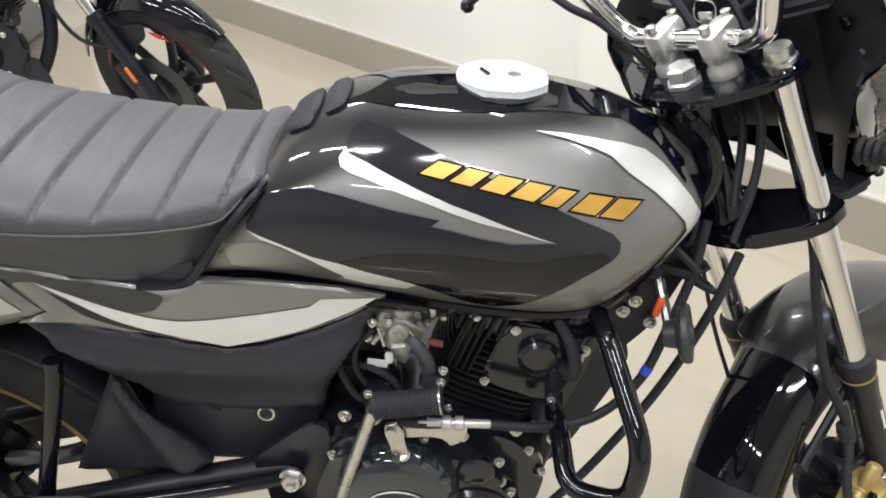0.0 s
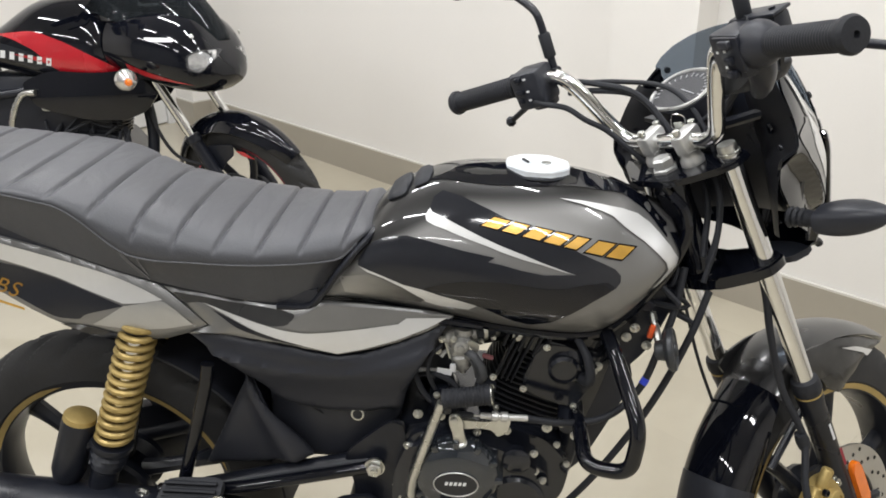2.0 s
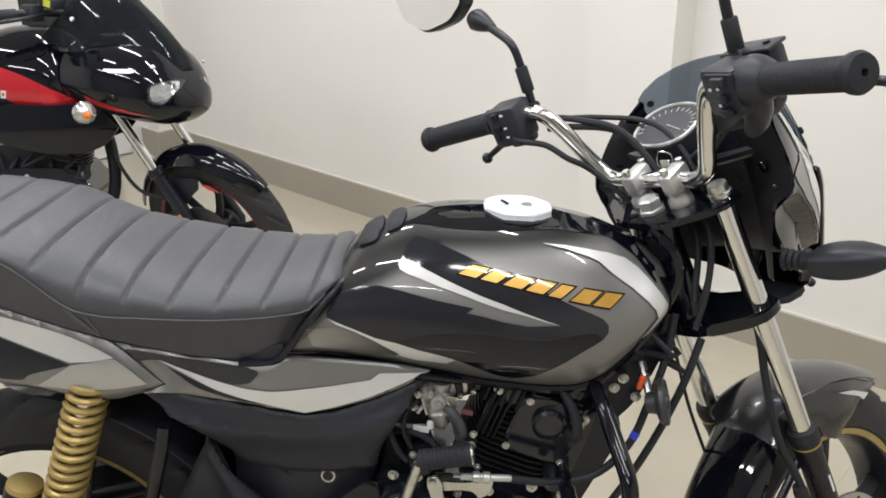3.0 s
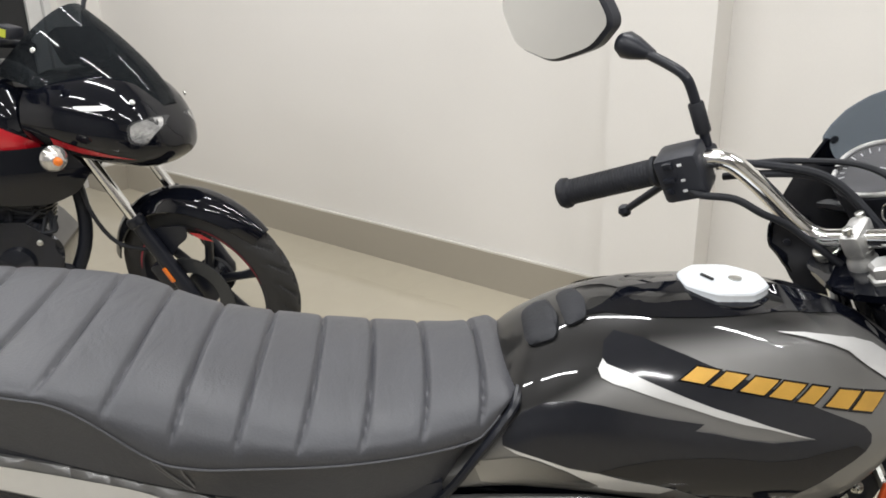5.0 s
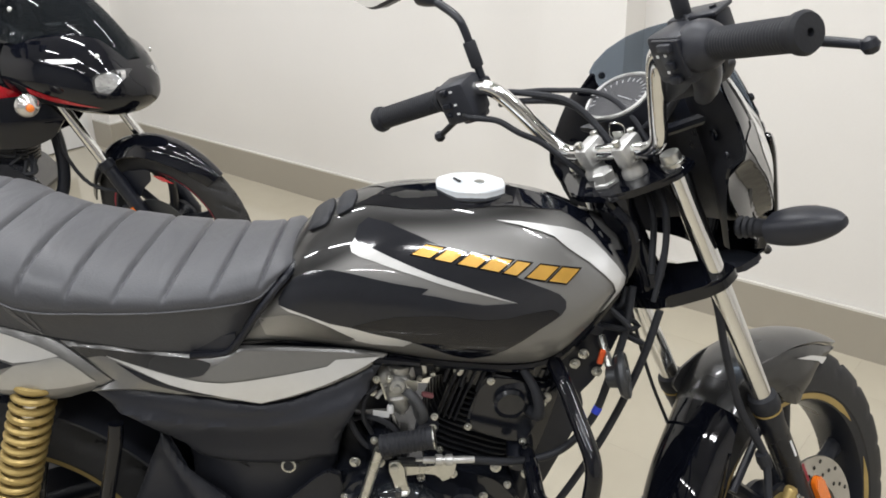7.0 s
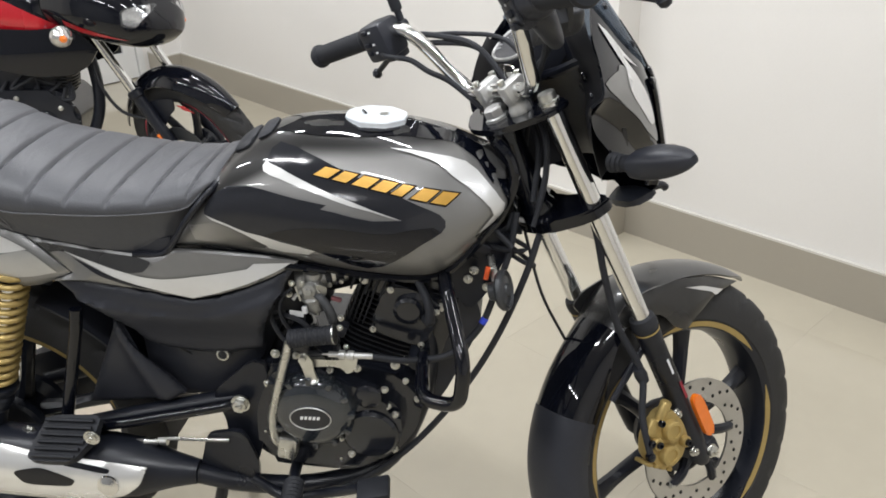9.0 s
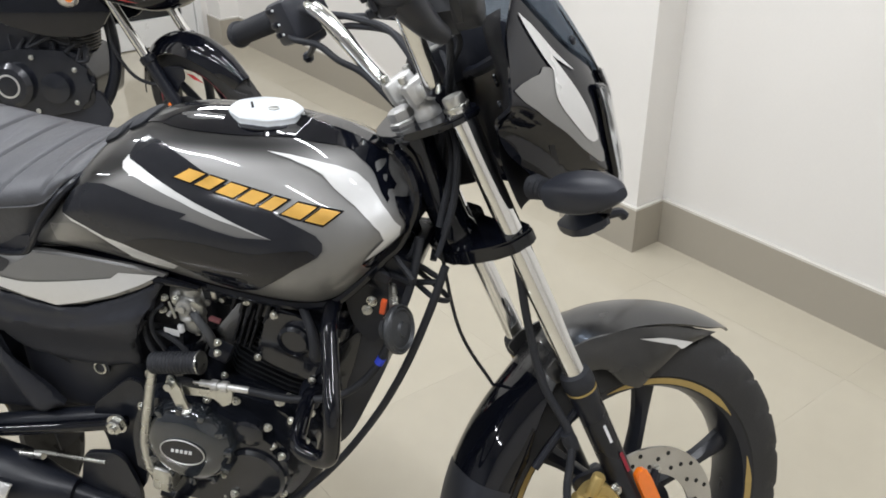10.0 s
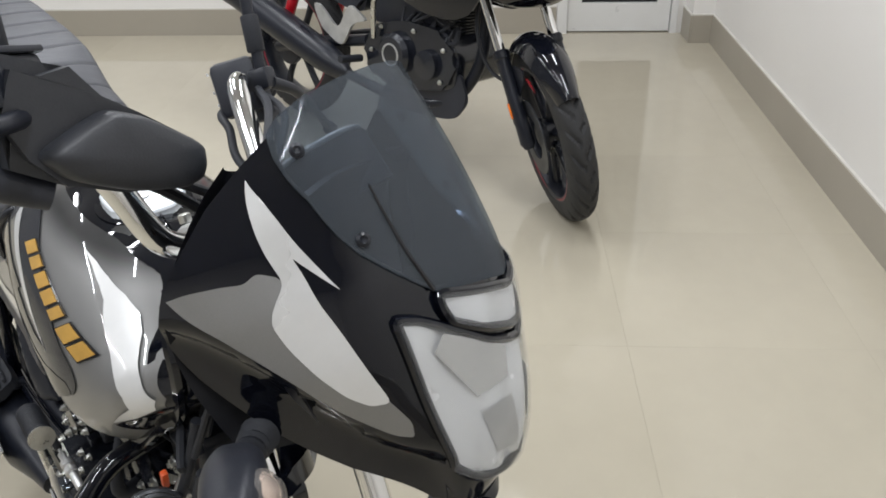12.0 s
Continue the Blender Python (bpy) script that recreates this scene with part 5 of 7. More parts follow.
def mirrored(half):
    """A whole outline from its right half, given from the top middle down to the bottom middle."""
    return half + [(-p[0], *p[1:]) for p in reversed(half) if abs(p[0]) > 1e-6]


GRID = (0.03, 0.007)
VIS = [(0, -0.128, 1), (-0.25, -0.127), (-0.55, -0.124), (-0.78, -0.117), (-0.87, -0.107), (-0.86, -0.097), (-0.80, -0.0885), (-0.721, -0.073), (-0.62, -0.046), (-0.55, -0.017), (-0.503, 0.0), (-0.41, 0.024), (-0.332, 0.044), (0, 0.060, 1)]
SMOKE = glassy("smoked plastic", (0.50, 0.55, 0.61), 0.20, 0.05)
visor = part("visor", patch(mirrored(VIS), csurf, thick=0.003, edge=0.0, lift=0.004, steps=GRID), SMOKE, bike, "smoked plastic fly screen with a scratched surface", 50)
BODY = [(0, 0.056, 1), (-0.332, 0.040), (-0.41, 0.020), (-0.503, -0.004), (-0.55, -0.021), (-0.62, -0.050), (-0.721, -0.077), (-0.80, -0.093), (-0.86, -0.096), (-0.95, -0.06), (-1.0, -0.015), (-1.0, 0.018), (-0.95, 0.062), (-0.87, 0.115), (-0.77, 0.170), (-0.6, 0.222), (-0.3, 0.248), (0, 0.250, 1)]
cowl = part("headlamp_cowl", patch(mirrored(BODY), csurf, thick=0.004, edge=0.0, steps=GRID), BLACKGLOSS, bike, "black and graphite headlamp fairing", 50)
for sg in (-1, 1):
    for poly, m, lf, nm in (
        ([(-0.985, -0.008, 1), (-0.941, -0.009), (-0.855, -0.007), (-0.796, -0.004), (-0.765, -0.009), (-0.70, 0.0), (-0.62, 0.06), (-0.55, 0.11), (-0.515, 0.135), (-0.53, 0.149), (-0.58, 0.141), (-0.679, 0.106), (-0.745, 0.073), (-0.805, 0.047), (-0.855, 0.028), (-0.935, 0.007)], GRAPHITE, 0.0012, "graphite side field"),
        ([(-0.84, -0.072, 1), (-0.763, -0.056), (-0.705, -0.038), (-0.621, -0.004), (-0.567, 0.0195, 1), (-0.673, -0.011, 1), (-0.648, 0.004), (-0.60, 0.042), (-0.572, 0.080), (-0.542, 0.113), (-0.596, 0.1105), (-0.64, 0.098), (-0.682, 0.076), (-0.716, 0.051), (-0.738, 0.029), (-0.73, 0.019), (-0.70, 0.003), (-0.738, -0.017), (-0.78, -0.040)], SILVER, 0.0020, "silver side flash"),
    ):
        pl = rounded([(-sg * p[0], *p[1:]) for p in poly], 3)
        part("decal", patch(pl, csurf, lift=lf, steps=GRID), m, cowl, nm, 60)
DRL = [(0, 0.067, 1), (-0.031, 0.066), (-0.2, 0.056), (-0.332, 0.046), (-0.331, 0.059), (-0.315, 0.071), (-0.2, 0.087), (-0.051, 0.099), (0, 0.100, 1)]
LENS = [(0, 0.112, 1), (-0.075, 0.108), (-0.2, 0.097), (-0.317, 0.077), (-0.407, 0.059), (-0.468, 0.053), (-0.465, 0.075), (-0.458, 0.102), (-0.455, 0.14), (-0.455, 0.183), (-0.42, 0.198), (-0.349, 0.207), (-0.2, 0.211), (0, 0.213, 1)]
CLEAR = glassy("clear lens", (0.97, 0.975, 0.98), 0.14, 0.03)
REFLECTOR = mat("lamp reflector", (0.93, 0.935, 0.94), 0.22, 0.25, 0.03, 30)


def lamp_bowl(p, c):
    """The fluted reflector behind the lens."""
    pt, n = csurf(p, c)
    step = 0.5 + 0.5 * math.sin(p * 26 + 9 * c)
    return pt + n * 0.004 * step, n


for nm, poly, lb in (("running_light", DRL, "clear running light"), ("headlamp", LENS, "clear headlamp lens")):
    bowl = part(nm, patch(rounded(mirrored(poly), 3), lamp_bowl, thick=0.002, lift=0.0015, steps=(0.02, 0.012)), REFLECTOR, cowl, lb, 50)
    part("lens", patch(rounded(mirrored(poly), 3), csurf, thick=0.002, edge=0.0, lift=0.0095, steps=GRID), CLEAR, bowl, "clear plastic lens", 50)
    rim = [csurf(p[0], p[1]) for p in rounded(mirrored(poly), 3)]
    part("bezel", sweep([p + n * 0.004 for p, n in rim] + [rim[0][0] + rim[0][1] * 0.004], 0.0042, 8, 1), BLACKGLOSS, cowl)
for sg in (-1, 1):
    for poly, m in (([(0.12, 0.110, 1), (0.36, 0.074, 1), (0.40, 0.085, 1), (0.30, 0.135, 1), (0.14, 0.135, 1)], CHROME), ([(0.14, 0.150, 1), (0.30, 0.150, 1), (0.27, 0.190, 1), (0.10, 0.195, 1)], CAST)):
        part("facet", patch([(-sg * q[0], q[1]) for q in poly], csurf, lift=0.0068, steps=GRID), m, cowl, "bright reflector facet")
for sg in (-1, 1):
    fold = [csurf(sg * p, c) for p, c in ((0.43, -0.045), (0.405, -0.02), (0.375, 0.01), (0.338, 0.042))]
    part("fold", sweep([p + n * 0.0045 for p, n in fold], lambda t: 0.0008 + 0.0012 * t, 6, 3), BLACKGLOSS, visor, "fold line")
for p, c in ((-0.67, -0.081), (-0.487, -0.009), (0.67, -0.081), (0.487, -0.009)):
    pt, n = csurf(p, c)
    part("screw", lathe([(0.0055, 0.004), (0.0055, 0.0065), (0.003, 0.0085), (0.0012, 0.007)], pt, n, 14), SATIN, visor, "black screw")
# lower lip, tab
part("cowl_lip", steer(prism(rounded([(-0.045, 0), (-0.035, 0.012), (0, 0.020), (0.035, 0.012), (0.045, 0), (0.03, -0.04), (-0.03, -0.04)]), (0.185, 0, 0.243), (0, 1, 0), (1, 0, 0), -0.012, 0.003)), PLASTIC, cowl)
part("cowl_tab", steer(sweep([(0.195, -0.03, 0.245), (0.215, -0.03, 0.252), (0.222, -0.03, 0.262)], 0.007, 8)), SATIN, cowl)
# inner dash with the gauge
HORNGREY = mat("grey enamel", (0.055, 0.058, 0.063), 0.4, 0.4, 0.15, 20)
INNER = mat("dull black plastic", (0.0075, 0.008, 0.011), 0.5, 0.0, 0.25, 9, bump=0.1, fine=500, spec=0.3)
for sg in (-1, 1):
    rings = []
    for k in range(15):
        c = -0.085 + 0.225 * k / 14
        rim = STM.inverted() @ cowl_pt(sg * 0.985, c)
        deep = Vector((0.118, sg * (0.070 - 0.2 * max(0.0, c - 0.1)), c + 0.010))
        bow = Vector((-0.012, 0, 0))
        rings.append([rim.lerp(deep, t) + bow * math.sin(math.pi * t) for t in [j / 8 for j in range(9)]])
    wing = part("inner_fairing", steer(loft(rings, False, False)), INNER, cowl, "dull black inner fairing", 60)
    hole = Vector((0.088, sg * 0.128, -0.017))
    part("hole", steer(lathe([(0.008, 0.0), (0.008, 0.003), (0.006, 0.0035), (0.001, 0.0035)], hole + Vector((-0.006, 0, 0)), (-0.85, -sg * 0.5, 0), 16)), BLACKGLOSS, wing)
    part("screw", steer(lathe([(0.0045, 0), (0.0045, 0.003), (0.001, 0.004)], (0.066, sg * 0.150, 0.004), (-0.85, -sg * 0.5, 0), 12)), SATIN, wing)
dash = patch(rounded([(-0.135, 0.06), (-0.128, 0.0), (-0.112, -0.040), (-0.05, -0.058), (0.05, -0.058), (0.112, -0.040), (0.128, 0.0), (0.135, 0.06), (0.10, 0.14), (-0.10, 0.14)]), lambda u, v: (Vector((0.118 + 0.55 * -min(0, v) * 0.5 + 0.02 * math.cos(u * 14) - 0.10 * max(0, v), u, v)), Vector((-1, 0, -0.2)).normalized()), 0.02, 0.006, 0.008)
dash = part("dash_panel", steer(dash), SATIN, bike, "black plastic instrument panel")
gm = Vector((0.112, 0.033, -0.069))
gx, gy = Vector((0, 1, 0)), Vector((0.95, 0, -0.31)).normalized()
oval = [(0.051 * math.copysign(abs(math.cos(q)) ** 0.85, math.cos(q)), 0.040 * math.copysign(abs(math.sin(q)) ** 0.85, math.sin(q))) for q in [2 * math.pi * k / 48 for k in range(48)]]
DIAL = mat("dial face", (0.03, 0.032, 0.036), 0.35)
pod = part("gauge_pod", steer(prism([(1.12 * u, 1.16 * v) for u, v in oval], gm, gx, gy, -0.05, 0.0)), PLASTIC, dash)
fn = gx.cross(gy).normalized()
part("dial", steer(prism(oval, gm + fn * 0.001, gx, gy, 0.001)), DIAL, pod, "dark dial")
part("bezel", sweep(sv(*[gm + gx * u * 1.04 + gy * v * 1.05 + fn * 0.003 for u, v in oval + oval[:1]]), 0.0032, 8, 1), CARBGREY, pod, "dull grey bezel ring")
for k in range(17):
    q = radians(200 - 220 * k / 16)
    c = gm + gx * 0.041 * math.cos(q) + gy * (0.030 * math.sin(q) - 0.002) + fn * 0.003
    d = (gx * math.cos(q) + gy * math.sin(q)).normalized()
    part("tick", sweep(sv(c, c + d * (0.005 if k % 2 else 0.008)), 0.0008, 5, 1), WHITEFILM, pod)
part("needle", sweep(sv(gm + fn * 0.004, gm + fn * 0.004 - gx * 0.032 - gy * 0.012), 0.0008, 6, 1), WHITEFILM, pod, "thin needle")
part("gauge_glass", steer(prism(oval, gm + fn * 0.006, gx, gy, 0.001)), glassy("gauge glass", (0.95, 0.95, 0.96), 0.06, 0.02), pod)
part("cross_beam", sweep(sv((0.10, -0.12, -0.035), (0.10, 0, -0.015), (0.10, 0.12, -0.035)), 0.008, 8), SATIN, dash)

# turn indicators
AMBER = glassy("clear indicator lens", (0.95, 0.9, 0.86), 0.25, 0.05)
AMBERBOWL = mat("indicator bowl", (0.80, 0.68, 0.61), 0.25, 0.6, 0.3, 60)
for sg in (-1, 1):
    prof = [(0.012, 0)]
    for k in range(5):
        prof += [(0.016 - 0.001 * k, 0.004 + 0.008 * k), (0.012, 0.008 + 0.008 * k)]
    ax = Vector((0.15, sg * 1.0, 0.12)).normalized()
    ind = part("indicator", steer(lathe(prof, (0.075, sg * 0.118, 0.118), ax, 18)), RUBBER, bike, "black turn indicator with a clear lens", 25)
    rings = []
    for k in range(13):
        t = k / 12
        c = Vector((0.082, sg * 0.164, 0.122)) + ax * 0.080 * t
        rr = 0.0205 * math.sin(math.pi * min(1, 0.22 + 0.76 * t)) ** 0.48 + 0.001
        rings.append([c + Vector((1.25 * rr * math.copysign(abs(math.cos(q)) ** 0.7, math.cos(q)) + 0.02 * t, 0, 1.0 * rr * math.copysign(abs(math.sin(q)) ** 0.7, math.sin(q)))) for q in [2 * math.pi * j / 20 for j in range(20)]])
    part("shell", steer(loft(rings)), PLASTIC, ind)
    c = Vector((0.121, sg * 0.204, 0.131))
    part("reflector", steer(lathe([(0.001, 0.007), (0.009, 0.005), (0.0155, 0.0), (0.0185, -0.006)], c, (1, sg * 0.35, 0.05), 24)), AMBERBOWL, ind, "orange and silver bowl")
    part("lens", steer(lathe([(0.001, 0.011), (0.011, 0.009), (0.017, 0.004), (0.0205, -0.006)], c, (1, sg * 0.35, 0.05), 24)), AMBER, ind, "clear indicator lens")

# ---- engine, frame and running gear ----
eng = part("crankcase", prism(rounded([(0.500, 0.335), (0.53, 0.31), (0.66, 0.30), (0.735, 0.322), (0.79, 0.40), (0.80, 0.455), (0.76, 0.505), (0.68, 0.53), (0.60, 0.535), (0.53, 0.515), (0.505, 0.44)]), (0, 0.11, 0), (1, 0, 0), (0, 0, 1), 0.215, 0.012), ENGINE, bike, "black enamelled engine case")
part("clutch_case", prism(rounded([(0.52, 0.36), (0.60, 0.335), (0.72, 0.34), (0.77, 0.40), (0.765, 0.455), (0.70, 0.50), (0.62, 0.53), (0.555, 0.52), (0.525, 0.45)]), (0, -0.10, 0), (1, 0, 0), (0, 0, 1), 0.035, 0.012), ENGINE, eng)
COVERGLOSS = mat("smoked gloss cover", (0.030, 0.036, 0.045), 0.10, 0.35, 0.35, 18, coat=1.0)
cov = part("clutch_cover", lathe([(0.068, 0), (0.068, 0.012), (0.063, 0.020), (0.055, 0.0262), (0.044, 0.0296), (0.030, 0.0312), (0.014, 0.0319), (0.001, 0.032)], (0.625, -0.134, 0.460), (0, -1, 0), 48), COVERGLOSS, eng, "gloss black round clutch cover")
for k in range(12):
    q = 2 * math.pi * k / 12
    part("cover_rib", box((0.625 + 0.064 * math.cos(q), -0.146, 0.460 + 0.064 * math.sin(q)), (0.014, 0.026, 0.010), Euler((0, -q, 0)).to_matrix(), 0.003), COVERGLOSS, cov)
oval = [(0.032 * math.cos(q), 0.021 * math.sin(q)) for q in [2 * math.pi * k / 36 for k in range(36)]]
part("emblem_ring", sweep([Vector((0.625 + u * 1.05, -0.1675, 0.460 + v * 1.05)) for u, v in oval + oval[:1]], 0.0010, 6, 1), CAST, cov, "silver oval ring")
part("emblem", prism(oval, (0.625, -0.1660, 0.460), (1, 0, 0), (0, 0, 1), 0.0012), DARKGREY, cov, "dark oval emblem")
for k in range(5):
    part("mark", prism(bar(0, 0.6, 0, 1, 0.2), (0.608 + 0.0068 * k, -0.1680, 0.459), (0.0076, 0, 0), (0, 0, 0.006), 0.0006), WHITEFILM, cov, "white bar mark")
oc = part("oil_cover", lathe([(0.047, 0), (0.047, 0.010), (0.042, 0.015), (0.001, 0.016)], (0.715, -0.128, 0.408), (0, -1, 0), 36), ENGINE, eng, "round black oil filter cover")
part("oil_plug", lathe([(0.022, 0), (0.022, 0.012), (0.018, 0.015), (0.001, 0.015)], (0.715, -0.126, 0.485), (0, -1, 0), 26), ENGINE, eng)
bolts("case_bolt", [(0.548, -0.128, 0.50), (0.535, -0.128, 0.405), (0.575, -0.128, 0.355), (0.66, -0.128, 0.352), (0.752, -0.128, 0.372), (0.757, -0.128, 0.445), (0.70, -0.128, 0.535), (0.655, -0.128, 0.53), (0.742, -0.128, 0.495), (0.682, -0.144, 0.372)], (0, -1, 0), 0.0050, eng)
bolts("case_bolt", [(0.546, -0.124, 0.484), (0.526, -0.118, 0.415), (0.593, -0.118, 0.587), (0.776, -0.122, 0.509), (0.793, -0.118, 0.471), (0.746, -0.127, 0.461), (0.72, -0.13, 0.434), (0.677, -0.112, 0.619), (0.674, -0.112, 0.601), (0.683, -0.118, 0.569), (0.665, -0.132, 0.395), (0.729, -0.13, 0.387)], (0, -1, 0), 0.0042, eng)
bolts("case_nut", [(0.564, -0.116, 0.550), (0.760, -0.118, 0.536), (0.780, -0.126, 0.552), (0.803, -0.118, 0.524)], (0, -1, 0), 0.0062, eng)
# finned cylinder and head, leaning ahead
CX, CZ = Vector((0.93, 0, -0.36)).normalized(), Vector((0.36, 0, 0.93)).normalized()
c0 = Vector((0.712, 0, 0.505))
part("cylinder", prism(rounded([(-0.055, -0.055), (0.055, -0.055), (0.055, 0.055), (-0.055, 0.055)]), c0, CX, (0, 1, 0), 0.16), ENGINE, eng)
for k in range(13):
    h = 0.010 + 0.0098 * k
    g = 0.068 + 0.003 * math.sin(k * 0.5)
    part("fin", prism(rounded([(-g, -0.068), (g, -0.068), (g, 0.068), (-g, 0.068)], 3), c0 + CZ * h, CX, (0, 1, 0), 0.0034), FINS, eng)
hd = c0 + CZ * 0.140
part("cylinder_head", prism(rounded([(-0.085, -0.08), (0.085, -0.08), (0.085, 0.08), (-0.085, 0.08)], 3), hd, CX, (0, 1, 0), 0.030, 0.006), ENGINE, eng)
part("head_cover", prism(rounded([(-0.075, -0.07), (0.075, -0.07), (0.075, 0.07), (-0.075, 0.07)], 3), hd + CZ * 0.031, CX, (0, 1, 0), 0.026, 0.010), ENGINE, eng)
part("head_boss", lathe([(0.026, 0), (0.026, 0.014), (0.018, 0.018), (0.001, 0.018)], hd + CZ * 0.006 + CX * 0.03 + Vector((0, -0.078, 0)), (0, -1, 0), 24), ENGINE, eng)
for k in range(6):
    part("head_rib", box(hd + CZ * 0.02 + CX * (-0.075 + 0.012 * k) + Vector((0, -0.083, 0)), (0.004, 0.012, 0.05), Euler((0, 0.37, 0)).to_matrix(), 0.001), FINS, eng)
part("plug_cap", sweep([hd + CX * 0.045 + Vector((0, -0.08, -0.01)), hd + CX * 0.06 + Vector((0, -0.115, 0.005)), hd + CX * 0.055 + Vector((0, -0.11, 0.04)), hd + CX * 0.02 + Vector((0, -0.08, 0.075))], lambda t: 0.010 - 0.005 * t, 10), RUBBER, eng, "black spark plug cap and lead")
bolts("head_bolt", [tuple(hd + CX * a + CZ * 0.015 + Vector((0, -0.081, 0))) for a in (-0.06, 0.07)], (0, -1, 0), 0.006, eng)
# carburettor and intake
cb = part("carburettor", box((0.628, -0.078, 0.655), (0.030, 0.040, 0.040), Euler((0.1, 0.25, 0)).to_matrix(), 0.008, segs=3), CARBGREY, bike, "dull cast metal carburettor")
part("throat", lathe([(0.017, -0.034), (0.019, -0.030), (0.019, -0.02), (0.016, -0.014), (0.016, 0.02)], (0.634, -0.070, 0.668), (1, 0.2, 0.12), 22), CARBGREY, cb)
part("bowl", lathe([(0.016, 0), (0.019, 0.003), (0.019, 0.006), (0.016, 0.008), (0.0155, 0.022), (0.010, 0.030), (0.005, 0.031), (0.005, 0.037), (0.001, 0.037)], (0.627, -0.082, 0.642), (0.1, 0, -1), 24), CARBGREY, cb)
part("choke_dial", lathe([(0.012, 0), (0.012, 0.005), (0.010, 0.008), (0.006, 0.009), (0.005, 0.013), (0.001, 0.013)], (0.628, -0.098, 0.662), (0, -1, 0), 20), CARBGREY, cb)
part("fuel_inlet", sweep([(0.612, -0.088, 0.650), (0.603, -0.094, 0.647), (0.598, -0.097, 0.641)], 0.0036, 8, 3), CARBGREY, cb)
part("intake_boot", sweep([(0.646, -0.072, 0.674), (0.672, -0.06, 0.678), (0.70, -0.04, 0.672)], 0.0195, 18), RUBBER, cb, "black rubber intake boot")
for x, z in ((0.654, 0.676), (0.672, 0.679)):
    part("hose_clamp", lathe([(0.0205, 0), (0.0215, 0.001), (0.0215, 0.006), (0.0205, 0.007)], (x, -0.067 + (x - 0.654) * 0.4, z), (1, 0.4, 0.1), 24), ZINC, cb, "bright hose clamp")
    part("clamp_screw", lathe([(0.0042, 0), (0.0042, 0.005), (0.001, 0.006)], (x + 0.004, -0.088 + (x - 0.654) * 0.4, z - 0.010), (0, -1, -0.2), 8), ZINC, cb)
HOSEGREY = mat("grey rubber hose", (0.07, 0.073, 0.08), 0.55, 0.0, 0.2, 30, bump=0.15)
part("fuel_hose", sweep([(0.636, -0.096, 0.652), (0.648, -0.106, 0.648), (0.658, -0.107, 0.632), (0.662, -0.102, 0.612), (0.657, -0.092, 0.598)], 0.0066, 12), HOSEGREY, cb, "grey rubber fuel hose")
part("fuel_hose", sweep([(0.640, -0.092, 0.640), (0.650, -0.098, 0.628), (0.654, -0.094, 0.606)], 0.0050, 10), HOSEGREY, cb, "grey rubber fuel hose")
part("drain_tube", sweep([(0.616, -0.095, 0.630), (0.612, -0.10, 0.598), (0.614, -0.095, 0.56)], 0.0032, 8), RUBBER, cb)
part("cap_tip", lathe([(0.0038, 0), (0.0048, 0.002), (0.0048, 0.011), (0.001, 0.013)], (0.616, -0.100, 0.630), (0.05, 0, -1), 10), WHITEFILM, cb, "white cap")
part("foil_tag", prism([(0, 0), (0.022, -0.003), (0.024, 0.007), (0.001, 0.010)], (0.592, -0.104, 0.616), (1, 0, 0), (0, 0, 1), 0.001), WHITEFILM, cb, "pale tag")
part("pink_plug", box((0.668, -0.096, 0.643), (0.017, 0.008, 0.006), Euler((0, 0.25, 0)).to_matrix(), 0.002), mat("faded red plastic", (0.20, 0.075, 0.08), 0.5), cb, "faded red plug")
bolts("carb_screw", [(0.594, -0.098, 0.652), (0.600, -0.098, 0.672), (0.640, -0.100, 0.645), (0.617, -0.099, 0.673)], (0, -1, 0), 0.0042, cb)
for pts in ([(0.58, -0.08, 0.66), (0.56, -0.10, 0.62), (0.575, -0.11, 0.58), (0.60, -0.11, 0.56)], [(0.56, -0.085, 0.60), (0.59, -0.105, 0.615), (0.62, -0.11, 0.60), (0.63, -0.105, 0.565)], [(0.53, -0.09, 0.56), (0.545, -0.115, 0.60), (0.57, -0.11, 0.64)]):
    part("engine_hose", sweep(pts, 0.004, 8), RUBBER, bike, "thin black hose")
sensor = part("starter_motor", lathe([(0.022, 0), (0.024, 0.01), (0.024, 0.06), (0.018, 0.07)], (0.60, -0.05, 0.565), (0.1, -1, 0.1), 22), ENGINE, bike, "black starter motor")
bolts("motor_bolt", [(0.610, -0.122, 0.578), (0.600, -0.122, 0.552), (0.640, -0.12, 0.545)], (0, -1, 0), 0.005, sensor)
part("sensor_plug", box((0.665, -0.088, 0.585), (0.03, 0.02, 0.024), Euler((0, 0.4, 0)).to_matrix(), 0.004), PLASTIC, bike)

# head side plate, cam cover boss and small fittings
pl = part("head_plate", prism(rounded([(-0.03, -0.055), (0.065, -0.055), (0.07, 0.03), (0.02, 0.045), (-0.03, 0.04)], 3), hd + Vector((0, -0.082, -0.012)), CX, CZ, 0.010, 0.004), ENGINE, eng)
part("cam_boss", lathe([(0.024, 0), (0.024, 0.010), (0.019, 0.014), (0.019, 0.010), (0.001, 0.010)], hd + CX * 0.022 + CZ * -0.002 + Vector((0, -0.090, 0)), (0, -1, 0), 26), ENGINE, pl)
for a, c in ((-0.024, -0.048), (0.058, -0.046), (0.06, 0.022), (-0.02, 0.032)):
    part("plate_bolt", hexbolt(hd + CX * a + CZ * c + Vector((0, -0.093, -0.012)), (0, -1, 0), 0.0045, 0.005), ZINC, pl)
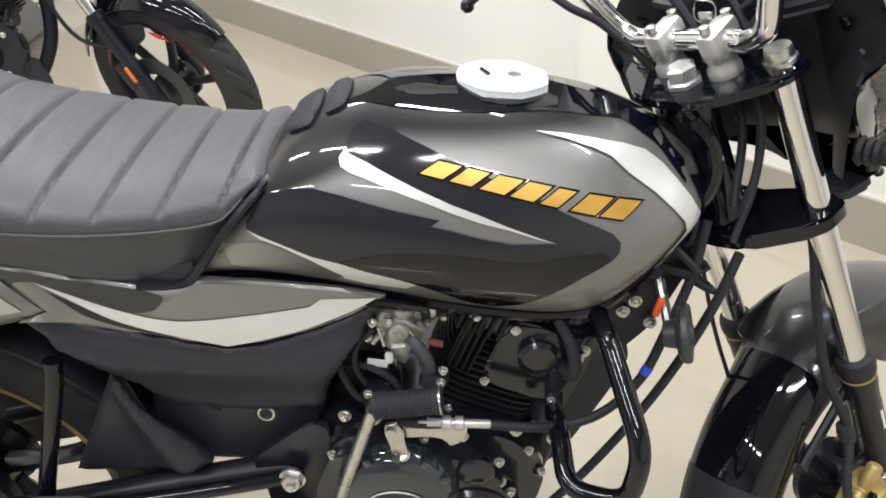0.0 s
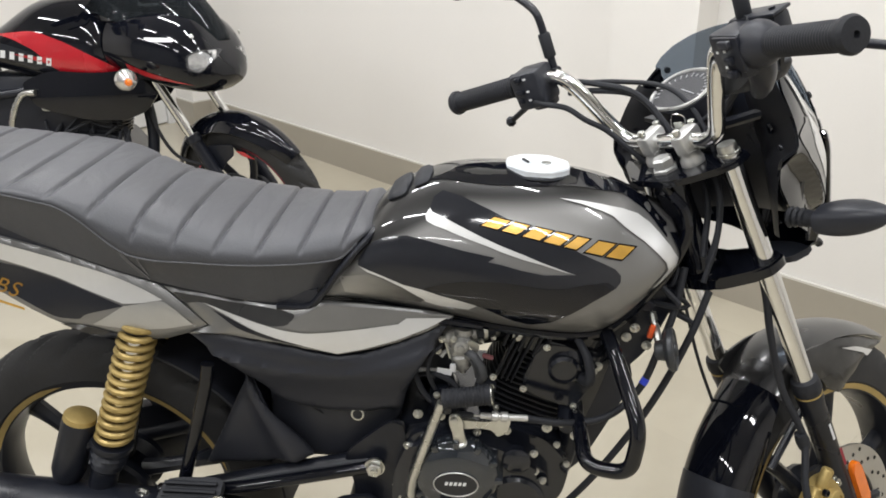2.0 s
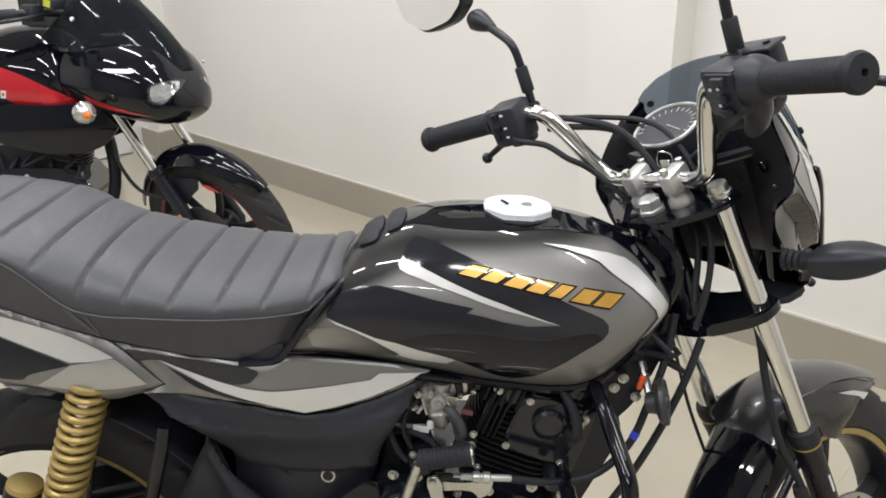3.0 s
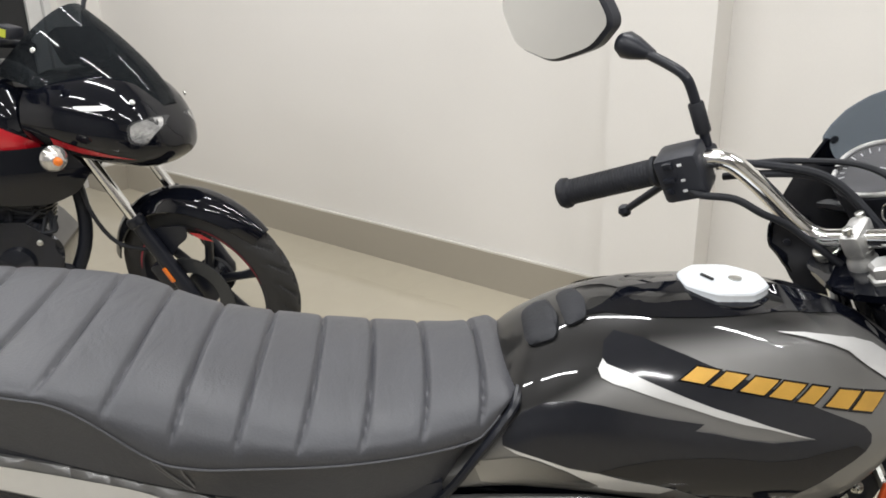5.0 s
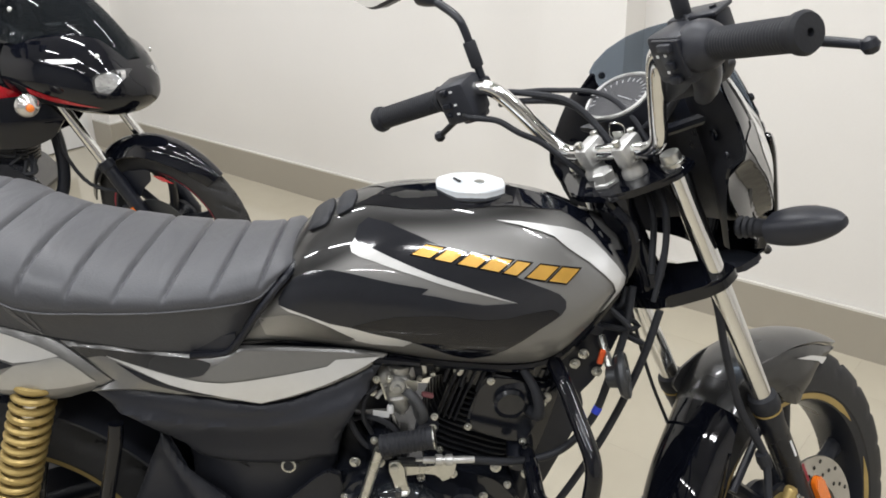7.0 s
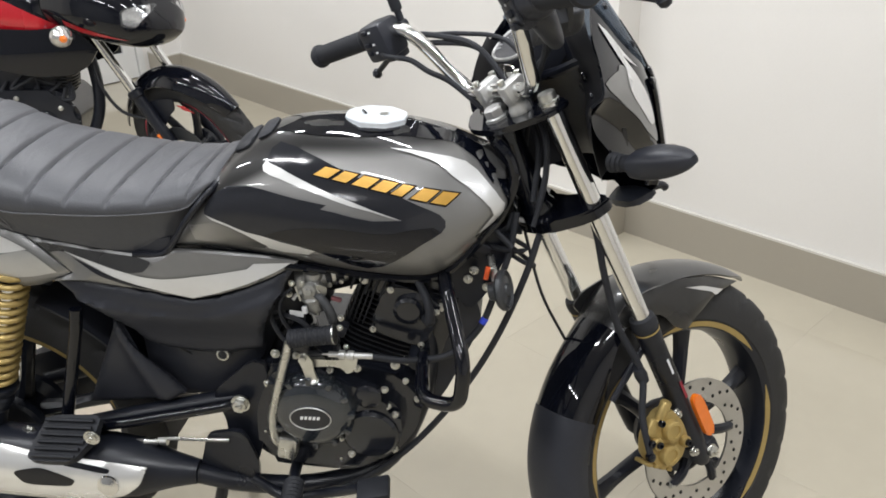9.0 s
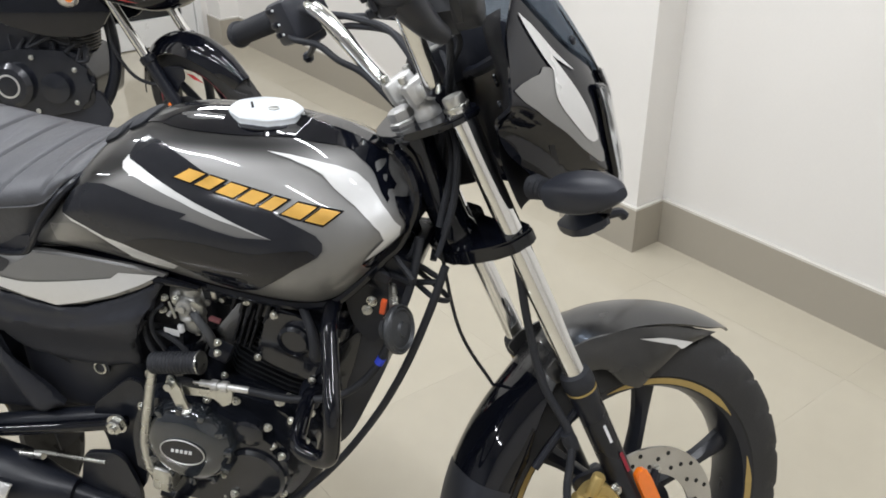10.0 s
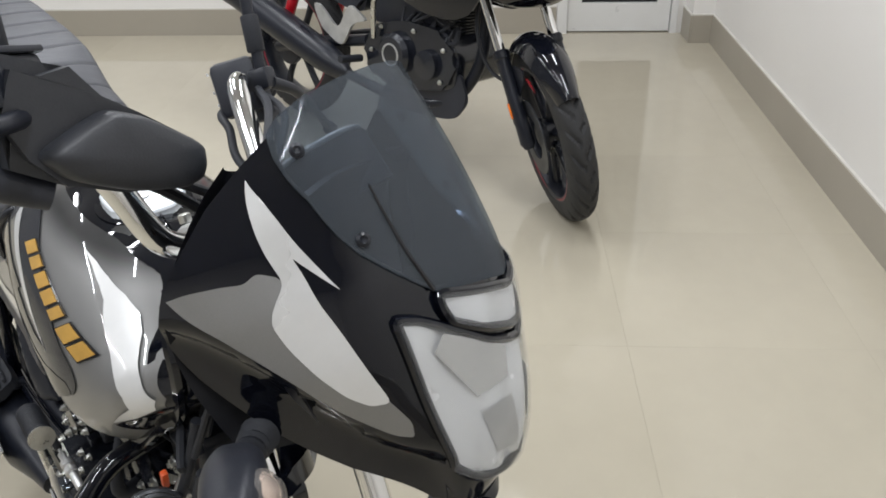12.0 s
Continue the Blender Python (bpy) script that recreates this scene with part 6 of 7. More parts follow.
for k in range(4):
    part("cooling_rib", box(hd + CX * (-0.062 + 0.008 * k) + CZ * (-0.03) + Vector((0, -0.074, 0)), (0.003, 0.016, 0.07), Euler((0, 0.37, 0)).to_matrix(), 0.001), FINS, pl)
part("throttle_cam", prism(rounded([(-0.010, -0.009), (0.010, -0.008), (0.012, 0.006), (0, 0.012), (-0.010, 0.008)], 3), (0.644, -0.099, 0.660), (1, 0, 0), (0, 0, 1), 0.003, 0.001), ZINC, cb)
part("carb_top", lathe([(0.015, 0), (0.016, 0.004), (0.014, 0.011), (0.005, 0.014), (0.0035, 0.028), (0.001, 0.028)], (0.630, -0.080, 0.674), (0.1, -0.1, 1), 20), CARBGREY, cb)
for p0, p1 in (((0.606, -0.102, 0.668), (0.612, -0.102, 0.642)), ((0.636, -0.102, 0.668), (0.646, -0.101, 0.652))):
    part("link_rod", sweep([p0, p1], 0.0018, 6, 1), ZINC, cb)
part("vacuum_tube", sweep([(0.600, -0.104, 0.665), (0.584, -0.112, 0.650), (0.580, -0.112, 0.620), (0.590, -0.108, 0.590)], 0.0032, 8), RUBBER, cb)

part("air_box", box((0.575, 0.015, 0.635), (0.13, 0.13, 0.10), None, 0.012), PLASTIC, bike, "black air box")
part("inlet_tract", sweep([(0.62, 0.0, 0.64), (0.70, 0.0, 0.66), (0.76, 0.0, 0.66)], 0.036, 14, 3), PLASTIC, bike, "black rubber inlet")

# clutch arm, bracket and cable
arm = part("clutch_arm", prism(rounded([(-0.009, 0), (0.009, 0), (0.0085, 0.030), (0.011, 0.046), (0.007, 0.060), (-0.007, 0.060), (-0.010, 0.046), (-0.0085, 0.030)], 3), (0.632, -0.148, 0.520), (0.985, 0, 0.17), (-0.17, -0.10, 0.98), 0.0045, 0.001), ZINC, bike, "bright steel clutch arm")
part("arm_boss", lathe([(0.0125, 0), (0.0125, 0.010), (0.0115, 0.012), (0.009, 0.012), (0.009, 0.022), (0.006, 0.024), (0.001, 0.024)], (0.632, -0.140, 0.506), (0, -0.45, 0.9), 22), ZINC, arm)
part("arm_pin", lathe([(0.006, 0), (0.006, 0.010), (0.001, 0.011)], (0.622, -0.156, 0.571), (0, -1, 0.1), 12), ZINC, arm)
part("cable_bracket", prism(rounded([(0.618, 0.561), (0.668, 0.559), (0.693, 0.565), (0.706, 0.566), (0.700, 0.540), (0.685, 0.532), (0.677, 0.549), (0.618, 0.544)], 3), (0, -0.138, 0), (1, 0, 0), (0, 0, 1), 0.006, 0.0015), ZINC, bike, "bright cable bracket")
adj = part("cable_adjuster", lathe([(0.0018, -0.024), (0.0018, 0), (0.0048, 0), (0.0048, 0.016), (0.0078, 0.017), (0.0078, 0.026), (0.0055, 0.027), (0.0055, 0.030), (0.0078, 0.031), (0.0078, 0.040), (0.005, 0.041), (0.005, 0.068), (0.004, 0.070)], (0.660, -0.146, 0.572), (1, 0.03, -0.04), 12), CAST, bike, "bright cable adjuster")
part("adjuster_boot", lathe([(0.0035, -0.034), (0.0048, -0.031), (0.0048, -0.014), (0.003, -0.010)], (0.660, -0.146, 0.572), (1, 0.03, -0.04), 10), RUBBER, adj)
part("clutch_cable", sweep([(0.725, -0.143, 0.568), (0.79, -0.133, 0.556), (0.85, -0.116, 0.560), (0.895, -0.10, 0.60), (0.92, -0.085, 0.66), (0.94, -0.07, 0.72), (0.95, -0.055, 0.78)], 0.0055, 10, 8), RUBBER, bike, "black clutch cable")
part("cable_tape", sweep([(0.899, -0.098, 0.607), (0.904, -0.096, 0.616)], 0.0062, 10, 1), BLUEMARK, bike, "blue tape mark")
part("brake_cable", sweep([(0.985, -0.07, 0.75), (0.965, -0.08, 0.684), (0.93, -0.085, 0.592), (0.884, -0.09, 0.502), (0.822, -0.10, 0.412), (0.75, -0.11, 0.336), (0.66, -0.12, 0.275), (0.59, -0.12, 0.25), (0.54, -0.11, 0.25)], 0.0055, 10, 8), RUBBER, bike, "long black cable loop")
# kick starter folded up
kick = part("kick_starter", sweep([(0.572, -0.145, 0.388), (0.556, -0.148, 0.398), (0.556, -0.151, 0.440), (0.566, -0.156, 0.482), (0.604, -0.162, 0.603)], lambda t: 0.0085 - 0.0015 * t, 12, 6), ZINC, bike, "bright kick start lever with a rubber pedal")
part("kick_boss", box((0.576, -0.143, 0.388), (0.032, 0.036, 0.044), Euler((0, 0.2, 0)).to_matrix(), 0.006), ZINC, kick)
prof = [(0.006, -0.002), (0.0145, 0.0)]
for k in range(12):
    prof += [(0.0150, 0.003 + 0.0052 * k), (0.0138, 0.0055 + 0.0052 * k)]
prof += [(0.0150, 0.066), (0.016, 0.069), (0.015, 0.072), (0.001, 0.072)]
part("kick_rubber", lathe(prof, (0.606, -0.162, 0.609), (0.97, 0, 0.15), 22), RUBBER, kick, "black ribbed rubber", 25)
part("pedal_cap", lathe([(0.0155, 0.068), (0.0155, 0.0725), (0.001, 0.073)], (0.606, -0.162, 0.609), (0.97, 0, 0.15), 20), ZINC, kick)
# frame
part("down_tube", sweep([(0.915, 0, 0.72), (0.868, -0.0, 0.645), (0.80, 0, 0.47), (0.735, 0, 0.30), (0.66, 0, 0.285), (0.50, 0, 0.30)], 0.019, 14, 6), BLACKGLOSS, bike, "black frame down tube")
for sg in (-1, 1):
    part("engine_plate", prism(rounded([(0.77, 0.52), (0.84, 0.60), (0.86, 0.62), (0.845, 0.56), (0.80, 0.43), (0.75, 0.35), (0.74, 0.38), (0.77, 0.46)]), (0, sg * 0.035, 0), (1, 0, 0), (0, 0, 1), 0.005, 0.001), ENGINE, bike)
bolts("mount_bolt", [(0.80, -0.04, 0.50), (0.795, -0.04, 0.455), (0.765, -0.04, 0.40), (0.862, -0.035, 0.655), (0.835, -0.05, 0.69)], (0, -1, 0), 0.009, bike)
part("top_tube", sweep([(0.93, 0, 0.76), (0.80, 0, 0.72), (0.55, 0, 0.69), (0.30, 0, 0.68), (0.0, 0, 0.72)], 0.020, 12, 5), BLACKGLOSS, bike, "black frame spine")
for sg in (-1, 1):
    part("frame_rail", sweep([(0.56, sg * 0.06, 0.69), (0.42, sg * 0.085, 0.70), (0.20, sg * 0.095, 0.70), (0.0, sg * 0.09, 0.76), (-0.25, sg * 0.08, 0.85)], 0.013, 10, 5), SATIN, bike, "black frame rail")
    part("pivot_plate", prism(rounded([(0.44, 0.46), (0.52, 0.53), (0.545, 0.52), (0.53, 0.40), (0.50, 0.30), (0.45, 0.31), (0.46, 0.40)]), (0, sg * 0.10 + (0.006 if sg > 0 else 0), 0), (1, 0, 0), (0, 0, 1), 0.008, 0.002), SATIN, bike, "black pivot plate")
    part("swing_arm", sweep([(0.49, sg * 0.095, 0.445), (0.30, sg * 0.105, 0.405), (0.0, sg * 0.105, 0.320)], 0.017, 12, 4), SATIN, bike, "black swing arm")
    part("foot_rail", sweep([(0.505, sg * 0.118, 0.452), (0.40, sg * 0.125, 0.430), (0.25, sg * 0.13, 0.400), (0.14, sg * 0.13, 0.392)], 0.010, 10, 4), BLACKGLOSS, bike, "gloss black footrest rail")
    part("rail_strut", sweep([(0.246, sg * 0.122, 0.628), (0.236, sg * 0.126, 0.58), (0.180, sg * 0.132, 0.395)], 0.0105, 12, 4), BLACKGLOSS, bike, "gloss black strut")
piv = part("pivot_bolt", hexbolt((0.495, -0.122, 0.452), (0, -1, 0), 0.013, 0.014), ZINC, bike, "bright swing arm pivot nut")
part("battery_box", box((0.425, 0.0, 0.55), (0.21, 0.17, 0.24), None, 0.02), PLASTIC, bike, "black inner box")
part("rear_hugger", loft([[(0.012 + r * math.sin(q), y, 0.314 + r * math.cos(q)) for r, y in ((0.318, -0.07), (0.325, -0.05), (0.327, 0), (0.325, 0.05), (0.318, 0.07), (0.314, 0.07), (0.321, 0), (0.314, -0.07))] for q in [radians(24 + 5 * k) for k in range(14)]]), PLASTIC, bike, "black inner mudguard")
# Added plate: gives the darkness of the far chain case and swing arm.
part("far_side_plate", prism(rounded([(0.03, 0.36), (0.02, 0.60), (0.10, 0.66), (0.34, 0.66), (0.42, 0.56), (0.40, 0.40), (0.20, 0.36)]), (0, 0.10, 0), (1, 0, 0), (0, 0, 1), -0.012, 0.004), PLASTIC, bike, "black plate standing in for far chain case and swing arm")
# leg guard
guard = part("leg_guard", sweep(eased([(0.825, 0.0, 0.690), (0.846, -0.125, 0.686), (0.879, -0.222, 0.612), (0.871, -0.221, 0.537), (0.812, -0.198, 0.530), (0.806, -0.125, 0.556), (0.797, -0.03, 0.515)], (0.03, 0.022, 0.030, 0.026, 0.024, 0.022, 0.02)), 0.0112, 16, 1), BLACKGLOSS, bike, "gloss black tubular leg guard")
part("guard_mount", lathe([(0.016, -0.02), (0.018, 0), (0.016, 0.02)], (0.795, -0.085, 0.534), (0, -1, -0.3), 14), SATIN, guard)
part("down_tube_cover", prism(rounded([(0.865, 0.675), (0.895, 0.585), (0.890, 0.553), (0.826, 0.412), (0.765, 0.360), (0.742, 0.385), (0.79, 0.52), (0.83, 0.655)]), (0, 0.05, 0), (1, 0, 0), (0, 0, 1), 0.085, 0.010), PLASTIC, bike, "black plastic cover over the down tube")
# horn
hn = part("horn", lathe([(0.009, -0.026), (0.014, -0.024), (0.016, -0.012), (0.028, -0.009), (0.032, -0.004), (0.032, 0.001), (0.030, 0.003), (0.028, 0.001), (0.025, 0.003), (0.023, 0.001), (0.011, 0.003), (0.009, 0.006), (0.001, 0.006)], (0.935, -0.110, 0.675), (0.92, -0.22, 0.25), 32), HORNGREY, bike, "grey disc horn on its bracket")
part("horn_bracket", sweep([(0.920, -0.085, 0.668), (0.912, -0.06, 0.70), (0.905, -0.03, 0.73)], 0.006, 8), ZINC, hn)
part("orange_connector", box((0.906, -0.086, 0.690), (0.008, 0.007, 0.022), Euler((0, 0.2, 0)).to_matrix(), 0.002), mat("orange plastic", (0.8, 0.12, 0.03), 0.4), bike, "orange plug connector")
random.seed(5)
for k in range(9):
    x, z = 0.86 + 0.09 * random.random(), 0.68 + 0.10 * random.random()
    y = -0.03 - 0.04 * random.random()
    part("wire", sweep([(x, y, z), (x + 0.03 * random.uniform(-1, 1), y - 0.02 * random.random(), z - 0.03 * random.random()), (x + 0.04 * random.uniform(-1, 1), y + 0.02, z - 0.05 * random.random()), (x - 0.03, y + 0.02, z + 0.03)], 0.0022 + 0.0025 * random.random(), 7, 5), RUBBER, bike)
for p in ((0.885, -0.05, 0.70), (0.90, -0.06, 0.722), (0.865, -0.055, 0.72)):
    part("connector", box(p, (0.022, 0.014, 0.018), Euler((0.3, 0.5, 0.2)).to_matrix(), 0.003), PLASTIC, bike)
bolts("bracket_bolt", [(0.885, -0.068, 0.685), (0.905, -0.066, 0.655), (0.875, -0.06, 0.665)], (0, -1, 0), 0.006, bike)
# Added solid plate for the dark wires and brackets; hides the floor behind.
part("head_filler", prism(rounded([(0.835, 0.70), (0.90, 0.75), (0.95, 0.75), (0.928, 0.69), (0.906, 0.64), (0.872, 0.60), (0.852, 0.64)], 3), (0, 0.058, 0), (1, 0, 0), (0, 0, 1), 0.116, 0.006), SATIN, bike, "black filler plate for dark wires and brackets")
# rear shock absorbers
for sg in (-1, 1):
    y = sg * 0.132
    top, bot = Vector((0.152, sg * 0.100, 0.712)), Vector((0.036, y, 0.372))
    ax = (bot - top).normalized()
    sh = part("shock_absorber", lathe([(0.012, 0.0), (0.012, 0.20), (0.010, 0.22)], top, ax, 18), CHROME, bike, "gold spring shock absorber")
    side = ax.orthogonal().normalized()
    up = ax.cross(side)
    turns, n = 14.5, 348
    coil = [top + ax * (0.018 + 0.230 * k / n) + 0.0250 * (math.cos(2 * math.pi * turns * k / n) * side + math.sin(2 * math.pi * turns * k / n) * up) for k in range(n + 1)]
    part("spring", sweep(coil, 0.0053, 8, 1), GOLD, sh, "gold coil spring")
    part("spring_seat", lathe([(0.033, 0.248), (0.034, 0.255), (0.031, 0.261), (0.024, 0.263), (0.031, 0.271), (0.024, 0.275), (0.029, 0.283), (0.022, 0.287), (0.026, 0.295), (0.022, 0.30), (0.022, 0.335), (0.014, 0.355)], top, ax, 26), SATIN, sh, "black lower shock body")
    bolts("shock_bolt", [tuple(bot + Vector((0, sg * 0.014, 0.0)))], (0, sg, 0), 0.011, sh)
    can0 = Vector((0.024, sg * 0.118, 0.518))
    can = part("gas_canister", lathe([(0.026, 0.004), (0.027, 0.012), (0.027, 0.10), (0.022, 0.118), (0.010, 0.12)], can0, ax, 26), SATIN, sh, "black gas canister")
    part("canister_cap", lathe([(0.001, -0.009), (0.016, -0.008), (0.025, -0.004), (0.026, 0.004)], can0, ax, 26), GOLD, can, "gold cap")
    part("canister_link", sweep([can0 + ax * 0.06, (can0 + ax * 0.06 + top + ax * 0.24) / 2, top + ax * 0.27], 0.012, 10, 2), SATIN, can)
# exhaust
ex = part("exhaust_pipe", sweep([(0.78, -0.02, 0.58), (0.805, -0.035, 0.52), (0.785, -0.05, 0.40), (0.72, -0.07, 0.29), (0.60, -0.10, 0.262), (0.48, -0.13, 0.285), (0.39, -0.145, 0.318)], 0.017, 14, 6), SATIN, bike, "black exhaust pipe")
mf = part("silencer", lathe([(0.021, 0.0), (0.030, 0.04), (0.050, 0.10), (0.056, 0.16), (0.058, 0.30), (0.058, 0.74), (0.050, 0.78), (0.030, 0.785), (0.022, 0.76)], (0.41, -0.145, 0.318), (-1, -0.02, 0.07), 32), SATIN, ex, "matt black silencer")
HEATCHROME = mat("polished shield metal", (0.86, 0.86, 0.85), 0.24, 0.7, 0.05, 10)
heat = rounded([(u + 0.018, v + 0.034, *w) for u, v, *w in [(-0.13, 0.366, 1), (-0.02, 0.373), (0.06, 0.372), (0.16, 0.356), (0.25, 0.347), (0.33, 0.338, 1), (0.318, 0.310), (0.285, 0.285), (0.215, 0.262), (0.06, 0.260), (-0.05, 0.292), (-0.10, 0.335)]])
slot = [(0.118, 0.364), (0.168, 0.372), (0.228, 0.352), (0.218, 0.339), (0.138, 0.340)]


def heat_pt(u, v):
    m = 0.350 - 0.075 * (u - 0.04)
    return Vector((u, -(0.132 + math.sqrt(max(0.0006, 0.082 ** 2 - (v - m) ** 2))), v))


HP = by_normal(heat_pt)


def hsurf(u, v):
    p, n = HP(u, v)
    return p, (n if n.y < 0 else -n)


hshield = part("heat_shield", patch(heat, hsurf, 0.012, 0.002, 0.004, 0.003), HEATCHROME, mf, "polished silver heat shield")
part("slot", patch(rounded(slot), hsurf, 0.02, lift=0.0036), BLACKGLOSS, hshield, "black slot")
part("slot", patch(rounded([(0.188, 0.386), (0.288, 0.370), (0.283, 0.362), (0.198, 0.376)]), hsurf, 0.02, lift=0.0036), BLACKGLOSS, hshield, "black slot")
for u, v in ((-0.027, 0.386), (0.283, 0.344)):
    p, n = hsurf(u, v)
    part("washer", lathe([(0.019, 0.003), (0.018, 0.006), (0.012, 0.007), (0.009, 0.009), (0.001, 0.009)], p, n, 22), CHROME, hshield)
# pedals and footrests
part("foot_plate", prism(rounded([(0.43, 0.392), (0.495, 0.402), (0.515, 0.33), (0.505, 0.262), (0.44, 0.275), (0.40, 0.30), (0.415, 0.34)]), (0, -0.125, 0), (1, 0, 0), (0, 0, 1), 0.008, 0.002), SATIN, bike, "black footrest plate")
PU, PV = Vector((1, 0, 0)), Vector((0, -0.86, -0.5)).normalized()
pg = part("rear_footrest", prism(rounded([(0.165, 0), (0.258, -0.004), (0.256, 0.035), (0.232, 0.080), (0.150, 0.080), (0.157, 0.035)]), (0, -0.148, 0.432), PU, PV, 0.018, 0.003), RUBBER, bike, "black ribbed passenger footrest")
for k in range(6):
    v = 0.010 + 0.0125 * k
    part("tread_rib", sweep([Vector((0, -0.148, 0.432)) + PU * (0.166 - 0.10 * max(0, v - 0.03)) + PV * v + Vector((0, -0.002, 0.004)), Vector((0, -0.148, 0.432)) + PU * (0.250 - 0.36 * max(0, v - 0.03)) + PV * v + Vector((0, -0.002, 0.004))], 0.0035, 6, 1), RUBBER, pg)
part("footrest_arm", sweep([(0.235, -0.13, 0.405), (0.235, -0.155, 0.41)], 0.010, 10, 1), SATIN, pg)
bolts("peg_bolt", [(0.120, -0.146, 0.392), (0.270, -0.205, 0.436)], (0, -1, 0), 0.011, bike)
fp = part("front_footrest", sweep([(0.575, -0.10, 0.318), (0.58, -0.15, 0.325), (0.59, -0.19, 0.33)], 0.010, 10, 3), SATIN, bike, "black rubber rider footrest")
prof = [(0.010, 0)]
for k in range(10):
    prof += [(0.018, 0.002 + 0.009 * k), (0.0155, 0.007 + 0.009 * k)]
part("footrest_rubber", lathe(prof + [(0.017, 0.094), (0.001, 0.096)], (0.586, -0.175, 0.328), (0.12, -1, 0.03), 16), RUBBER, fp, "ribbed rubber", 25)
bp = part("brake_pedal", sweep([(0.50, -0.135, 0.30), (0.56, -0.145, 0.27), (0.65, -0.16, 0.30), (0.70, -0.185, 0.335)], 0.009, 10, 5), SATIN, bike, "black brake pedal with a rubber pad")
part("pedal_pad", box((0.725, -0.195, 0.342), (0.055, 0.045, 0.014), Euler((0.1, -0.2, 0.1)).to_matrix(), 0.004), RUBBER, bp)
part("brake_rod", sweep([(0.47, -0.14, 0.385), (0.30, -0.135, 0.372), (0.06, -0.125, 0.29)], 0.003, 8, 3), ZINC, bike, "zinc brake rod")
part("rod_spring", lathe([(0.007, 0), (0.006, 0.01), (0.007, 0.02), (0.006, 0.03), (0.007, 0.04)], (0.36, -0.138, 0.376), (-1, 0, -0.07), 12), ZINC, bike)
for sg in (-1, 1):
    part("centre_stand", sweep([(0.44, sg * 0.08, 0.30), (0.40, sg * 0.11, 0.15), (0.375, sg * 0.15, 0.012), (0.33, sg * 0.155, 0.010)], 0.011, 10, 4), SATIN, bike, "black centre stand leg")
part("chain_case", prism(rounded([(0.55, 0.50), (0.53, 0.40), (0.0, 0.25), (-0.06, 0.30), (-0.05, 0.36), (0.02, 0.39)]), (0, 0.13, 0), (1, 0, 0), (0, 0, 1), 0.03, 0.008), SATIN, bike, "black chain case")
# gold writing on the tail panel
crv = bpy.data.curves.new("abs_mark", "FONT")
crv.body, crv.size, crv.shear, crv.extrude, crv.align_x, crv.space_character = "ABS", 0.034, 0.35, 0.0004, "LEFT", 1.15
txt = new("abs_mark", crv)
me = bpy.data.meshes.new_from_object(txt)
bpy.data.objects.remove(txt)
bm = bmesh.new()
bm.from_mesh(me)
bmesh.ops.transform(bm, matrix=Matrix.Translation((-0.090, -0.1255, 0.751)) @ Euler((math.pi / 2, 0.30, 0)).to_matrix().to_4x4(), verts=bm.verts)
for v in bm.verts:
    v.co.y = tail_pt(v.co.x, v.co.z).y - 0.002
part("abs_mark", bm, GOLDFILM, tail, "gold letters")
part("mark", patch([(-0.085, 0.737), (-0.02, 0.717), (-0.02, 0.713), (-0.085, 0.733)], lambda u, v: (tail_pt(u, v), Vector((0, -1, 0))), 0.02, lift=0.002), GOLDFILM, tail, "gold bar mark")

# ---- second motorcycle, parked by the wall: built about its front wheel's foot, x ahead ----
M2 = pose(-0.244, 1.582, 0.0, -5.0, 0, 10.0)
M2F = pose(-0.223, 1.39, 0.0, -5.0, 0, -20.4)  # its steered fairing and bar, placed to fit the camera's view
M2W = pose(-0.185, 1.59, 0.0, 12.0, 0, -24.0)  # its front wheel and fork, placed and leaned to fit the camera's view
sport = root("sport_motorcycle", (-0.9, 1.47, 0), "black half-faired sport motorcycle with red flashes and black wheels", "motorcycle")


def p2(name, bm, material, label="", sharp=38, parent=None, front=False):
    """front: True for what turns with the bar, "fork" for the wheel and fork."""
    return part(name, place(bm, M2W if front == "fork" else M2F if front else M2), material, parent or sport, label, sharp)


w2 = wheel(M2W @ pose(0.02, 0, 0.296), sport, "front_wheel", REDMARK, "short dark red rim stripes", drum=False, twist=0.15, band=0.0045)
p2("brake_disc", lathe([(0.07, -0.002), (0.12, -0.002), (0.12, 0.002), (0.07, 0.002), (0.07, -0.002)], (0.02, -0.062, 0.296), (0, 1, 0), 48, caps=False), HORNGREY, "dark steel brake disc", parent=w2, front="fork")
wheel(M2 @ pose(-1.33, 0, 0.30), sport, "rear_wheel", REDMARK, "short dark red rim stripes", twist=0.4, band=0.0045)
# fork
fa = Vector((-0.44, 0, 0.90)).normalized()
for sg in (-1, 1):
    foot = Vector((0.02, sg * 0.088, 0.296))
    lg = p2("fork_leg", lathe([(0.0165, 0.27), (0.0165, 0.62)], foot, fa, 20), CHROME, "chrome fork tube", front="fork")
    p2("slider", lathe([(0.014, -0.03), (0.024, -0.01), (0.023, 0.05), (0.022, 0.26), (0.026, 0.265), (0.026, 0.285), (0.020, 0.29)], foot, fa, 20), SATIN, "black lower fork leg", parent=lg, front="fork")
p2("side_reflector", box(Vector((0.02, -0.113, 0.296)) + fa * 0.10, (0.014, 0.006, 0.05), Euler((0, -0.45, 0)).to_matrix(), 0.002), ORANGE, "orange side reflector", front="fork")
p2("brake_caliper", box((-0.055, -0.082, 0.365), (0.06, 0.04, 0.09), Euler((0, -0.5, 0)).to_matrix(), 0.01), SATIN, "black brake caliper", front="fork")
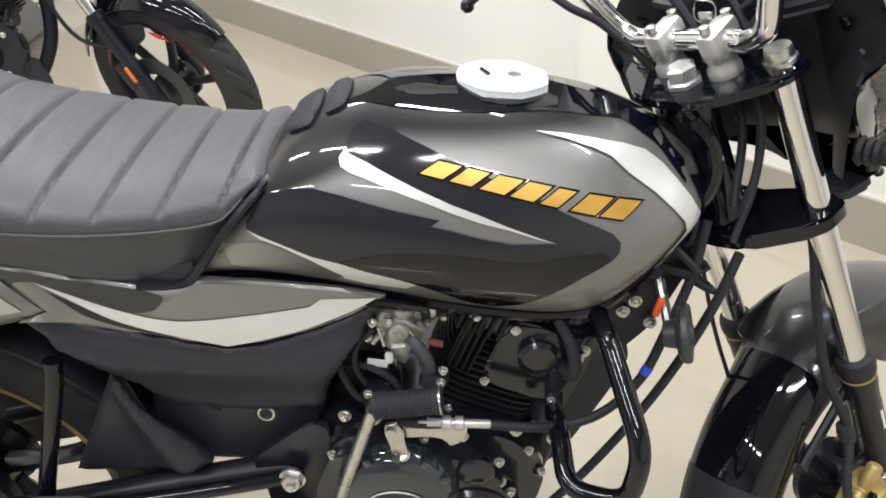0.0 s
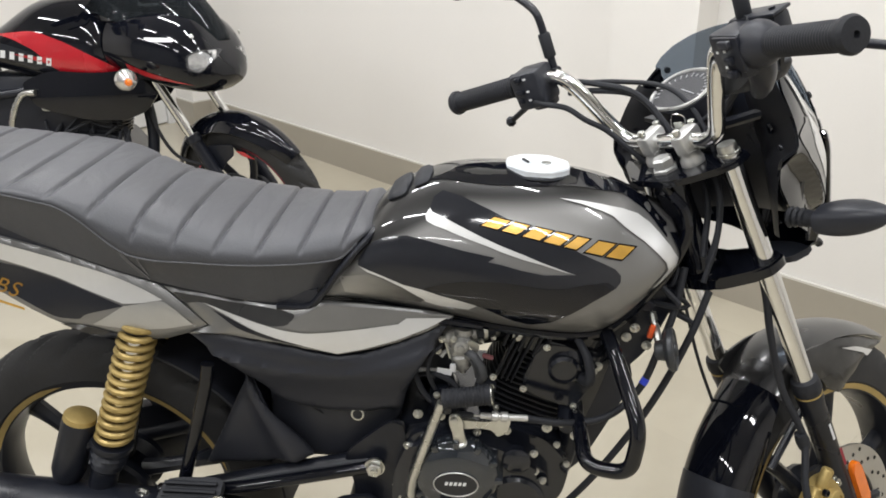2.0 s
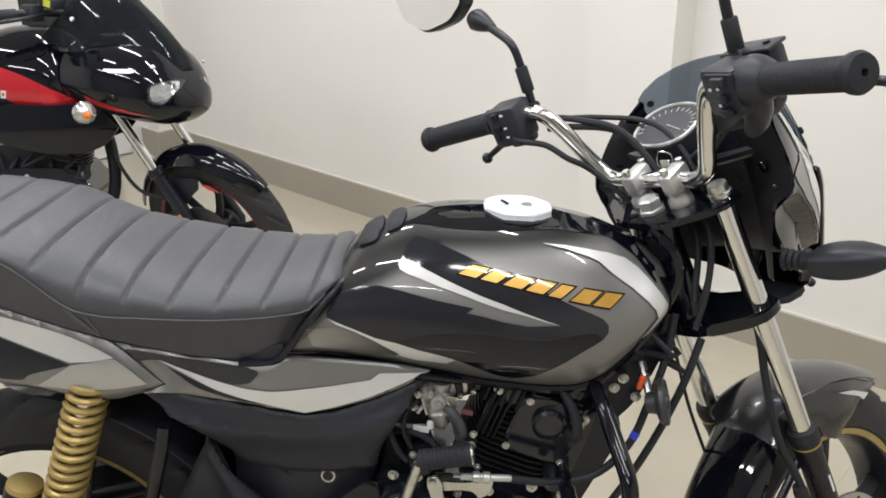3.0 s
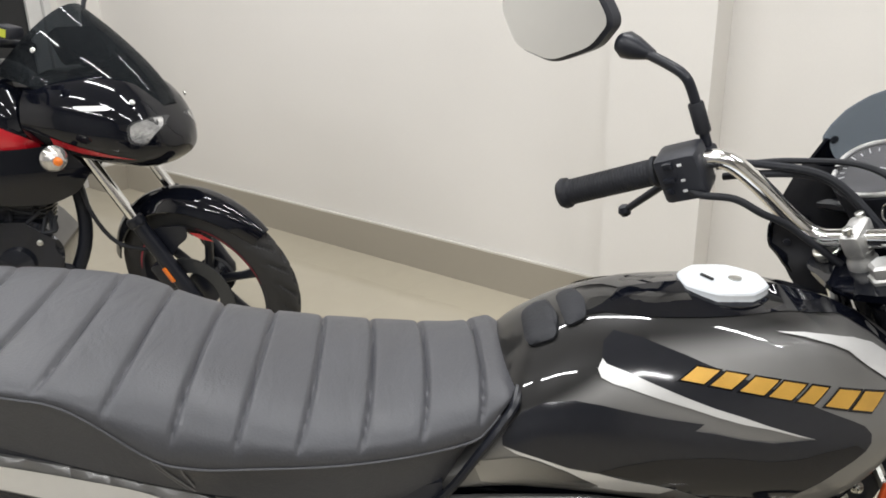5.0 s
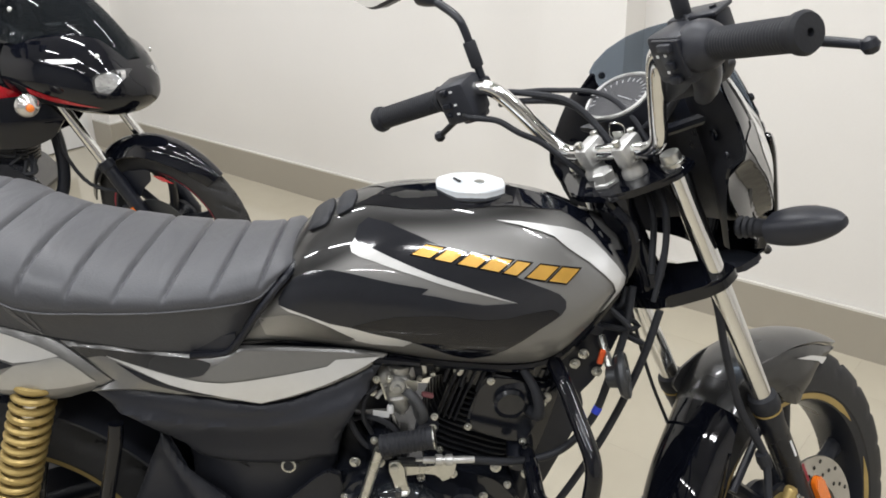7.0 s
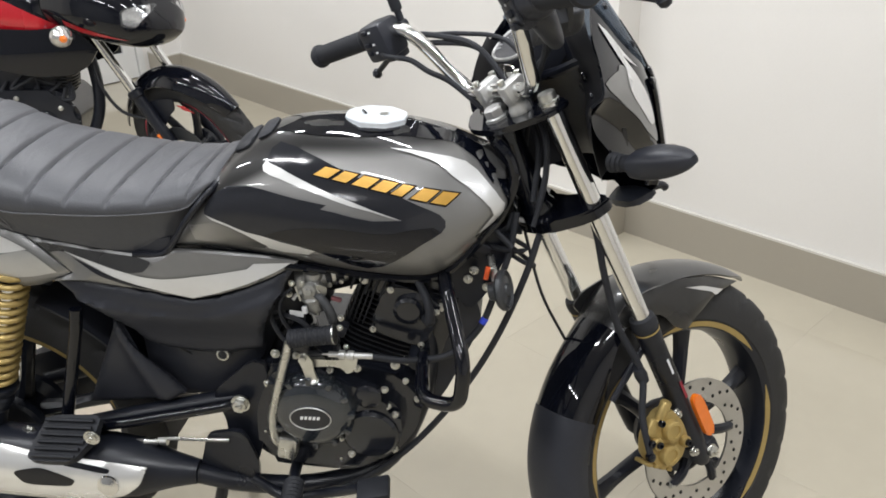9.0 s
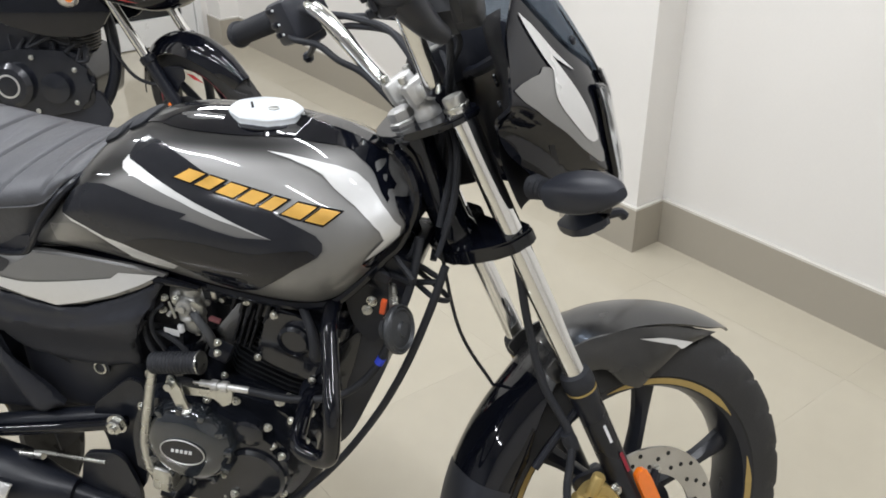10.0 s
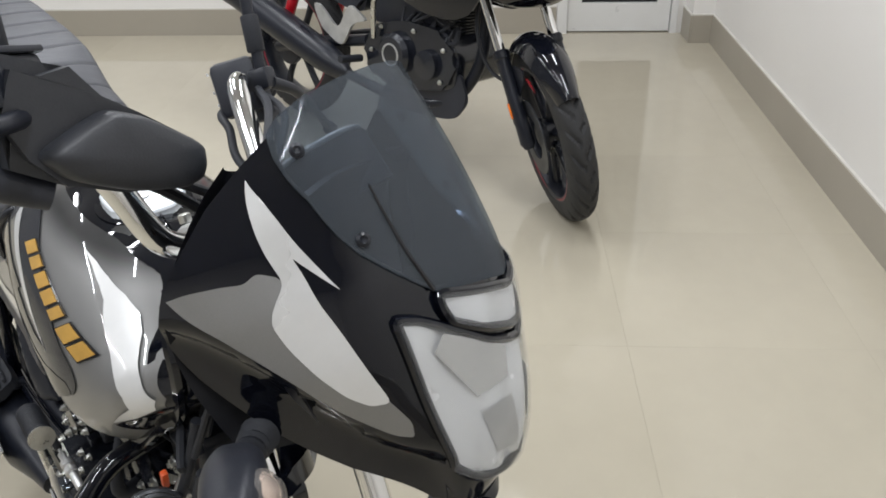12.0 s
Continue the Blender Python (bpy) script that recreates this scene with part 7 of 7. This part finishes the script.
# mudguard
rings = []
for k in range(31):
    q = radians(-72 + 122 * k / 30)
    ww = 0.062 * (1 - 0.45 * max(0, (k - 20) / 10) ** 1.6)
    ring = []
    for j in range(13):
        u = j / 6 - 1
        r = 0.318 - 0.045 * abs(u) ** 2.5
        ring.append((0.02 + r * math.sin(q), ww * u, 0.296 + r * math.cos(q)))
    for j in reversed(range(13)):
        u = j / 6 - 1
        r = 0.314 - 0.045 * abs(u) ** 2.5
        ring.append((0.02 + r * math.sin(q), ww * u * 0.96, 0.296 + r * math.cos(q)))
    rings.append(ring)
mg = p2("front_fender", loft(rings), BLACKGLOSS, "gloss black front mudguard with a red flash", 50, front="fork")
for sg in (-1, 1):
    p2("flash", prism([(0.05, 0.508), (0.085, 0.509), (0.125, 0.488), (0.08, 0.492)], (0, sg * 0.0635, 0), (1, 0, 0), (0, 0, 1), -sg * 0.001), RED, "red flash", parent=mg, front="fork")
    p2("stay", prism(rounded([(-0.08, 0.51), (0.05, 0.535), (0.04, 0.49), (0.0, 0.46), (-0.05, 0.40), (-0.09, 0.43)]), (0, sg * 0.066, 0), (1, 0, 0), (0, 0, 1), 0.004, 0.001), SATIN, parent=mg, front="fork")
# fairing
FT = ip((-0.36, 0.93), (-0.25, 0.935), (-0.15, 0.925), (-0.08, 0.895), (-0.03, 0.845), (0.005, 0.785), (0.018, 0.755))
FB = ip((-0.36, 0.715), (-0.25, 0.69), (-0.15, 0.675), (-0.08, 0.672), (-0.03, 0.688), (0.005, 0.715), (0.018, 0.735))
FW = ip((-0.36, 0.185), (-0.25, 0.190), (-0.15, 0.178), (-0.08, 0.150), (-0.03, 0.110), (0.005, 0.058), (0.018, 0.012))
rings = []
for k in range(40):
    x = 0.0178 - 0.3778 * (k / 39) ** 1.3
    t, b, w = FT(x), FB(x), FW(x)
    m, h = b + 0.42 * (t - b), (t - b)
    ring = []
    for j in range(40):
        q = 2 * math.pi * j / 40
        y = w * math.copysign(abs(math.cos(q)) ** 0.8, math.cos(q))
        z = m + (h * 0.58 if math.sin(q) > 0 else h * 0.42) * math.copysign(abs(math.sin(q)) ** 0.85, math.sin(q))
        ring.append((x, y, z))
    rings.append(ring)
fair = p2("fairing", loft(rings), BLACKGLOSS, "gloss black half fairing with red lines", 50, front=True)


def fair_side(x, z):
    t, b, w = FT(x), FB(x), FW(x)
    m, h = b + 0.42 * (t - b), (t - b)
    s = min(1, abs(z - m) / (h * 0.58 if z > m else h * 0.42)) ** (1 / 0.85)
    return w * max(0.0, 1 - s * s) ** 0.4


def film2(name, poly, material, side, parent, lift=0.001, label="", both=True, thick=0.0, front=False):
    for sg in (-1, 1) if both else (-1,):
        own = patch(rounded(poly, 3), lambda u, v, sg=sg: (Vector((u, sg * side(u, v), v)), Vector((0, sg, 0))), 0.02, thick, lift=lift)
        p2(name, own, material, label, 60, parent, front)


LAMP2 = mat("cut lamp reflector", (0.75, 0.76, 0.77), 0.12, 0.8, 0.35, 45, bump=1.0, fine=70)
film2("red_line", [(-0.27, 0.765, 1), (-0.20, 0.745), (-0.06, 0.706, 1), (-0.20, 0.724), (-0.27, 0.745, 1)], RED, fair_side, fair, 0.0015, "red line", front=True)
film2("headlamp", [(-0.060, 0.800), (-0.016, 0.818), (-0.006, 0.79), (-0.030, 0.748), (-0.058, 0.758)], LAMP2, fair_side, fair, 0.002, "clear headlamp", front=True)
film2("headlamp_lens", [(-0.064, 0.804), (-0.013, 0.822), (-0.003, 0.79), (-0.030, 0.743), (-0.062, 0.752)], CLEAR, fair_side, fair, 0.006, "clear lens", front=True)
film2("running_light", [(-0.20, 0.848), (-0.11, 0.850), (-0.10, 0.838), (-0.17, 0.835)], REFLECTOR, fair_side, fair, 0.0015, "narrow running light", front=True)
# screen
rings = []
for k in range(17):
    t = k / 16
    x, z, w = -0.022 - 0.28 * t, 0.845 + 0.255 * t ** 0.7, 0.11 + 0.075 * t - 0.06 * max(0, t - 0.7)
    dz = 0.09 + 0.09 * t
    rings.append([(x - 0.13 * (u / 8) ** 2 * (0.5 + 0.6 * t), w * u / 8, z - dz * abs(u / 8) ** 2.2) for u in range(-8, 9)])
DARKSCREEN = glassy("dark screen", (0.10, 0.115, 0.13), 0.55, 0.04)
bm = loft(rings, False, False)
bmesh.ops.solidify(bm, geom=bm.faces, thickness=0.003)
scr = p2("screen", bm, DARKSCREEN, "dark tinted screen", 60, fair, front=True)
for sg in (-1, 1):
    p2("screw", lathe([(0.007, 0), (0.007, 0.003), (0.003, 0.004)], (-0.06, sg * 0.115, 0.856), (0.5, sg * 0.8, 0.3), 12), ZINC, parent=scr, front=True)
    p2("screw", lathe([(0.007, 0), (0.007, 0.003), (0.003, 0.004)], (-0.30, sg * 0.172, 0.985), (0.3, sg * 0.9, 0.3), 12), ZINC, parent=scr, front=True)
    st2 = p2("indicator", sweep([(-0.24, sg * 0.18, 0.715), (-0.23, sg * 0.225, 0.72)], 0.010, 10, 1), RUBBER, "clear turn indicator on a short stalk", front=True)
    p2("lens", lathe([(0.001, 0.030), (0.018, 0.026), (0.030, 0.012), (0.034, 0.0), (0.026, -0.018), (0.010, -0.026), (0.001, -0.027)], (-0.205, sg * 0.255, 0.725), (0.85, sg * 0.5, -0.05), 24), mat("indicator bowl", (0.6, 0.58, 0.56), 0.14, 0.75, 0.25, 50, bump=0.8, fine=80), parent=st2, front=True)
    p2("bulb", lathe([(0.001, 0.012), (0.011, 0.006), (0.012, 0)], (-0.182, sg * 0.268, 0.722), (0.85, sg * 0.5, -0.05), 14), ORANGE, parent=st2, front=True)
# tank, side cowls
T2 = ip((-0.84, 0.80), (-0.74, 0.87), (-0.62, 0.945), (-0.50, 0.965), (-0.40, 0.94), (-0.33, 0.87))
B2 = ip((-0.84, 0.77), (-0.74, 0.745), (-0.60, 0.71), (-0.45, 0.675), (-0.33, 0.67))
W2 = ip((-0.84, 0.10), (-0.70, 0.13), (-0.55, 0.165), (-0.42, 0.175), (-0.33, 0.14))


def tank2(x, z):
    t, b = T2(x), B2(x)
    s = min(1, max(0, (z - b) / max(1e-3, t - b)))
    return W2(x) * (max(0, 1 - max(0, (s - 0.35) / 0.65) ** 2.3) ** 0.5) * (1 - 0.2 * max(0, 1 - s / 0.35) ** 2)


rings = []
for k in range(40):
    x = -0.839 + 0.508 * k / 39
    half = [(tank2(x, B2(x) + (T2(x) - B2(x)) * (1 - (j / 18) ** 1.6)), B2(x) + (T2(x) - B2(x)) * (1 - (j / 18) ** 1.6)) for j in range(19)]
    rings.append([(x, -y, z) for y, z in half] + [(x, y, z) for y, z in reversed(half[1:])])
tk2 = p2("fuel_tank", loft(rings), BLACKGLOSS, "gloss black tank with red and grey film", 60)
film2("red_field", [(-0.73, 0.85, 1), (-0.60, 0.862), (-0.50, 0.825), (-0.40, 0.770), (-0.345, 0.735), (-0.36, 0.695), (-0.48, 0.708), (-0.55, 0.745), (-0.60, 0.80), (-0.67, 0.835)], RED, tank2, tk2, 0.0015, "red field")
film2("grey_field", [(-0.74, 0.83, 1), (-0.64, 0.805), (-0.56, 0.765), (-0.52, 0.73), (-0.60, 0.735), (-0.72, 0.78)], DARKGREY, tank2, tk2, 0.0012, "dark grey field")
film2("red_line", [(-0.68, 0.79, 1), (-0.55, 0.775), (-0.47, 0.748, 1), (-0.56, 0.757)], RED, tank2, tk2, 0.0018, "red line")
for k in range(6):
    x0 = -0.72 + 0.030 * k
    film2("mark", [(x0, 0.778 - 0.005 * k, 1), (x0 + 0.016, 0.776 - 0.005 * k, 1), (x0 + 0.022, 0.800 - 0.005 * k, 1), (x0 + 0.006, 0.802 - 0.005 * k, 1)], WHITEFILM, tank2, tk2, 0.0024, "white bar mark")


def cowl2(x, z):
    return 0.150 + 0.03 * math.cos((x + 0.42) * 5) - 0.25 * max(0, 0.64 - z)


film2("side_cowl", [(-0.23, 0.655, 1), (-0.30, 0.735), (-0.42, 0.728), (-0.56, 0.738), (-0.66, 0.70), (-0.62, 0.62), (-0.46, 0.575), (-0.34, 0.572), (-0.27, 0.60)], BLACKGLOSS, cowl2, sport, 0.0, "gloss black radiator cowl", True, 0.01)
# seat and tail
SS = ip((-1.50, 0.97), (-1.30, 0.93), (-1.15, 0.90), (-1.08, 0.85), (-0.95, 0.81), (-0.84, 0.815), (-0.78, 0.84))
rings = []
for k in range(36):
    x = -1.50 + 0.72 * k / 35
    w, t = 0.10 + 0.05 * math.sin(math.pi * (k / 35) ** 0.8), SS(x)
    rings.append([(x, w * math.copysign(abs(math.cos(q)) ** 0.6, math.cos(q)), t - 0.045 + 0.045 * math.copysign(abs(math.sin(q)) ** 0.7, math.sin(q))) for q in [2 * math.pi * j / 24 for j in range(24)]])
p2("seat", loft(rings), VINYL, "black stepped seat")
film2("tail_panel", [(-0.80, 0.76, 1), (-1.10, 0.80), (-1.35, 0.875), (-1.62, 0.955, 1), (-1.58, 0.915), (-1.30, 0.80), (-1.08, 0.70), (-0.86, 0.66)], BLACKGLOSS, lambda x, z: 0.115 + 0.02 * math.sin((z - 0.66) * 10), sport, 0.0, "gloss black tail panel", True, 0.012)
p2("tail_lamp", box((-1.60, 0, 0.935), (0.05, 0.16, 0.04), None, 0.012), RED, "red tail lamp")
p2("grab_rail", sweep([(-1.28, -0.13, 0.90), (-1.45, -0.145, 0.99), (-1.60, -0.09, 1.02), (-1.60, 0.09, 1.02), (-1.45, 0.145, 0.99), (-1.28, 0.13, 0.90)], 0.012, 10, 5), SATIN, "black grab rail")
# engine and frame
e2 = p2("engine_block", prism(rounded([(-0.52, 0.30), (-0.36, 0.33), (-0.34, 0.44), (-0.40, 0.52), (-0.60, 0.53), (-0.78, 0.48), (-0.80, 0.36), (-0.72, 0.29)]), (0, 0.13, 0), (1, 0, 0), (0, 0, 1), 0.26, 0.015), ENGINE, "black engine case")
p2("engine_cover", lathe([(0.075, 0), (0.075, 0.02), (0.06, 0.035), (0.001, 0.036)], (-0.62, -0.13, 0.41), (0, -1, 0), 32), ENGINE, parent=e2)
p2("cover_ring", lathe([(0.04, 0.030), (0.04, 0.0375), (0.034, 0.038), (0.033, 0.030)], (-0.62, -0.13, 0.41), (0, -1, 0), 28), CAST, "silver ring", parent=e2)
p2("engine_cover", lathe([(0.05, 0), (0.05, 0.02), (0.001, 0.024)], (-0.47, -0.13, 0.40), (0, -1, 0), 28), ENGINE, parent=e2)
for k in range(10):
    p2("fin", prism(rounded([(-0.085, -0.085), (0.085, -0.085), (0.085, 0.085), (-0.085, 0.085)], 2), Vector((-0.46, 0, 0.52)) + Vector((0.15, 0, 0.98)) * (0.011 * k), (0.98, 0, -0.15), (0, 1, 0), 0.004), ENGINE, parent=e2)
p2("cylinder_head", box((-0.44, 0, 0.665), (0.15, 0.16, 0.07), Euler((0, 0.15, 0)).to_matrix(), 0.012), ENGINE, parent=e2)
p2("head_plug", lathe([(0.032, 0), (0.032, 0.02), (0.02, 0.026), (0.001, 0.026)], (-0.43, -0.082, 0.665), (0, -1, 0), 22), ENGINE, parent=e2)
for p in ((-0.54, -0.133, 0.50), (-0.70, -0.133, 0.49), (-0.75, -0.133, 0.40), (-0.55, -0.133, 0.32), (-0.41, -0.133, 0.35), (-0.40, -0.133, 0.46)):
    p2("case_bolt", hexbolt(p, (0, -1, 0), 0.007, 0.007), ZINC, parent=e2)
p2("carburettor", box((-0.60, -0.06, 0.63), (0.07, 0.07, 0.07), None, 0.012), CAST, "cast aluminium carburettor")
p2("exhaust_pipe", sweep([(-0.36, -0.02, 0.66), (-0.30, -0.04, 0.60), (-0.30, -0.06, 0.42), (-0.40, -0.09, 0.28), (-0.62, -0.12, 0.25), (-0.86, -0.15, 0.29)], 0.020, 12, 6), SATIN, "black exhaust pipe")
sl = p2("silencer", lathe([(0.022, 0), (0.045, 0.05), (0.056, 0.12), (0.060, 0.30), (0.060, 0.66), (0.052, 0.70), (0.030, 0.705), (0.028, 0.67)], (-0.86, -0.15, 0.29), (-0.93, -0.09, 0.34), 28), SATIN, "matt black silencer")
p2("end_cap", lathe([(0.061, 0.64), (0.062, 0.67), (0.054, 0.703)], (-0.86, -0.15, 0.29), (-0.93, -0.09, 0.34), 28), PLASTIC, parent=sl)
p2("sump_cowl", prism(rounded([(-0.30, 0.30), (-0.36, 0.22), (-0.70, 0.20), (-0.72, 0.28), (-0.50, 0.30), (-0.34, 0.40)]), (0, -0.10, 0), (1, 0, 0), (0, 0, 1), 0.012, 0.003), PLASTIC, "black belly cowl")
for sg in (-1, 1):
    p2("swing_arm", sweep([(-0.80, sg * 0.10, 0.42), (-1.05, sg * 0.11, 0.37), (-1.33, sg * 0.11, 0.30)], 0.022, 10, 4), SATIN, "black swing arm")
    p2("shock_absorber", sweep([(-1.10, sg * 0.13, 0.72), (-1.27, sg * 0.13, 0.36)], 0.022, 12, 1), RED, "red shock spring")
    p2("frame_rail", sweep([(-0.30, sg * 0.04, 0.82), (-0.55, sg * 0.10, 0.70), (-0.85, sg * 0.12, 0.66), (-1.30, sg * 0.10, 0.80)], 0.015, 10, 4), SATIN, "black frame rail")
    p2("footrest_plate", prism(rounded([(-0.76, 0.50), (-0.84, 0.48), (-0.90, 0.38), (-1.02, 0.44), (-1.06, 0.52), (-1.02, 0.52), (-0.92, 0.44), (-0.86, 0.55)]), (0, sg * 0.135, 0), (1, 0, 0), (0, 0, 1), 0.01, 0.002), CAST, "cast aluminium footrest plate")
    p2("footrest", sweep([(-0.80, sg * 0.14, 0.36), (-0.80, sg * 0.24, 0.37)], 0.014, 10, 1), RUBBER, "black footrest")
    b2 = p2("handlebar", sweep([(-0.40, sg * 0.06, 0.985), (-0.42, sg * 0.16, 1.0), (-0.52, sg * 0.33, 0.985)], 0.012, 12, 4), SATIN, "black clip-on handlebar", front=True)
    p2("grip", sweep([(-0.46, sg * 0.23, 0.992), (-0.535, sg * 0.355, 0.982)], 0.018, 14, 1), RUBBER, parent=b2, front=True)
    p2("switch_box", box((-0.437, sg * 0.19, 0.998), (0.05, 0.05, 0.05), None, 0.008), PLASTIC, parent=b2, front=True)
    p2("lever", sweep([(-0.40, sg * 0.18, 0.995), (-0.40, sg * 0.25, 0.985), (-0.46, sg * 0.36, 0.965)], 0.006, 8, 4), SATIN, parent=b2, front=True)
    ms2 = p2("mirror_stem", sweep([(-0.42, sg * 0.17, 1.01), (-0.42, sg * 0.18, 1.10), (-0.44, sg * 0.26, 1.16)], 0.007, 8, 4), SATIN, "black mirror on a bent arm", front=True)
    p2("mirror_shell", box((-0.45, sg * 0.31, 1.19), (0.03, 0.15, 0.09), Euler((0.15, 0, 0)).to_matrix(), 0.014), PLASTIC, parent=ms2, front=True)
rv = p2("brake_reservoir", box((-0.375, -0.165, 1.03), (0.05, 0.05, 0.032), Euler((0, 0.2, 0)).to_matrix(), 0.006), PLASTIC, "black brake reservoir with a yellow sticker", front=True)
p2("sticker", box((-0.375, -0.191, 1.028), (0.026, 0.002, 0.020), Euler((0, 0.2, 0)).to_matrix()), mat("yellow green sticker", (0.55, 0.6, 0.06), 0.4), "yellow green sticker", parent=rv, front=True)
p2("instrument", box((-0.30, 0, 0.99), (0.05, 0.16, 0.10), Euler((0, -0.5, 0)).to_matrix(), 0.015), PLASTIC, "black instrument pod", front=True)
p2("kick_starter", sweep([(-0.72, -0.15, 0.45), (-0.70, -0.17, 0.58), (-0.66, -0.17, 0.66), (-0.61, -0.18, 0.67)], 0.010, 10, 4), ZINC, "zinc kick start lever")
p2("control_cable", sweep([(-0.28, -0.10, 0.68), (-0.26, -0.13, 0.55), (-0.20, -0.13, 0.44), (-0.10, -0.12, 0.40)], 0.006, 8, 5), RUBBER, "black brake hose")
p2("frame_cover", box((-0.60, 0, 0.60), (0.42, 0.17, 0.24), None, 0.03), PLASTIC, "black cover inside the frame")
p2("battery_cover", prism(rounded([(-0.80, 0.72), (-0.84, 0.50), (-1.02, 0.54), (-1.22, 0.70), (-1.20, 0.80), (-0.90, 0.76)]), (0, 0.10, 0), (1, 0, 0), (0, 0, 1), 0.20, 0.02), PLASTIC, "black side cover")
random.seed(9)
for k in range(14):
    x, z = -0.66 + 0.32 * random.random(), 0.52 + 0.16 * random.random()
    p2("hose", sweep([(x, -0.09, z), (x + 0.06 * random.uniform(-1, 1), -0.12, z - 0.05), (x + 0.09 * random.uniform(-1, 1), -0.11, z - 0.09 * random.random())], 0.004 + 0.003 * random.random(), 7, 5), RUBBER)
p2("side_stand", sweep([(-0.72, 0.12, 0.30), (-0.76, 0.22, 0.03), (-0.80, 0.24, 0.012)], 0.011, 10, 3), SATIN, "black side stand")

# ---- floor tiles, 0.6 m square, on the joint bed ----
bm = slab(0.00015, 0.59985, 0.00015, 0.59985, -0.0035, 0.0)
tile_mesh = bpy.data.meshes.new("tile")
bmesh.ops.recalc_face_normals(bm, faces=bm.faces)
bm.to_mesh(tile_mesh)
bm.free()
tile_mesh.materials.append(TILE)
ground = bpy.data.objects["floor"]
for i in range(-7, 8):
    for j in range(-8, 4):
        s, n = i * 0.6 + 0.2, j * 0.6
        if s < S0 - 0.65 or s > S1 + 0.05 or n > N1 + 0.05 or n < N0 - 0.65:
            continue
        t = new("tile", tile_mesh)
        t.parent = ground
        t.location = room(s, n, 0)
